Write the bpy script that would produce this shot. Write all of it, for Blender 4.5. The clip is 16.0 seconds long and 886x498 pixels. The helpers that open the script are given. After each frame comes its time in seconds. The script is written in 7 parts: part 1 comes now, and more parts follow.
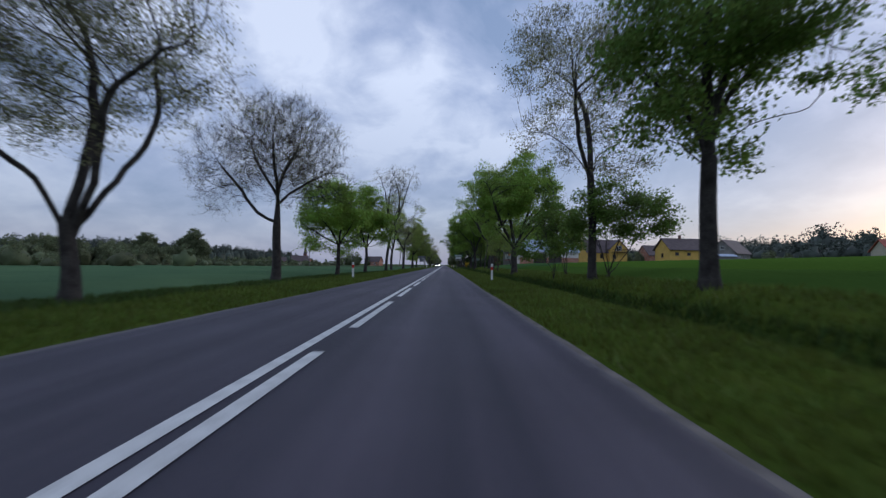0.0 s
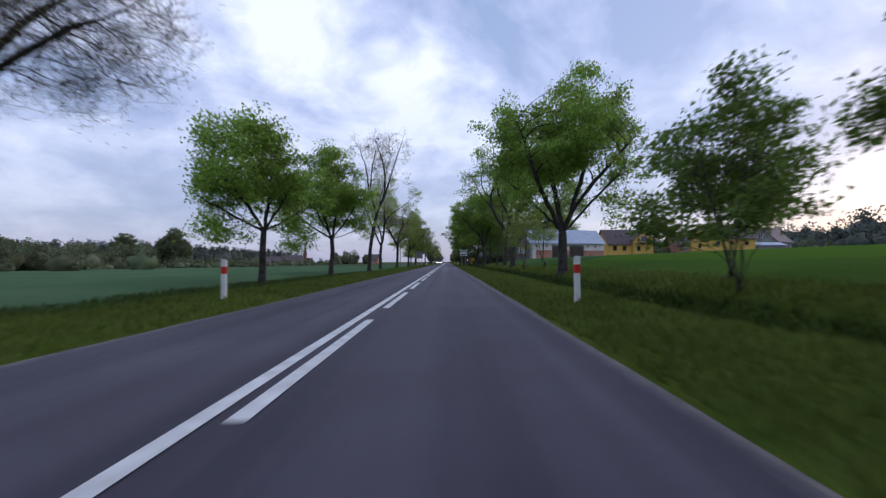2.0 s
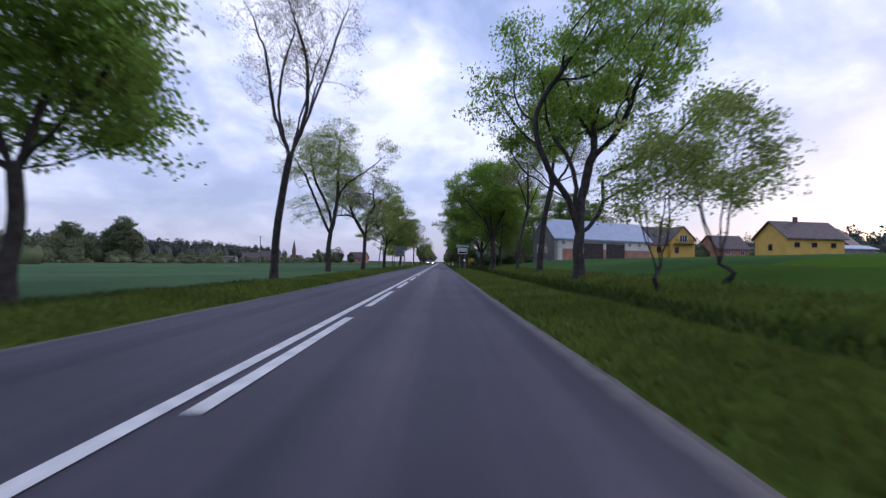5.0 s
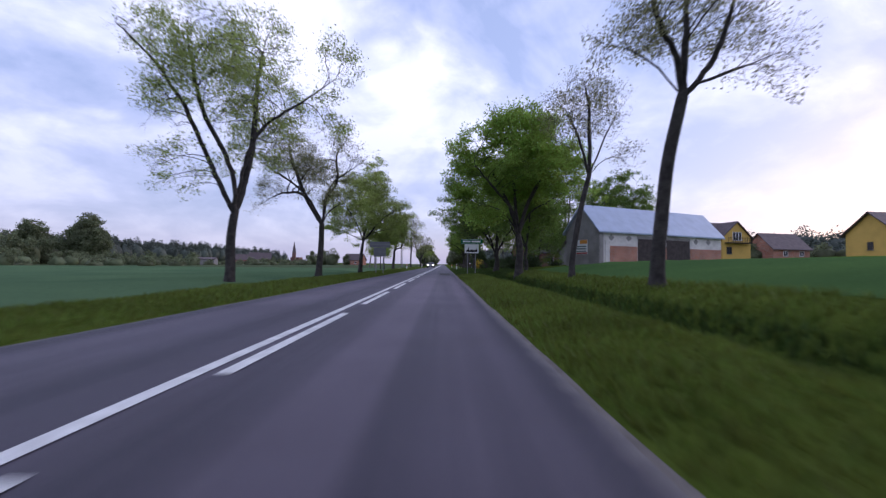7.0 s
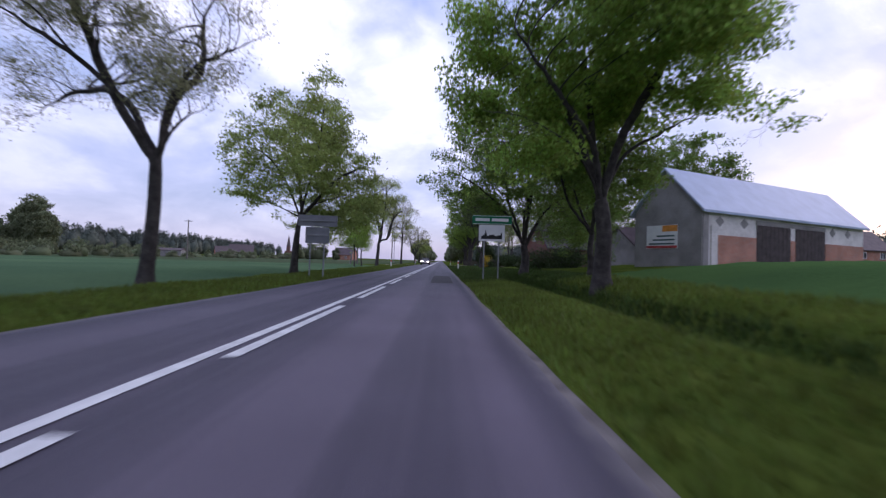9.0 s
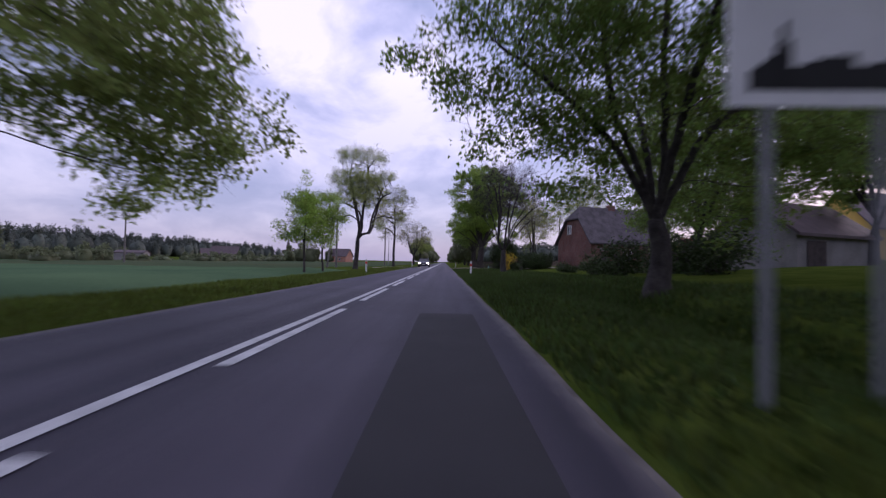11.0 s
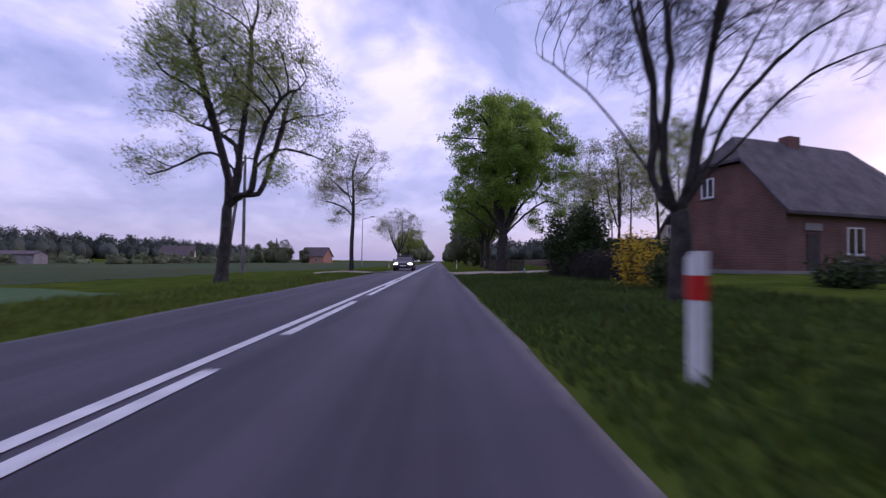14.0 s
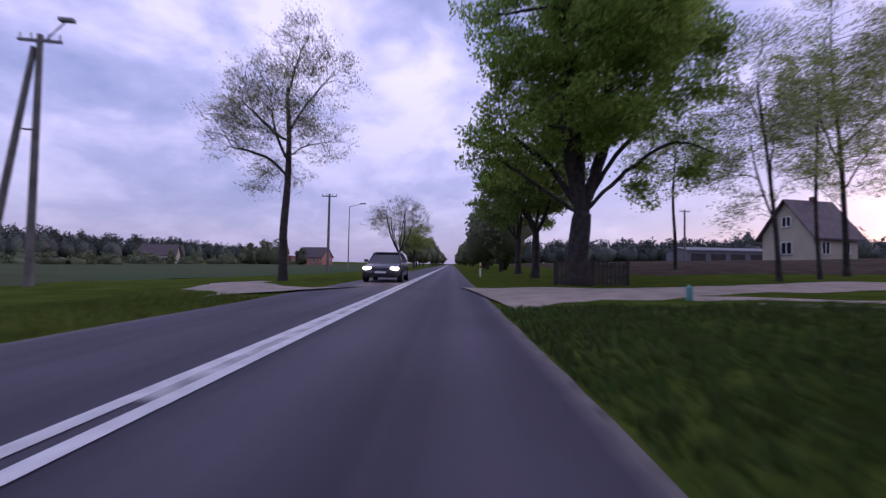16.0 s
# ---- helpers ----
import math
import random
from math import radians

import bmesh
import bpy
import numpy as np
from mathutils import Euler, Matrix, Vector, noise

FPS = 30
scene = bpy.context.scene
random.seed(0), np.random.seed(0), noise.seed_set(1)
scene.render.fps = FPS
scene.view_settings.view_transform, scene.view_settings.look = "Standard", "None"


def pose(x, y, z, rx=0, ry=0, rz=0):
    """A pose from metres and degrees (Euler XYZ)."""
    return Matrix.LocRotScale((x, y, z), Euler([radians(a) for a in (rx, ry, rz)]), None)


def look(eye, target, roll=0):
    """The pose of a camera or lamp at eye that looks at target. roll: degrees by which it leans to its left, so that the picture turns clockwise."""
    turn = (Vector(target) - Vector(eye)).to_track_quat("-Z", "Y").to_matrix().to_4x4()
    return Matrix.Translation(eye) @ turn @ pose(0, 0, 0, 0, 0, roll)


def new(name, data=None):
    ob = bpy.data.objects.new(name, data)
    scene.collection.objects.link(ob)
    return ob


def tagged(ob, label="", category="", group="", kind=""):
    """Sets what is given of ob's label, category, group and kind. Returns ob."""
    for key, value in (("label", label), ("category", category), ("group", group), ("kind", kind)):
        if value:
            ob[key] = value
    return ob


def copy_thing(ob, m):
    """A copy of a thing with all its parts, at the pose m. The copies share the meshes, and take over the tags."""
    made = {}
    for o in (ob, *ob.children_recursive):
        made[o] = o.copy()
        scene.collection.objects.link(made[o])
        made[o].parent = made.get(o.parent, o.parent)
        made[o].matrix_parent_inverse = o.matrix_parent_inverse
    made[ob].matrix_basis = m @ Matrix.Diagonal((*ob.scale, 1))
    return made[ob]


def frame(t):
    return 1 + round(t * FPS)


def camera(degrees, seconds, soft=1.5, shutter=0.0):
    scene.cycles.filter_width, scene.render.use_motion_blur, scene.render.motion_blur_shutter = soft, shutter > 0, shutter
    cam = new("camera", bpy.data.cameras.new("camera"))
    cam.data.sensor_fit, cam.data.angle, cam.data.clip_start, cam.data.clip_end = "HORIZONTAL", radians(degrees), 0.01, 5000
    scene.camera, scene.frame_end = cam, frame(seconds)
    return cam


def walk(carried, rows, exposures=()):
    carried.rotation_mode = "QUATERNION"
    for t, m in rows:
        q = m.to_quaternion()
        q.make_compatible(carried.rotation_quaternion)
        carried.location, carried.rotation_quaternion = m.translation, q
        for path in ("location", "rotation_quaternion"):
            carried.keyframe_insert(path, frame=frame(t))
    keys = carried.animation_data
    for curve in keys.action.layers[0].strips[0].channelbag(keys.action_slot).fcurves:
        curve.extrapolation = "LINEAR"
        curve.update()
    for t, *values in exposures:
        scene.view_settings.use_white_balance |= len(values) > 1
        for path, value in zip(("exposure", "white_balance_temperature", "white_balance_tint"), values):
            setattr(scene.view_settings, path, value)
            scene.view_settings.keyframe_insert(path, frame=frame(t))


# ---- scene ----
cam = camera(89.2, 16.0, soft=1.35, shutter=0.47)

# camera path: seconds, x, y, z, yaw, pitch, roll
PATH = [
    (0.0, 1.533, -0.077, 0.920, 0.29, 2.01, 0.86),
    (0.5, 1.499, 3.978, 0.920, -0.12, 2.11, 0.77),
    (1.0, 1.483, 8.038, 0.920, 0.62, 1.98, 0.41),
    (1.5, 1.478, 12.057, 0.920, 0.33, 1.81, 1.90),
    (2.0, 1.467, 16.081, 0.920, 0.54, 1.61, -0.34),
    (2.5, 1.446, 20.130, 0.920, -0.70, 1.71, 1.26),
    (3.0, 1.426, 24.223, 0.920, -0.27, 2.05, 0.45),
    (3.5, 1.444, 28.342, 0.920, -0.08, 2.10, 0.75),
    (4.0, 1.508, 32.470, 0.920, -1.68, 1.66, 0.07),
    (4.7, 1.617, 38.290, 0.920, -0.34, 1.65, 0.47),
    (5.3, 1.759, 43.317, 0.920, -0.36, 1.60, 1.20),
    (5.9, 1.894, 48.464, 0.920, -0.38, 1.57, 1.90),
    (6.5, 1.958, 53.838, 0.920, -1.36, 1.56, 2.21),
    (7.0, 1.999, 58.446, 0.920, 0.13, 1.94, 0.89),
    (7.5, 2.042, 63.034, 0.920, -0.74, 2.40, 2.47),
    (8.0, 2.067, 67.599, 0.920, -0.46, 2.05, 1.46),
    (8.5, 2.069, 72.149, 0.920, 0.03, 1.85, 1.04),
    (9.0, 2.077, 76.708, 0.920, -0.14, 1.51, 1.93),
    (9.6, 2.075, 82.240, 0.920, 0.08, 1.51, 1.89),
    (10.2, 2.072, 87.867, 0.920, 0.17, 1.57, 1.63),
    (10.8, 2.069, 93.582, 0.920, 0.26, 1.64, 1.35),
    (11.5, 2.064, 100.364, 0.920, -0.14, 1.64, 1.27),
    (12.0, 2.079, 105.259, 0.920, -0.60, 1.79, 0.17),
    (12.5, 2.095, 110.160, 0.920, -0.12, 1.67, 2.82),
    (13.0, 2.109, 115.060, 0.920, 0.05, 1.74, 1.26),
    (13.5, 2.104, 119.937, 0.920, 1.05, 1.62, 1.08),
    (14.0, 2.090, 124.830, 0.920, -0.45, 1.56, 0.64),
    (14.5, 2.072, 129.743, 0.920, 0.82, 1.77, 0.54),
    (15.0, 2.051, 134.655, 0.920, 0.62, 1.65, 1.52),
    (15.5, 2.044, 139.621, 0.920, 0.26, 2.03, 0.88),
    (16.0, 2.074, 144.669, 0.920, 1.15, 1.87, 1.10),
]


def head_pose(x, y, z, yaw, pitch, roll):
    a, p = radians(yaw), radians(pitch)
    ahead = Vector((-math.sin(a) * math.cos(p), math.cos(a) * math.cos(p), math.sin(p)))
    eye = Vector((x, y, z))
    return look(eye, eye + ahead * 10, roll)


EXPOSURES = [
    (0.0, -0.3, 5700, 14), (1.5, 0.0, 5850, 18), (3.0, 0.26, 5850, 20), (4.2, 0.26, 5800, 22),
    (7.0, 0.34, 5850, 28), (9.0, 0.4, 5900, 30), (11.5, 0.04, 6050, 42), (13.0, 0.1, 5900, 47), (16.0, -0.08, 5750, 47),
]
walk(cam, [(t, head_pose(*r)) for t, *r in PATH], EXPOSURES)

# ---- world, sun, exposure ----
world = bpy.data.worlds.new("overcast_dusk")
scene.world = world
world.use_nodes = True
W = world.node_tree
W.nodes.clear()


def wnode(kind, **kw):
    n = W.nodes.new(kind)
    for k, v in kw.items():
        if k == "blend_type":
            n.blend_type = v
        elif k == "operation":
            n.operation = v
        elif k == "data_type":
            n.data_type = v
    return n


sky = W.nodes.new("ShaderNodeTexSky")
sky.sky_type = "NISHITA"
sky.sun_disc = False
sky.sun_elevation = radians(6)
sky.sun_rotation = radians(60)
tc = W.nodes.new("ShaderNodeTexCoord")
sep = W.nodes.new("ShaderNodeSeparateXYZ")
W.links.new(tc.outputs["Generated"], sep.inputs[0])
# project the sky dome on a flat cloud deck
lift = W.nodes.new("ShaderNodeMath"); lift.operation = "ADD"; lift.inputs[1].default_value = 0.42
W.links.new(sep.outputs["Z"], lift.inputs[0])
safe = W.nodes.new("ShaderNodeMath"); safe.operation = "MAXIMUM"; safe.inputs[1].default_value = 0.05
W.links.new(lift.outputs[0], safe.inputs[0])
dx = W.nodes.new("ShaderNodeMath"); dx.operation = "DIVIDE"
dy = W.nodes.new("ShaderNodeMath"); dy.operation = "DIVIDE"
W.links.new(sep.outputs["X"], dx.inputs[0]); W.links.new(safe.outputs[0], dx.inputs[1])
W.links.new(sep.outputs["Y"], dy.inputs[0]); W.links.new(safe.outputs[0], dy.inputs[1])
deck = W.nodes.new("ShaderNodeCombineXYZ")
W.links.new(dx.outputs[0], deck.inputs[0]); W.links.new(dy.outputs[0], deck.inputs[1])
n1 = W.nodes.new("ShaderNodeTexNoise")
n1.inputs["Scale"].default_value = 2.6; n1.inputs["Detail"].default_value = 9; n1.inputs["Roughness"].default_value = 0.56
n1.inputs["Distortion"].default_value = 0.35
mapn = W.nodes.new("ShaderNodeMapping")
mapn.inputs["Location"].default_value = (3.1, 1.7, 0.0)
mapn.inputs["Rotation"].default_value = (0, 0, radians(-18))
mapn.inputs["Scale"].default_value = (0.9, 0.9, 1)
W.links.new(deck.outputs[0], mapn.inputs[0]); W.links.new(mapn.outputs[0], n1.inputs["Vector"])
ramp = W.nodes.new("ShaderNodeValToRGB")
r = ramp.color_ramp
r.elements[0].position = 0.36; r.elements[0].color = (0.335, 0.425, 0.60, 1)
r.elements[1].position = 0.66; r.elements[1].color = (0.98, 1.02, 1.10, 1)
e = r.elements.new(0.49); e.color = (0.535, 0.605, 0.775, 1)
# smaller, softer cells of cloud within the large banks
n2 = W.nodes.new("ShaderNodeTexNoise")
n2.inputs["Scale"].default_value = 8.5; n2.inputs["Detail"].default_value = 5; n2.inputs["Roughness"].default_value = 0.5; n2.inputs["Distortion"].default_value = 0.6
W.links.new(mapn.outputs[0], n2.inputs["Vector"])
cells = W.nodes.new("ShaderNodeMath"); cells.operation = "MULTIPLY_ADD"; cells.inputs[1].default_value = 0.26; cells.inputs[2].default_value = -0.13
W.links.new(n2.outputs["Fac"], cells.inputs[0])
both = W.nodes.new("ShaderNodeMath"); both.operation = "ADD"
W.links.new(n1.outputs["Fac"], both.inputs[0]); W.links.new(cells.outputs[0], both.inputs[1])
last_fac = both.outputs[0]
for bank, inner, outer, gain in (((-0.263, 1.0, 0.50), 0.965, 1.0, 0.13), ((-0.03, 1.0, 0.42), 0.985, 1.0, 0.13), ((-0.14, 1.0, 0.47), 0.93, 1.0, 0.05), ((0.10, 0.90, 0.50), 0.93, 0.99, -0.05),
                                 ((-0.75, 0.62, 0.22), 0.80, 0.98, -0.02), ((0.55, 0.78, 0.32), 0.90, 0.99, -0.05), ((0.75, 0.64, 0.08), 0.90, 1.0, -0.04), ((-0.68, 0.72, 0.115), 0.992, 0.9995, 0.09)):
    dn = W.nodes.new("ShaderNodeVectorMath"); dn.operation = "DOT_PRODUCT"
    dn.inputs[1].default_value = Vector(bank).normalized()
    W.links.new(tc.outputs["Generated"], dn.inputs[0])
    mr = W.nodes.new("ShaderNodeMapRange"); mr.interpolation_type = "SMOOTHSTEP"
    mr.inputs["From Min"].default_value = inner; mr.inputs["From Max"].default_value = outer
    mr.inputs["To Min"].default_value = 0.0; mr.inputs["To Max"].default_value = gain
    W.links.new(dn.outputs["Value"], mr.inputs["Value"])
    ad = W.nodes.new("ShaderNodeMath"); ad.operation = "ADD"
    W.links.new(last_fac, ad.inputs[0]); W.links.new(mr.outputs[0], ad.inputs[1])
    last_fac = ad.outputs[0]
W.links.new(last_fac, ramp.inputs[0])
# a pale, faintly pink band towards the horizon
hz = W.nodes.new("ShaderNodeMapRange")
hz.inputs["From Min"].default_value = 0.0; hz.inputs["From Max"].default_value = 0.38
hz.inputs["To Min"].default_value = 0.85; hz.inputs["To Max"].default_value = 0.0
W.links.new(sep.outputs["Z"], hz.inputs["Value"])
mixh = W.nodes.new("ShaderNodeMixRGB")
mixh.inputs["Color2"].default_value = (0.32, 0.362, 0.505, 1)
W.links.new(hz.outputs[0], mixh.inputs[0]); W.links.new(ramp.outputs[0], mixh.inputs["Color1"])
# the evening glow on the bright side of the sky
dot = W.nodes.new("ShaderNodeVectorMath"); dot.operation = "DOT_PRODUCT"
dot.inputs[1].default_value = (0.86, 0.49, 0.12)
W.links.new(tc.outputs["Generated"], dot.inputs[0])
gl = W.nodes.new("ShaderNodeMapRange")
gl.inputs["From Min"].default_value = 0.55; gl.inputs["From Max"].default_value = 1.0
gl.inputs["To Min"].default_value = 0.0; gl.inputs["To Max"].default_value = 0.10
W.links.new(dot.outputs["Value"], gl.inputs["Value"])
mixg = W.nodes.new("ShaderNodeMixRGB")
mixg.inputs["Color2"].default_value = (0.95, 0.88, 0.95, 1)
W.links.new(gl.outputs[0], mixg.inputs[0]); W.links.new(mixh.outputs[0], mixg.inputs["Color1"])
bg1 = W.nodes.new("ShaderNodeBackground"); bg1.inputs["Strength"].default_value = 0.05
bg2 = W.nodes.new("ShaderNodeBackground"); bg2.inputs["Strength"].default_value = 0.85
W.links.new(sky.outputs[0], bg1.inputs[0]); W.links.new(mixg.outputs[0], bg2.inputs[0])
addw = W.nodes.new("ShaderNodeAddShader")
outw = W.nodes.new("ShaderNodeOutputWorld")
W.links.new(bg1.outputs[0], addw.inputs[0]); W.links.new(bg2.outputs[0], addw.inputs[1])
W.links.new(addw.outputs[0], outw.inputs[0])

sun_data = bpy.data.lights.new("sun", "SUN")
sun_data.energy = 0.45
sun_data.angle = radians(14)
sun_data.color = (1.0, 0.92, 0.86)
sun_ob = new("sun", sun_data)
sun_ob.matrix_world = look((0, 0, 60), (-0.86 * 60, -0.49 * 60, 60 - 30))


# ---- materials ----
def mat(name, col, rough=0.8, var=0.25, scale=3.0, bump=0.0, bscale=30.0, metal=0.0, col2=None, fine=0.0, rand=0.0, spec=0.3):
    """A principled material with two scales of noise; rand: variation from object to object or island to island."""
    m = bpy.data.materials.new(name)
    m.use_nodes = True
    T = m.node_tree
    b = T.nodes["Principled BSDF"]
    b.inputs["Roughness"].default_value = rough
    b.inputs["Metallic"].default_value = metal
    tcn = T.nodes.new("ShaderNodeTexCoord")
    b.inputs["Specular IOR Level"].default_value = spec
    a = T.nodes.new("ShaderNodeTexNoise")
    a.inputs["Scale"].default_value = scale; a.inputs["Detail"].default_value = 5
    c = T.nodes.new("ShaderNodeTexNoise")
    c.inputs["Scale"].default_value = bscale; c.inputs["Detail"].default_value = 3
    geo = T.nodes.new("ShaderNodeNewGeometry")
    T.links.new(geo.outputs["Position"], a.inputs["Vector"])
    T.links.new(geo.outputs["Position"], c.inputs["Vector"])
    mx = T.nodes.new("ShaderNodeMixRGB")
    mx.inputs["Color1"].default_value = (*[v * (1 - var) for v in col], 1)
    mx.inputs["Color2"].default_value = (*(col2 or [min(1, v * (1 + var)) for v in col]), 1)
    rm = T.nodes.new("ShaderNodeMapRange")
    rm.inputs["From Min"].default_value = 0.32; rm.inputs["From Max"].default_value = 0.68
    T.links.new(a.outputs["Fac"], rm.inputs["Value"])
    T.links.new(rm.outputs[0], mx.inputs[0])
    last = mx.outputs[0]
    if fine:
        m2 = T.nodes.new("ShaderNodeMixRGB"); m2.blend_type = "OVERLAY"; m2.inputs[0].default_value = fine
        T.links.new(last, m2.inputs["Color1"]); T.links.new(c.outputs["Fac"], m2.inputs["Color2"])
        last = m2.outputs[0]
    if rand:
        hs = T.nodes.new("ShaderNodeHueSaturation")
        mr = T.nodes.new("ShaderNodeMapRange")
        mr.inputs["To Min"].default_value = 1 - rand; mr.inputs["To Max"].default_value = 1 + rand
        T.links.new(geo.outputs["Random Per Island"], mr.inputs["Value"])
        T.links.new(mr.outputs[0], hs.inputs["Value"])
        mh = T.nodes.new("ShaderNodeMapRange")
        mh.inputs["To Min"].default_value = 0.5 - rand * 0.06; mh.inputs["To Max"].default_value = 0.5 + rand * 0.06
        T.links.new(geo.outputs["Random Per Island"], mh.inputs["Value"]); T.links.new(mh.outputs[0], hs.inputs["Hue"])
        T.links.new(last, hs.inputs["Color"])
        last = hs.outputs[0]
    T.links.new(last, b.inputs["Base Color"])
    if bump:
        bp = T.nodes.new("ShaderNodeBump"); bp.inputs["Strength"].default_value = bump; bp.inputs["Distance"].default_value = 0.02
        T.links.new(c.outputs["Fac"], bp.inputs["Height"]); T.links.new(bp.outputs[0], b.inputs["Normal"])
    return m


def leaf_mat(name, col, rand=0.35, through_light=0.5):
    m = mat(name, col, rough=0.6, var=0.22, scale=0.5, rand=rand, spec=0.15)
    T = m.node_tree
    b = T.nodes["Principled BSDF"]
    src = b.inputs["Base Color"].links[0].from_socket
    tr = T.nodes.new("ShaderNodeBsdfTranslucent")
    T.links.new(src, tr.inputs["Color"])
    mx = T.nodes.new("ShaderNodeMixShader"); mx.inputs[0].default_value = through_light
    T.links.new(b.outputs[0], mx.inputs[1]); T.links.new(tr.outputs[0], mx.inputs[2])
    T.links.new(mx.outputs[0], T.nodes["Material Output"].inputs["Surface"])
    return m


M_bark = mat("bark", (0.047, 0.041, 0.037), 0.95, 0.45, 4.0, bump=0.6, bscale=22, fine=0.5)
M_twig = mat("twig_bark", (0.055, 0.047, 0.042), 0.95, 0.3, 2.0)
M_leaf = leaf_mat("maple_leaf", (0.26, 0.375, 0.07), 0.35, 0.62)
M_leaf_dark = leaf_mat("dark_leaf", (0.15, 0.225, 0.048), 0.35, 0.55)
M_leaf_young = leaf_mat("young_ash_leaf", (0.30, 0.36, 0.10), 0.3, 0.55)
M_leaf_bud = leaf_mat("leaf_bud", (0.25, 0.25, 0.12), 0.3, 0.5)
# dark garden leaf, with the shade under the trees put into its colour
M_leaf_deep_shade = leaf_mat("deep_shaded_leaf", (0.05, 0.075, 0.026), 0.35, 0.15)
# leaf colour greyed and lightened, so distance haze is part of the tone
M_leaf_hazed = leaf_mat("hazed_far_leaf", (0.088, 0.106, 0.085), 0.3, 0.15)
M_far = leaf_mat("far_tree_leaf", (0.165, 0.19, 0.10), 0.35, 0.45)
M_yellow = leaf_mat("forsythia_flower", (0.50, 0.36, 0.03), 0.3)
M_grass = mat("verge_grass", (0.062, 0.10, 0.016), 0.95, 0.3, 0.9, bump=0.5, bscale=25, col2=(0.085, 0.112, 0.020), fine=0.5, spec=0.0)
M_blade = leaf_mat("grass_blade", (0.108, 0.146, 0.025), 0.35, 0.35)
# dark green of the ditch grass, also used to paint tree shade on grass
M_blade_lush_shaded = leaf_mat("lush_shaded_grass_blade", (0.056, 0.09, 0.020), 0.4, 0.3)
M_crop_l = mat("wheat_crop", (0.076, 0.134, 0.072), 0.9, 0.15, 0.12, bump=0.8, bscale=16, col2=(0.094, 0.155, 0.076), fine=0.45, spec=0.0)
M_crop_r = mat("barley_crop", (0.078, 0.145, 0.022), 1.0, 0.2, 0.1, bump=0.8, bscale=16, col2=(0.07, 0.13, 0.020), fine=0.45, spec=0.0)
M_crop_near = mat("near_darkened_crop", (0.056, 0.108, 0.022), 0.9, 0.15, 0.12, bump=0.8, bscale=16, col2=(0.065, 0.115, 0.022), fine=0.45, spec=0.0)
M_crop_b = mat("green_wheat_crop", (0.058, 0.115, 0.04), 0.9, 0.15, 0.12, bump=0.8, bscale=16, col2=(0.07, 0.13, 0.04), fine=0.45, spec=0.0)
M_meadow = mat("rough_meadow", (0.056, 0.102, 0.044), 0.95, 0.2, 0.06, bump=0.8, bscale=9, col2=(0.07, 0.08, 0.036), fine=0.5, spec=0.03)
M_white = mat("road_paint", (0.62, 0.62, 0.60), 0.6, 0.18, 5.0, fine=0.35, bscale=60)
M_gravel = mat("gravel", (0.345, 0.288, 0.225), 0.95, 0.2, 1.5, bump=0.7, bscale=40, fine=0.5)
M_concrete = mat("grey_render", (0.25, 0.235, 0.222), 0.9, 0.2, 0.9, bump=0.3, bscale=20, fine=0.3)
M_whitewash = mat("whitewash", (0.60, 0.57, 0.53), 0.9, 0.2, 0.8, fine=0.5, bscale=12)
M_zinc = mat("zinc_sheet", (0.34, 0.40, 0.50), 0.6, 0.08, 1.0)
M_darkdoor = mat("dark_boards", (0.06, 0.048, 0.044), 0.8, 0.3, 3.0)
M_yellowr = mat("yellow_render", (0.62, 0.40, 0.10), 0.9, 0.08, 0.8, fine=0.15)
M_cream = mat("cream_render", (0.46, 0.42, 0.31), 0.9, 0.08, 0.8, fine=0.15)
M_roof_dk = mat("dark_roof_tiles", (0.10, 0.075, 0.075), 0.7, 0.2, 1.5, bump=0.5, bscale=9)
M_roof_red = mat("red_roof_tiles", (0.33, 0.10, 0.07), 0.75, 0.2, 1.5, bump=0.5, bscale=9)
M_eternit = mat("weathered_slate", (0.085, 0.075, 0.078), 0.9, 0.3, 1.2, bump=0.7, bscale=7, fine=0.4)
M_frame = mat("white_window_frame", (0.75, 0.75, 0.74), 0.5, 0.06, 2.0)
M_plastic = mat("white_plastic", (0.72, 0.72, 0.70), 0.5, 0.08, 4.0)
M_red = mat("red_reflector", (0.55, 0.03, 0.02), 0.4, 0.1, 8.0)
M_black = mat("black_plastic", (0.02, 0.02, 0.02), 0.6, 0.1, 5.0)
M_signback = mat("dull_sheet_back", (0.16, 0.165, 0.175), 0.7, 0.12, 3.0)
M_steel = mat("galvanised_steel", (0.22, 0.225, 0.23), 0.6, 0.12, 3.0, metal=0.2)
M_signgreen = mat("green_sign_sheet", (0.01, 0.16, 0.07), 0.45, 0.06, 3.0)
M_signwhite = mat("white_sign_sheet", (0.74, 0.74, 0.72), 0.45, 0.05, 3.0)
M_pole = mat("weathered_pole", (0.17, 0.155, 0.14), 0.9, 0.25, 2.0, bump=0.3)
M_wood = mat("weathered_wood", (0.055, 0.045, 0.038), 0.9, 0.3, 3.0, bump=0.3)
M_soil = mat("ploughed_soil", (0.075, 0.06, 0.045), 1.0, 0.25, 1.0, bump=0.8, bscale=8, spec=0.0)
M_glass = bpy.data.materials.new("window_glass"); M_glass.use_nodes = True
_b = M_glass.node_tree.nodes["Principled BSDF"]
_b.inputs["Base Color"].default_value = (0.02, 0.022, 0.026, 1); _b.inputs["Roughness"].default_value = 0.06


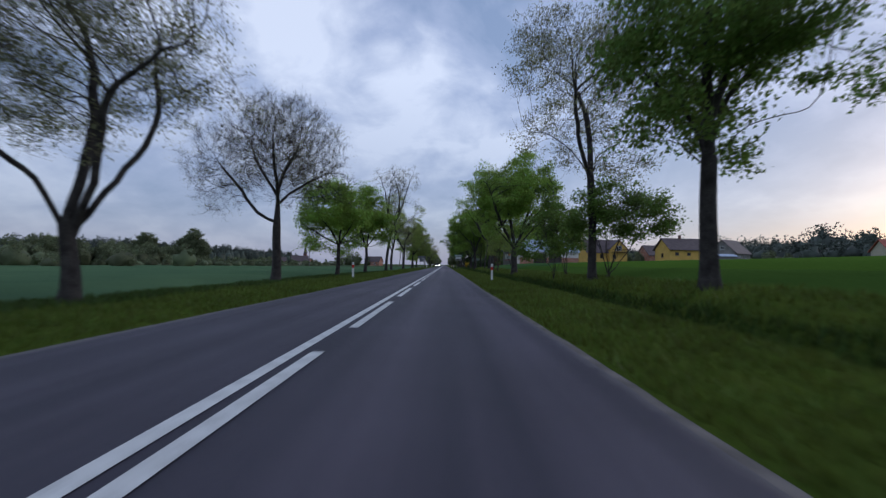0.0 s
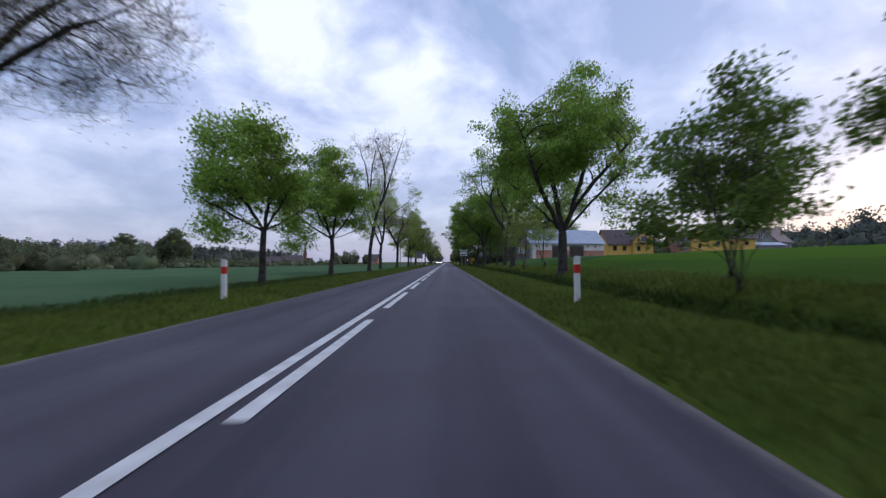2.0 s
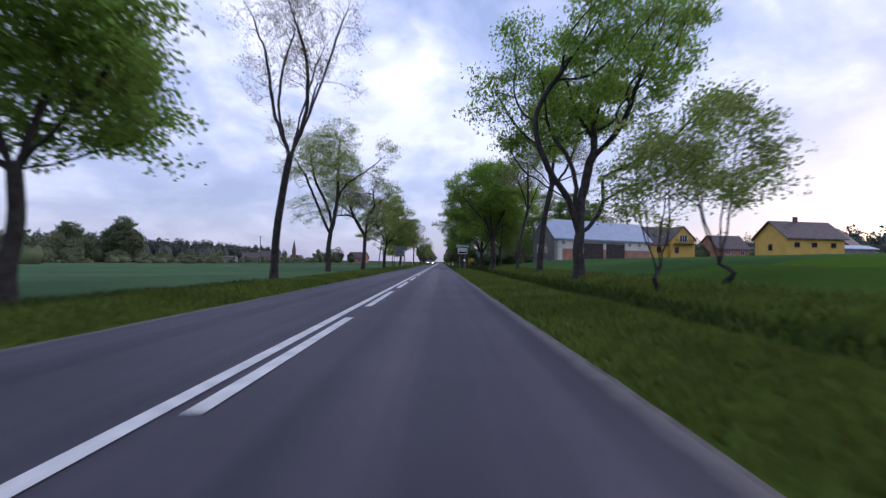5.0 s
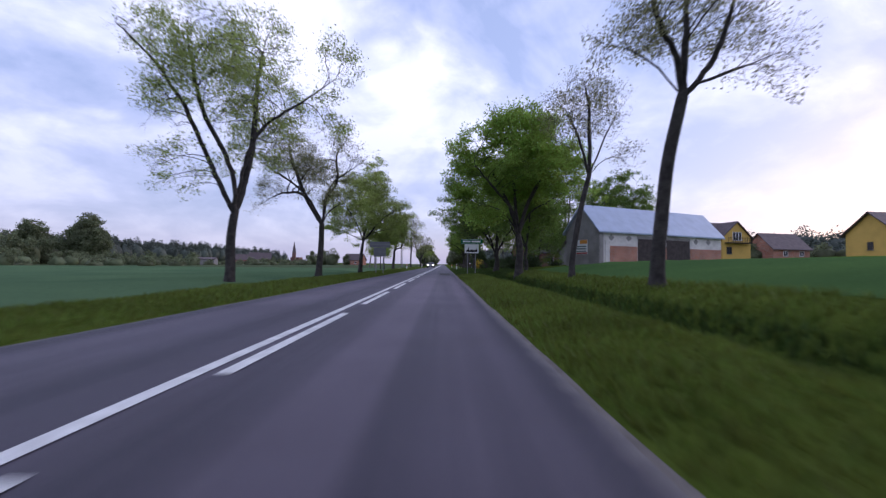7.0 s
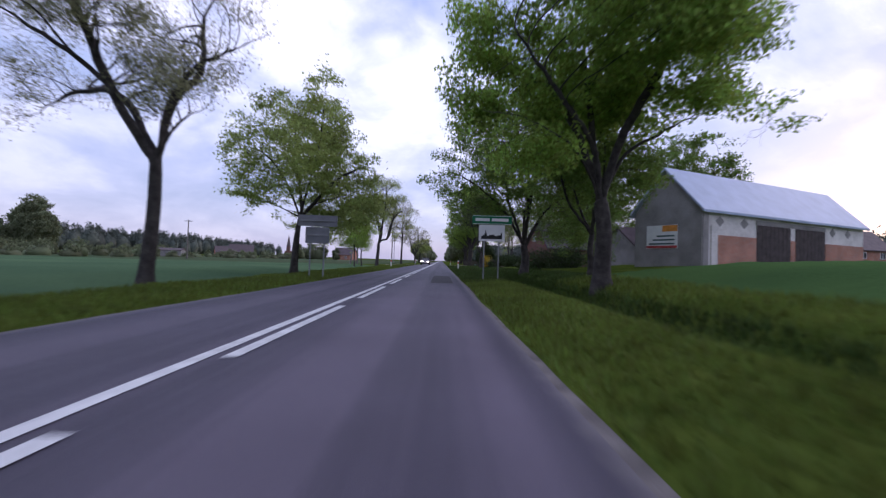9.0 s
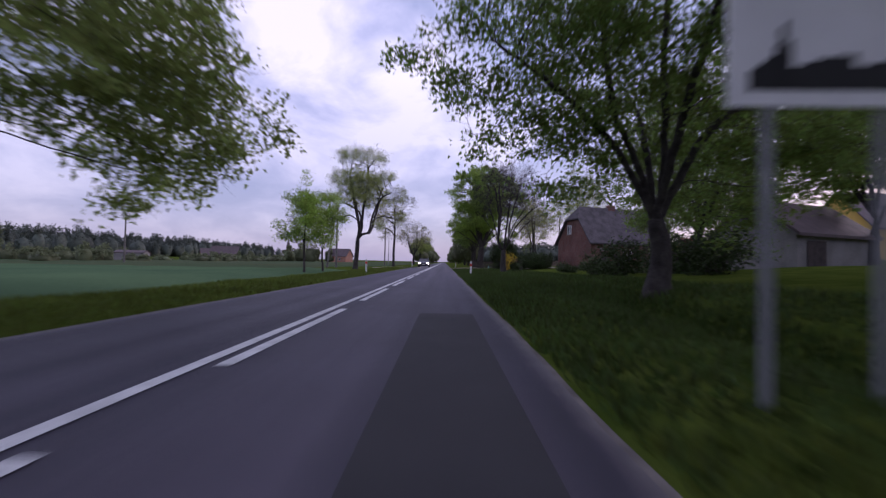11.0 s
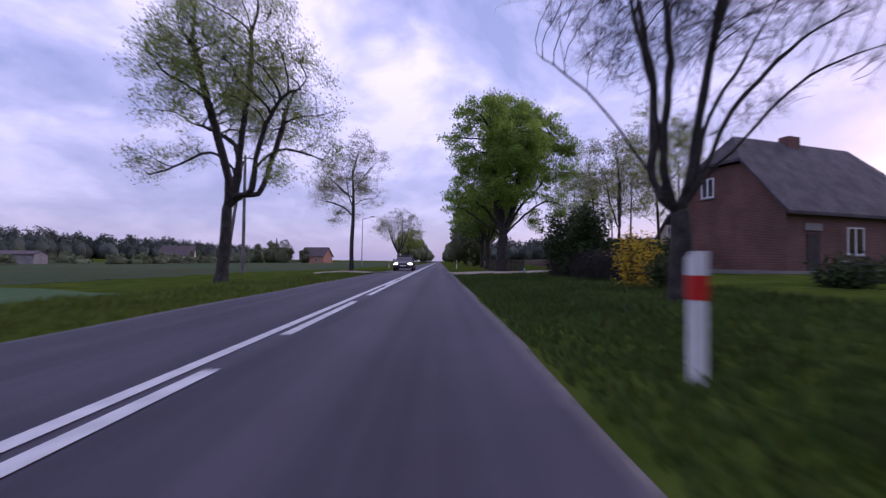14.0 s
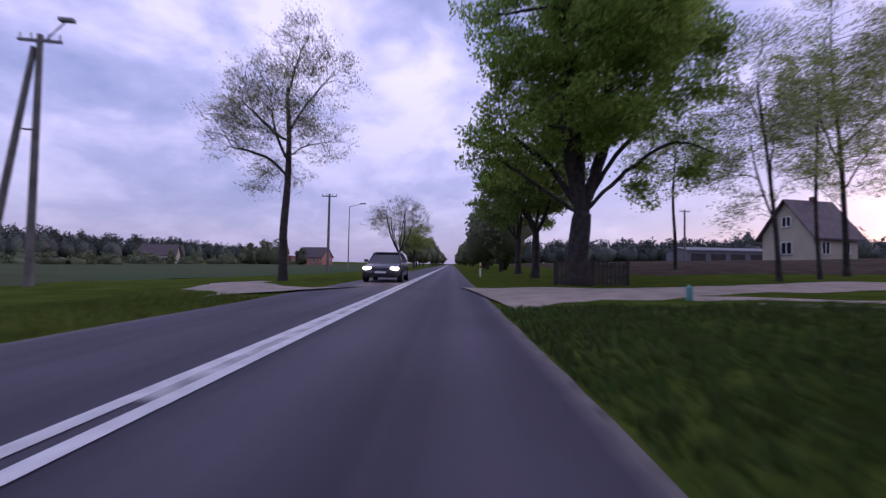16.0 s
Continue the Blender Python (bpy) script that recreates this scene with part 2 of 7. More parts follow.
def brick_mat(name, c1, c2, mortar):
    m = bpy.data.materials.new(name); m.use_nodes = True
    T = m.node_tree; b = T.nodes["Principled BSDF"]; b.inputs["Roughness"].default_value = 0.9
    tcn = T.nodes.new("ShaderNodeTexCoord")
    sp = T.nodes.new("ShaderNodeSeparateXYZ"); T.links.new(tcn.outputs["Object"], sp.inputs[0])
    ad = T.nodes.new("ShaderNodeMath"); ad.operation = "ADD"
    T.links.new(sp.outputs[0], ad.inputs[0]); T.links.new(sp.outputs[1], ad.inputs[1])
    cb = T.nodes.new("ShaderNodeCombineXYZ"); T.links.new(ad.outputs[0], cb.inputs[0]); T.links.new(sp.outputs[2], cb.inputs[1])
    br = T.nodes.new("ShaderNodeTexBrick")
    br.inputs["Scale"].default_value = 1.0; br.inputs["Brick Width"].default_value = 0.26; br.inputs["Row Height"].default_value = 0.077
    br.inputs["Mortar Size"].default_value = 0.008
    br.inputs["Color1"].default_value = (*c1, 1); br.inputs["Color2"].default_value = (*c2, 1); br.inputs["Mortar"].default_value = (*mortar, 1)
    T.links.new(cb.outputs[0], br.inputs["Vector"])
    nz = T.nodes.new("ShaderNodeTexNoise"); nz.inputs["Scale"].default_value = 0.7; nz.inputs["Detail"].default_value = 5
    T.links.new(tcn.outputs["Object"], nz.inputs["Vector"])
    mx = T.nodes.new("ShaderNodeMixRGB"); mx.blend_type = "OVERLAY"; mx.inputs[0].default_value = 0.6
    T.links.new(br.outputs["Color"], mx.inputs["Color1"]); T.links.new(nz.outputs["Fac"], mx.inputs["Color2"])
    T.links.new(mx.outputs[0], b.inputs["Base Color"])
    bp = T.nodes.new("ShaderNodeBump"); bp.inputs["Strength"].default_value = 0.5; bp.inputs["Distance"].default_value = 0.01
    T.links.new(br.outputs["Fac"], bp.inputs["Height"]); bp.invert = True
    T.links.new(bp.outputs[0], b.inputs["Normal"])
    return m


M_brick = brick_mat("old_red_brick", (0.18, 0.068, 0.048), (0.13, 0.052, 0.042), (0.2, 0.17, 0.15))
M_brick_b = brick_mat("orange_barn_brick", (0.42, 0.17, 0.10), (0.36, 0.15, 0.09), (0.36, 0.30, 0.26))


# ---- mesh helpers ----
def mesh_ob(name, verts, faces, material, parent=None, label="", smooth=False):
    me = bpy.data.meshes.new(name)
    me.from_pydata(verts, [], faces)
    me.materials.append(material)
    if smooth:
        me.polygons.foreach_set("use_smooth", [True] * len(me.polygons))
    me.update()
    ob = new(name, me)
    if parent is not None:
        ob.parent = parent
    if label:
        ob["label"] = label
    return ob


def raw_mesh(name, v, loops, size, material):
    """A mesh from numpy arrays, all faces with the same number of corners."""
    me = bpy.data.meshes.new(name)
    v = np.asarray(v, np.float32); loops = np.asarray(loops, np.int32).ravel()
    n = len(loops) // size
    me.vertices.add(len(v)); me.vertices.foreach_set("co", v.ravel())
    me.loops.add(len(loops)); me.loops.foreach_set("vertex_index", loops)
    me.polygons.add(n)
    me.polygons.foreach_set("loop_start", np.arange(0, n * size, size, dtype=np.int32))
    me.polygons.foreach_set("loop_total", np.full(n, size, np.int32))
    me.materials.append(material)
    me.update(calc_edges=True)
    return me


def part(name, bm, material, parent=None, label="", bevel=0.0):
    if bevel:
        bmesh.ops.bevel(bm, geom=bm.edges[:], offset=bevel, segments=1, affect="EDGES")
    me = bpy.data.meshes.new(name)
    bmesh.ops.recalc_face_normals(bm, faces=bm.faces[:])
    bm.to_mesh(me); bm.free()
    me.materials.append(material)
    ob = new(name, me)
    if parent is not None:
        ob.parent = parent
    if label:
        ob["label"] = label
    return ob


def box_bm(x0, x1, y0, y1, z0, z1, bm=None):
    bm = bm or bmesh.new()
    v = [bm.verts.new(p) for p in ((x0, y0, z0), (x1, y0, z0), (x1, y1, z0), (x0, y1, z0), (x0, y0, z1), (x1, y0, z1), (x1, y1, z1), (x0, y1, z1))]
    for f in ((3, 2, 1, 0), (4, 5, 6, 7), (0, 1, 5, 4), (1, 2, 6, 5), (2, 3, 7, 6), (3, 0, 4, 7)):
        bm.faces.new([v[i] for i in f])
    return bm


def box(name, x0, x1, y0, y1, z0, z1, material, parent=None, label="", bevel=0.0):
    return part(name, box_bm(x0, x1, y0, y1, z0, z1), material, parent, label, bevel)


def rod_bm(a, b, r0, r1, sides=8, bm=None):
    bm = bm or bmesh.new()
    a, b = Vector(a), Vector(b)
    q = (b - a).to_track_quat("Z", "Y")
    rings = []
    for p, r in ((a, r0), (b, r1)):
        rings.append([bm.verts.new(p + q @ Vector((r * math.cos(k * math.tau / sides), r * math.sin(k * math.tau / sides), 0))) for k in range(sides)])
    for k in range(sides):
        bm.faces.new((rings[0][k], rings[0][(k + 1) % sides], rings[1][(k + 1) % sides], rings[1][k]))
    bm.faces.new(rings[1]); bm.faces.new(rings[0][::-1])
    return bm


def empty(name, m, label, category, group="", kind=""):
    ob = new(name)
    ob.matrix_world = m
    ob.empty_display_size = 0.2
    return tagged(ob, label, category, group, kind)


def smooth(a, b, x):
    t = np.clip((x - a) / (b - a), 0, 1)
    return t * t * (3 - 2 * t)


# ---- ground ----
ROAD_L, ROAD_R = -2.56, 2.98


def ground_z(x, y):
    """Height of the land: level with the road on the verges, falling gently to the left, rising to the right, a ditch on the right."""
    x = np.asarray(x, float); y = np.asarray(y, float)
    left = np.interp(-x, [2.6, 4.6, 8, 20, 80, 120, 300, 3000], [-0.02, 0.04, -0.20, -0.32, -0.8, -1.25, -0.6, 4])
    right = np.interp(x, [3.0, 4.8, 8.2, 17, 50, 120, 400, 3000], [-0.02, 0.08, 0.28, 1.1, 2.35, 3.5, 7, 9])
    tame = 1 - 0.62 * smooth(112, 128, y) * (1 - smooth(168, 186, y)) * (1 - smooth(30, 44, x))
    right = np.where(x > 4.8, 0.08 + (right - 0.08) * tame, right)
    ditch = -0.75 * np.exp(-(np.abs(x - 6.5) / 0.95) ** 3) * (1 - smooth(100, 114, y))
    z = np.where(x < 0, left, right + ditch)
    wob = 0.045 * np.sin(x * 0.9 + y * 0.31) * np.cos(y * 0.53 - x * 0.2) + 0.012 * np.sin(y * 1.7 + x * 2.1)
    far = smooth(3.4, 6.0, np.abs(x - 0.2))
    z = z + wob * far
    inside = (x > ROAD_L + 0.25) & (x < ROAD_R - 0.25)
    return np.where(inside, -0.08, z)


xs = np.unique(np.concatenate([np.array([-3000, -1800, -1000, -600, -400, -300, -220, -160, -120, -90, -70, -55, -42, -32, -25, -20, -16]),
                               np.arange(-13, -2.3, 0.45), [-2.3, -1.2, 0, 1.4, 2.7], np.arange(2.8, 14, 0.4),
                               np.array([15, 17, 20, 25, 32, 42, 55, 70, 90, 120, 160, 220, 300, 400, 600, 1000, 1800, 3000])]))
ys = np.unique(np.concatenate([np.array([-1500, -600, -250, -120, -60, -30, -15]), np.arange(-6, 185, 0.8),
                               np.array([190, 196, 204, 214, 226, 240, 260, 285, 320, 370, 440, 540, 700, 1000, 1600, 3000])]))
gx, gy = np.meshgrid(xs, ys)
gv = np.stack([gx, gy, ground_z(gx, gy)], -1).reshape(-1, 3)
nx, ny = len(xs), len(ys)
ii = (np.arange(ny - 1)[:, None] * nx + np.arange(nx - 1)[None]).ravel()
me = raw_mesh("ground", gv, np.stack([ii, ii + 1, ii + nx + 1, ii + nx], 1), 4, M_grass)
me.polygons.foreach_set("use_smooth", np.ones(len(me.polygons), bool))
tagged(new("ground", me), "rough green grass land beside the road", "ground", kind="structure")


def asphalt():
    m = mat("asphalt", (0.0435, 0.0405, 0.0555), 0.62, 0.14, 0.45, bump=0.45, bscale=140, fine=0.55, spec=0.18)
    T = m.node_tree; b = T.nodes["Principled BSDF"]
    src = b.inputs["Base Color"].links[0].from_socket
    geo = T.nodes.new("ShaderNodeNewGeometry"); sp = T.nodes.new("ShaderNodeSeparateXYZ"); T.links.new(geo.outputs["Position"], sp.inputs[0])
    # worn wheel tracks and streaks that run along the road
    mp = T.nodes.new("ShaderNodeMapping"); mp.inputs["Scale"].default_value = (1.5, 0.02, 1); T.links.new(geo.outputs["Position"], mp.inputs[0])
    nz = T.nodes.new("ShaderNodeTexNoise"); nz.inputs["Scale"].default_value = 1.1; nz.inputs["Detail"].default_value = 4
    T.links.new(mp.outputs[0], nz.inputs["Vector"])
    rr = T.nodes.new("ShaderNodeMapRange"); rr.inputs["From Min"].default_value = 0.38; rr.inputs["From Max"].default_value = 0.62
    rr.inputs["To Min"].default_value = 0.0; rr.inputs["To Max"].default_value = 1.0
    T.links.new(nz.outputs["Fac"], rr.inputs["Value"])
    mx = T.nodes.new("ShaderNodeMixRGB"); mx.blend_type = "MULTIPLY"
    mx.inputs["Color2"].default_value = (2.15, 2.02, 1.9, 1)
    worn = rr.outputs[0]
    for cx in (1.25, 2.45):
        d = T.nodes.new("ShaderNodeMath"); d.operation = "SUBTRACT"; d.inputs[1].default_value = cx; T.links.new(sp.outputs[0], d.inputs[0])
        d2 = T.nodes.new("ShaderNodeMath"); d2.operation = "ABSOLUTE"; T.links.new(d.outputs[0], d2.inputs[0])
        band = T.nodes.new("ShaderNodeMapRange"); band.interpolation_type = "SMOOTHSTEP"
        band.inputs["From Min"].default_value = 0.42; band.inputs["From Max"].default_value = 0.05
        band.inputs["To Min"].default_value = 0.0; band.inputs["To Max"].default_value = 0.55
        T.links.new(d2.outputs[0], band.inputs["Value"])
        ad = T.nodes.new("ShaderNodeMath"); ad.operation = "ADD"; T.links.new(worn, ad.inputs[0]); T.links.new(band.outputs[0], ad.inputs[1])
        worn = ad.outputs[0]
    # a paler stretch of surface before the patch, strongest in the middle of the lane
    along = T.nodes.new("ShaderNodeMapRange"); along.interpolation_type = "SMOOTHSTEP"
    along.inputs["From Min"].default_value = 48; along.inputs["From Max"].default_value = 76
    T.links.new(sp.outputs[1], along.inputs["Value"])
    ended = T.nodes.new("ShaderNodeMapRange"); ended.interpolation_type = "SMOOTHSTEP"
    ended.inputs["From Min"].default_value = 102; ended.inputs["From Max"].default_value = 86
    T.links.new(sp.outputs[1], ended.inputs["Value"])
    lane = T.nodes.new("ShaderNodeMath"); lane.operation = "SUBTRACT"; lane.inputs[1].default_value = 1.2; T.links.new(sp.outputs[0], lane.inputs[0])
    lane2 = T.nodes.new("ShaderNodeMath"); lane2.operation = "ABSOLUTE"; T.links.new(lane.outputs[0], lane2.inputs[0])
    strip = T.nodes.new("ShaderNodeMapRange"); strip.interpolation_type = "SMOOTHSTEP"
    strip.inputs["From Min"].default_value = 0.95; strip.inputs["From Max"].default_value = 0.35; strip.inputs["To Max"].default_value = 0.75
    T.links.new(lane2.outputs[0], strip.inputs["Value"])
    p1 = T.nodes.new("ShaderNodeMath"); p1.operation = "MULTIPLY"; T.links.new(along.outputs[0], p1.inputs[0]); T.links.new(ended.outputs[0], p1.inputs[1])
    p2 = T.nodes.new("ShaderNodeMath"); p2.operation = "MULTIPLY"; T.links.new(p1.outputs[0], p2.inputs[0]); T.links.new(strip.outputs[0], p2.inputs[1])
    p3 = T.nodes.new("ShaderNodeMath"); p3.operation = "ADD"; T.links.new(worn, p3.inputs[0]); T.links.new(p2.outputs[0], p3.inputs[1])
    worn = p3.outputs[0]
    half = T.nodes.new("ShaderNodeMath"); half.operation = "MULTIPLY"; half.inputs[1].default_value = 0.72; half.use_clamp = True; T.links.new(worn, half.inputs[0])
    # the full road width is also paler along this stretch
    old = T.nodes.new("ShaderNodeMixRGB"); old.blend_type = "MULTIPLY"; old.inputs["Color2"].default_value = (1.36, 1.33, 1.3, 1)
    T.links.new(p1.outputs[0], old.inputs[0]); T.links.new(src, old.inputs["Color1"])
    T.links.new(half.outputs[0], mx.inputs[0]); T.links.new(old.outputs[0], mx.inputs["Color1"])
    # sand washed over both edges
    nb = T.nodes.new("ShaderNodeTexNoise"); nb.inputs["Scale"].default_value = 3.4; nb.inputs["Detail"].default_value = 8; nb.inputs["Roughness"].default_value = 0.7
    T.links.new(geo.outputs["Position"], nb.inputs["Vector"])
    off = T.nodes.new("ShaderNodeMath"); off.operation = "SUBTRACT"; off.inputs[1].default_value = (ROAD_L + ROAD_R) / 2
    T.links.new(sp.outputs[0], off.inputs[0])
    ab = T.nodes.new("ShaderNodeMath"); ab.operation = "ABSOLUTE"; T.links.new(off.outputs[0], ab.inputs[0])
    jit = T.nodes.new("ShaderNodeMath"); jit.operation = "MULTIPLY_ADD"; jit.inputs[1].default_value = 0.3; T.links.new(nb.outputs["Fac"], jit.inputs[0]); T.links.new(ab.outputs[0], jit.inputs[2])
    er = T.nodes.new("ShaderNodeMapRange"); half_w = (ROAD_R - ROAD_L) / 2
    er.inputs["From Min"].default_value = half_w + 0.03; er.inputs["From Max"].default_value = half_w + 0.24
    er.inputs["To Min"].default_value = 0.0; er.inputs["To Max"].default_value = 0.85
    T.links.new(jit.outputs[0], er.inputs["Value"])
    me_ = T.nodes.new("ShaderNodeMixRGB"); me_.inputs["Color2"].default_value = (0.21, 0.19, 0.18, 1)
    T.links.new(er.outputs[0], me_.inputs[0]); T.links.new(mx.outputs[0], me_.inputs["Color1"])
    T.links.new(me_.outputs[0], b.inputs["Base Color"])
    return m


M_asphalt = asphalt()
# carriageway with ragged edges
ry = np.arange(-40, 700, 0.5)
rng = np.random.default_rng(5)


def rag(n, amp):
    a = rng.normal(0, 1, n)
    k = np.convolve(a, np.ones(9) / 9, "same") * 2 + np.convolve(a, np.ones(40) / 40, "same") * 4
    return k * amp


le = ROAD_L + rag(len(ry), 0.022); re_ = ROAD_R + rag(len(ry), 0.022)
cols = [le, np.full_like(ry, -1.3), np.zeros_like(ry), np.full_like(ry, 1.5), re_]
zc = [0.0, 0.012, 0.02, 0.012, 0.0]
rv = np.concatenate([np.stack([c, ry, np.full_like(ry, z)], 1) for c, z in zip(cols, zc)])
n = len(ry); fl = []
for c in range(4):
    i = np.arange(n - 1)
    fl.append(np.stack([c * n + i, (c + 1) * n + i, (c + 1) * n + i + 1, c * n + i + 1], 1))
me = raw_mesh("road", rv, np.concatenate(fl), 4, M_asphalt)
tagged(new("road", me), "worn grey asphalt country road", "road", kind="structure")
# sandy strips where the asphalt crumbles into the verge
M_shoulder = mat("sandy_shoulder", (0.17, 0.152, 0.14), 0.95, 0.3, 3.0, bump=0.6, bscale=60, fine=0.5, spec=0.1)
for edge, sgn in ((le, -1), (re_, 1)):
    o1 = edge - sgn * 0.03; o2 = edge + sgn * (0.05 + np.abs(rag(len(ry), 0.02)))
    i = np.arange(n - 1)
    v = np.concatenate([np.stack([o1, ry, np.full_like(ry, -0.004)], 1), np.stack([o2, ry, ground_z(o2, ry) + 0.012], 1)])
    q = np.stack([i, n + i, n + i + 1, i + 1], 1)
    me = raw_mesh("shoulder", v, q if sgn > 0 else q[:, ::-1], 4, M_shoulder)
    tagged(new("shoulder", me), "pale sandy gravel along the asphalt edge", "shoulder", kind="structure")


# road markings: a continuous line and, beside it, dashes four and a half metres long
def stripe(x0, x1, y0, y1, z=0.026):
    return [(x0, y0, z), (x1, y0, z), (x1, y1, z), (x0, y1, z)]


tagged(mesh_ob("road_line", stripe(-0.02, 0.105, -40, 420), [(0, 1, 2, 3)], M_white), "white continuous centre line, slightly worn", "road marking", kind="structure")
dash_me = bpy.data.meshes.new("road_dash")
dash_me.from_pydata([(-0.065, 0, 0), (0.065, 0, 0), (0.065, 4.45, 0), (-0.065, 4.45, 0)], [], [(0, 1, 2, 3)])
dash_me.materials.append(M_white)
for k in range(-5, 22):
    ob = new("road_dash", dash_me)
    ob.location = (0.265, 0.03 + 6.2 * k, 0.026)
    tagged(ob, "white dashed centre line stripe on asphalt", "road marking", "centre line dashes", "structure")
tagged(mesh_ob("road_line", stripe(0.215, 0.345, 0.03 + 6.2 * 22, 420), [(0, 1, 2, 3)], M_white), "white second centre line near the junction", "road marking", kind="structure")

M_worn = mat("worn_road_paint", (0.46, 0.455, 0.44), 0.7, 0.5, 2.5, fine=0.6, bscale=25)
tagged(mesh_ob("worn_paint", stripe(0.107, 0.213, 141.0, 145.2), [(0, 1, 2, 3)], M_worn), "worn white paint between the centre lines", "road marking", kind="structure")
tagged(mesh_ob("worn_paint", stripe(0.107, 0.213, 147.5, 420), [(0, 1, 2, 3)], M_worn), "worn white paint between the centre lines", "road marking", kind="structure")

# dark asphalt repair patch in the lane
M_patch = mat("fresh_asphalt", (0.036, 0.035, 0.037), 0.8, 0.15, 1.0, bump=0.3, bscale=160, fine=0.3)
tagged(mesh_ob("asphalt_patch", stripe(1.66, 2.58, 95, 103.4, 0.017), [(0, 1, 2, 3)], M_patch), "darker asphalt repair patch in the lane", "road patch", kind="structure")


# ---- crops and grass ----
def crop_sheet(name, x0, x1, y0, y1, height, material, label, seed, cx=40, cy=120, edge=None):
    """A standing crop: a bumpy raised sheet with side faces down to the ground."""
    rs = np.random.default_rng(seed)
    t = np.linspace(0, 1, cx) ** 2.2
    X, Y = np.meshgrid(x0 + (x1 - x0) * t, np.linspace(y0, y1, cy))
    X = X.copy()
    if callable(edge):
        e = edge(Y[:, 0]); X = e[:, None] + (x1 - e[:, None]) * t[None]
    X[:, 0] += rs.normal(0, 0.18, cy)
    Z = ground_z(X, Y) + height * rs.uniform(0.8, 1.1, X.shape) * (0.06 + 0.94 * smooth(0.0, 3.2, np.abs(X - X[:, :1])))
    Z[:, 0] = ground_z(X[:, 0], Y[:, 0]) - 0.1; Z[:, -1] = ground_z(X[:, -1], Y[:, -1]) - 0.1
    Z[0] = ground_z(X[0], Y[0]) - 0.1; Z[-1] = ground_z(X[-1], Y[-1]) - 0.1
    ii = (np.arange(cy - 1)[:, None] * cx + np.arange(cx - 1)[None]).ravel()
    q = np.stack([ii, ii + 1, ii + cx + 1, ii + cx], 1)
    me = raw_mesh(name, np.stack([X, Y, Z], -1).reshape(-1, 3), q if x1 > x0 else q[:, ::-1], 4, material)
    return tagged(new(name, me), label, "crop field", kind="stuff")


crop_sheet("wheat_field", -8.9, -100, -60, 139, 0.30, M_crop_l, "even blue-green field of young wheat", 3, edge=lambda y: np.interp(y, [-60, 36, 58, 139], [-9.0, -8.8, -6.4, -6.0]))
crop_sheet("meadow", -7.5, -130, 166, 420, 0.25, M_meadow, "rough meadow with brownish dry grass", 21, edge=lambda y: np.interp(y, [166, 190, 420], [-15, -9, -9]))
crop_sheet("meadow", -15.5, -100, 139.5, 166, 0.2, M_meadow, "rough meadow with brownish dry grass", 22)
crop_sheet("ploughed_field", 13.0, 90, 172, 250, 0.12, M_soil, "dark ploughed soil beyond the track", 23, edge=lambda y: np.interp(y, [172, 250], [13.0, 12.0]))
crop_sheet("barley_field", 14, 130, -60, 60, 0.26, M_crop_r, "bright green field of young barley", 4, edge=lambda y: np.interp(y, [-60, 60], [14.4, 13.6]))
# near strip coloured darker, for the field's duller look away from grazing angles
crop_sheet("wheat_field", 9.6, 13.5, -60, 60, 0.2, M_crop_near, "near strip of the crop field along the ditch, coloured darker green", 8)
crop_sheet("wheat_field", 9.6, 30, 60.5, 99, 0.25, M_crop_b, "even blue-green field of young wheat by the barn", 6)
crop_sheet("barley_field", 30.6, 130, 60.5, 108, 0.22, M_crop_r, "bright green field of young barley by the houses", 7)


def blades(name, x0, x1, y0, y1, count, tall, material, label, seed, power=1.0):
    rs = np.random.default_rng(seed)
    x = x0 + (x1 - x0) * rs.random(count) ** power; y = rs.uniform(y0, y1, count)
    z = ground_z(x, y)
    a = rs.uniform(0, math.tau, count); w = rs.uniform(0.012, 0.035, count)
    tuft = 0.9 + 0.2 * (np.sin(x * 2.3 + y * 0.7) * np.sin(y * 1.3 - x) > 0.1)
    hgt = tall * rs.uniform(0.5, 1.4, count) * tuft
    lx = rs.normal(0, 0.35, count) * hgt; ly = rs.normal(0, 0.35, count) * hgt
    b0 = np.stack([x - np.cos(a) * w, y - np.sin(a) * w, z - 0.02], 1); b1 = np.stack([x + np.cos(a) * w, y + np.sin(a) * w, z - 0.02], 1)
    tip = np.stack([x + lx, y + ly, z + hgt], 1)
    v = np.stack([b0, b1, tip], 1).reshape(-1, 3)
    me = raw_mesh(name, v, np.arange(3 * count).reshape(-1, 3), 3, material)
    return tagged(new(name, me), label, "grass", kind="stuff")


blades("verge_grass", 3.1, 5.5, -4, 98, 72000, 0.10, M_blade, "short rough grass on the road verge", 8)
# from y 96 the darker blade colour stands for shade of overhead trees
blades("verge_grass", 3.1, 5.5, 96, 154, 42000, 0.10, M_blade_lush_shaded, "short dark grass on the shaded verge", 18)
blades("ditch_grass", 5.5, 7.5, -4, 112, 50000, 0.2, M_blade_lush_shaded, "taller unmown grass in the ditch", 9)
blades("bank_grass", 7.3, 9.8, -4, 98, 23000, 0.16, M_blade, "rough grass on the bank beyond the ditch", 15)
# lawn takes the same dark blades, tree shade put into their colour
blades("lawn_grass", 5.4, 10.0, 97, 154, 38000, 0.13, M_blade_lush_shaded, "shaded lawn grass beside the garden", 16)
blades("verge_grass", -2.68, -6.0, -4, 156, 70000, 0.11, M_blade, "short rough grass on the road verge", 10)
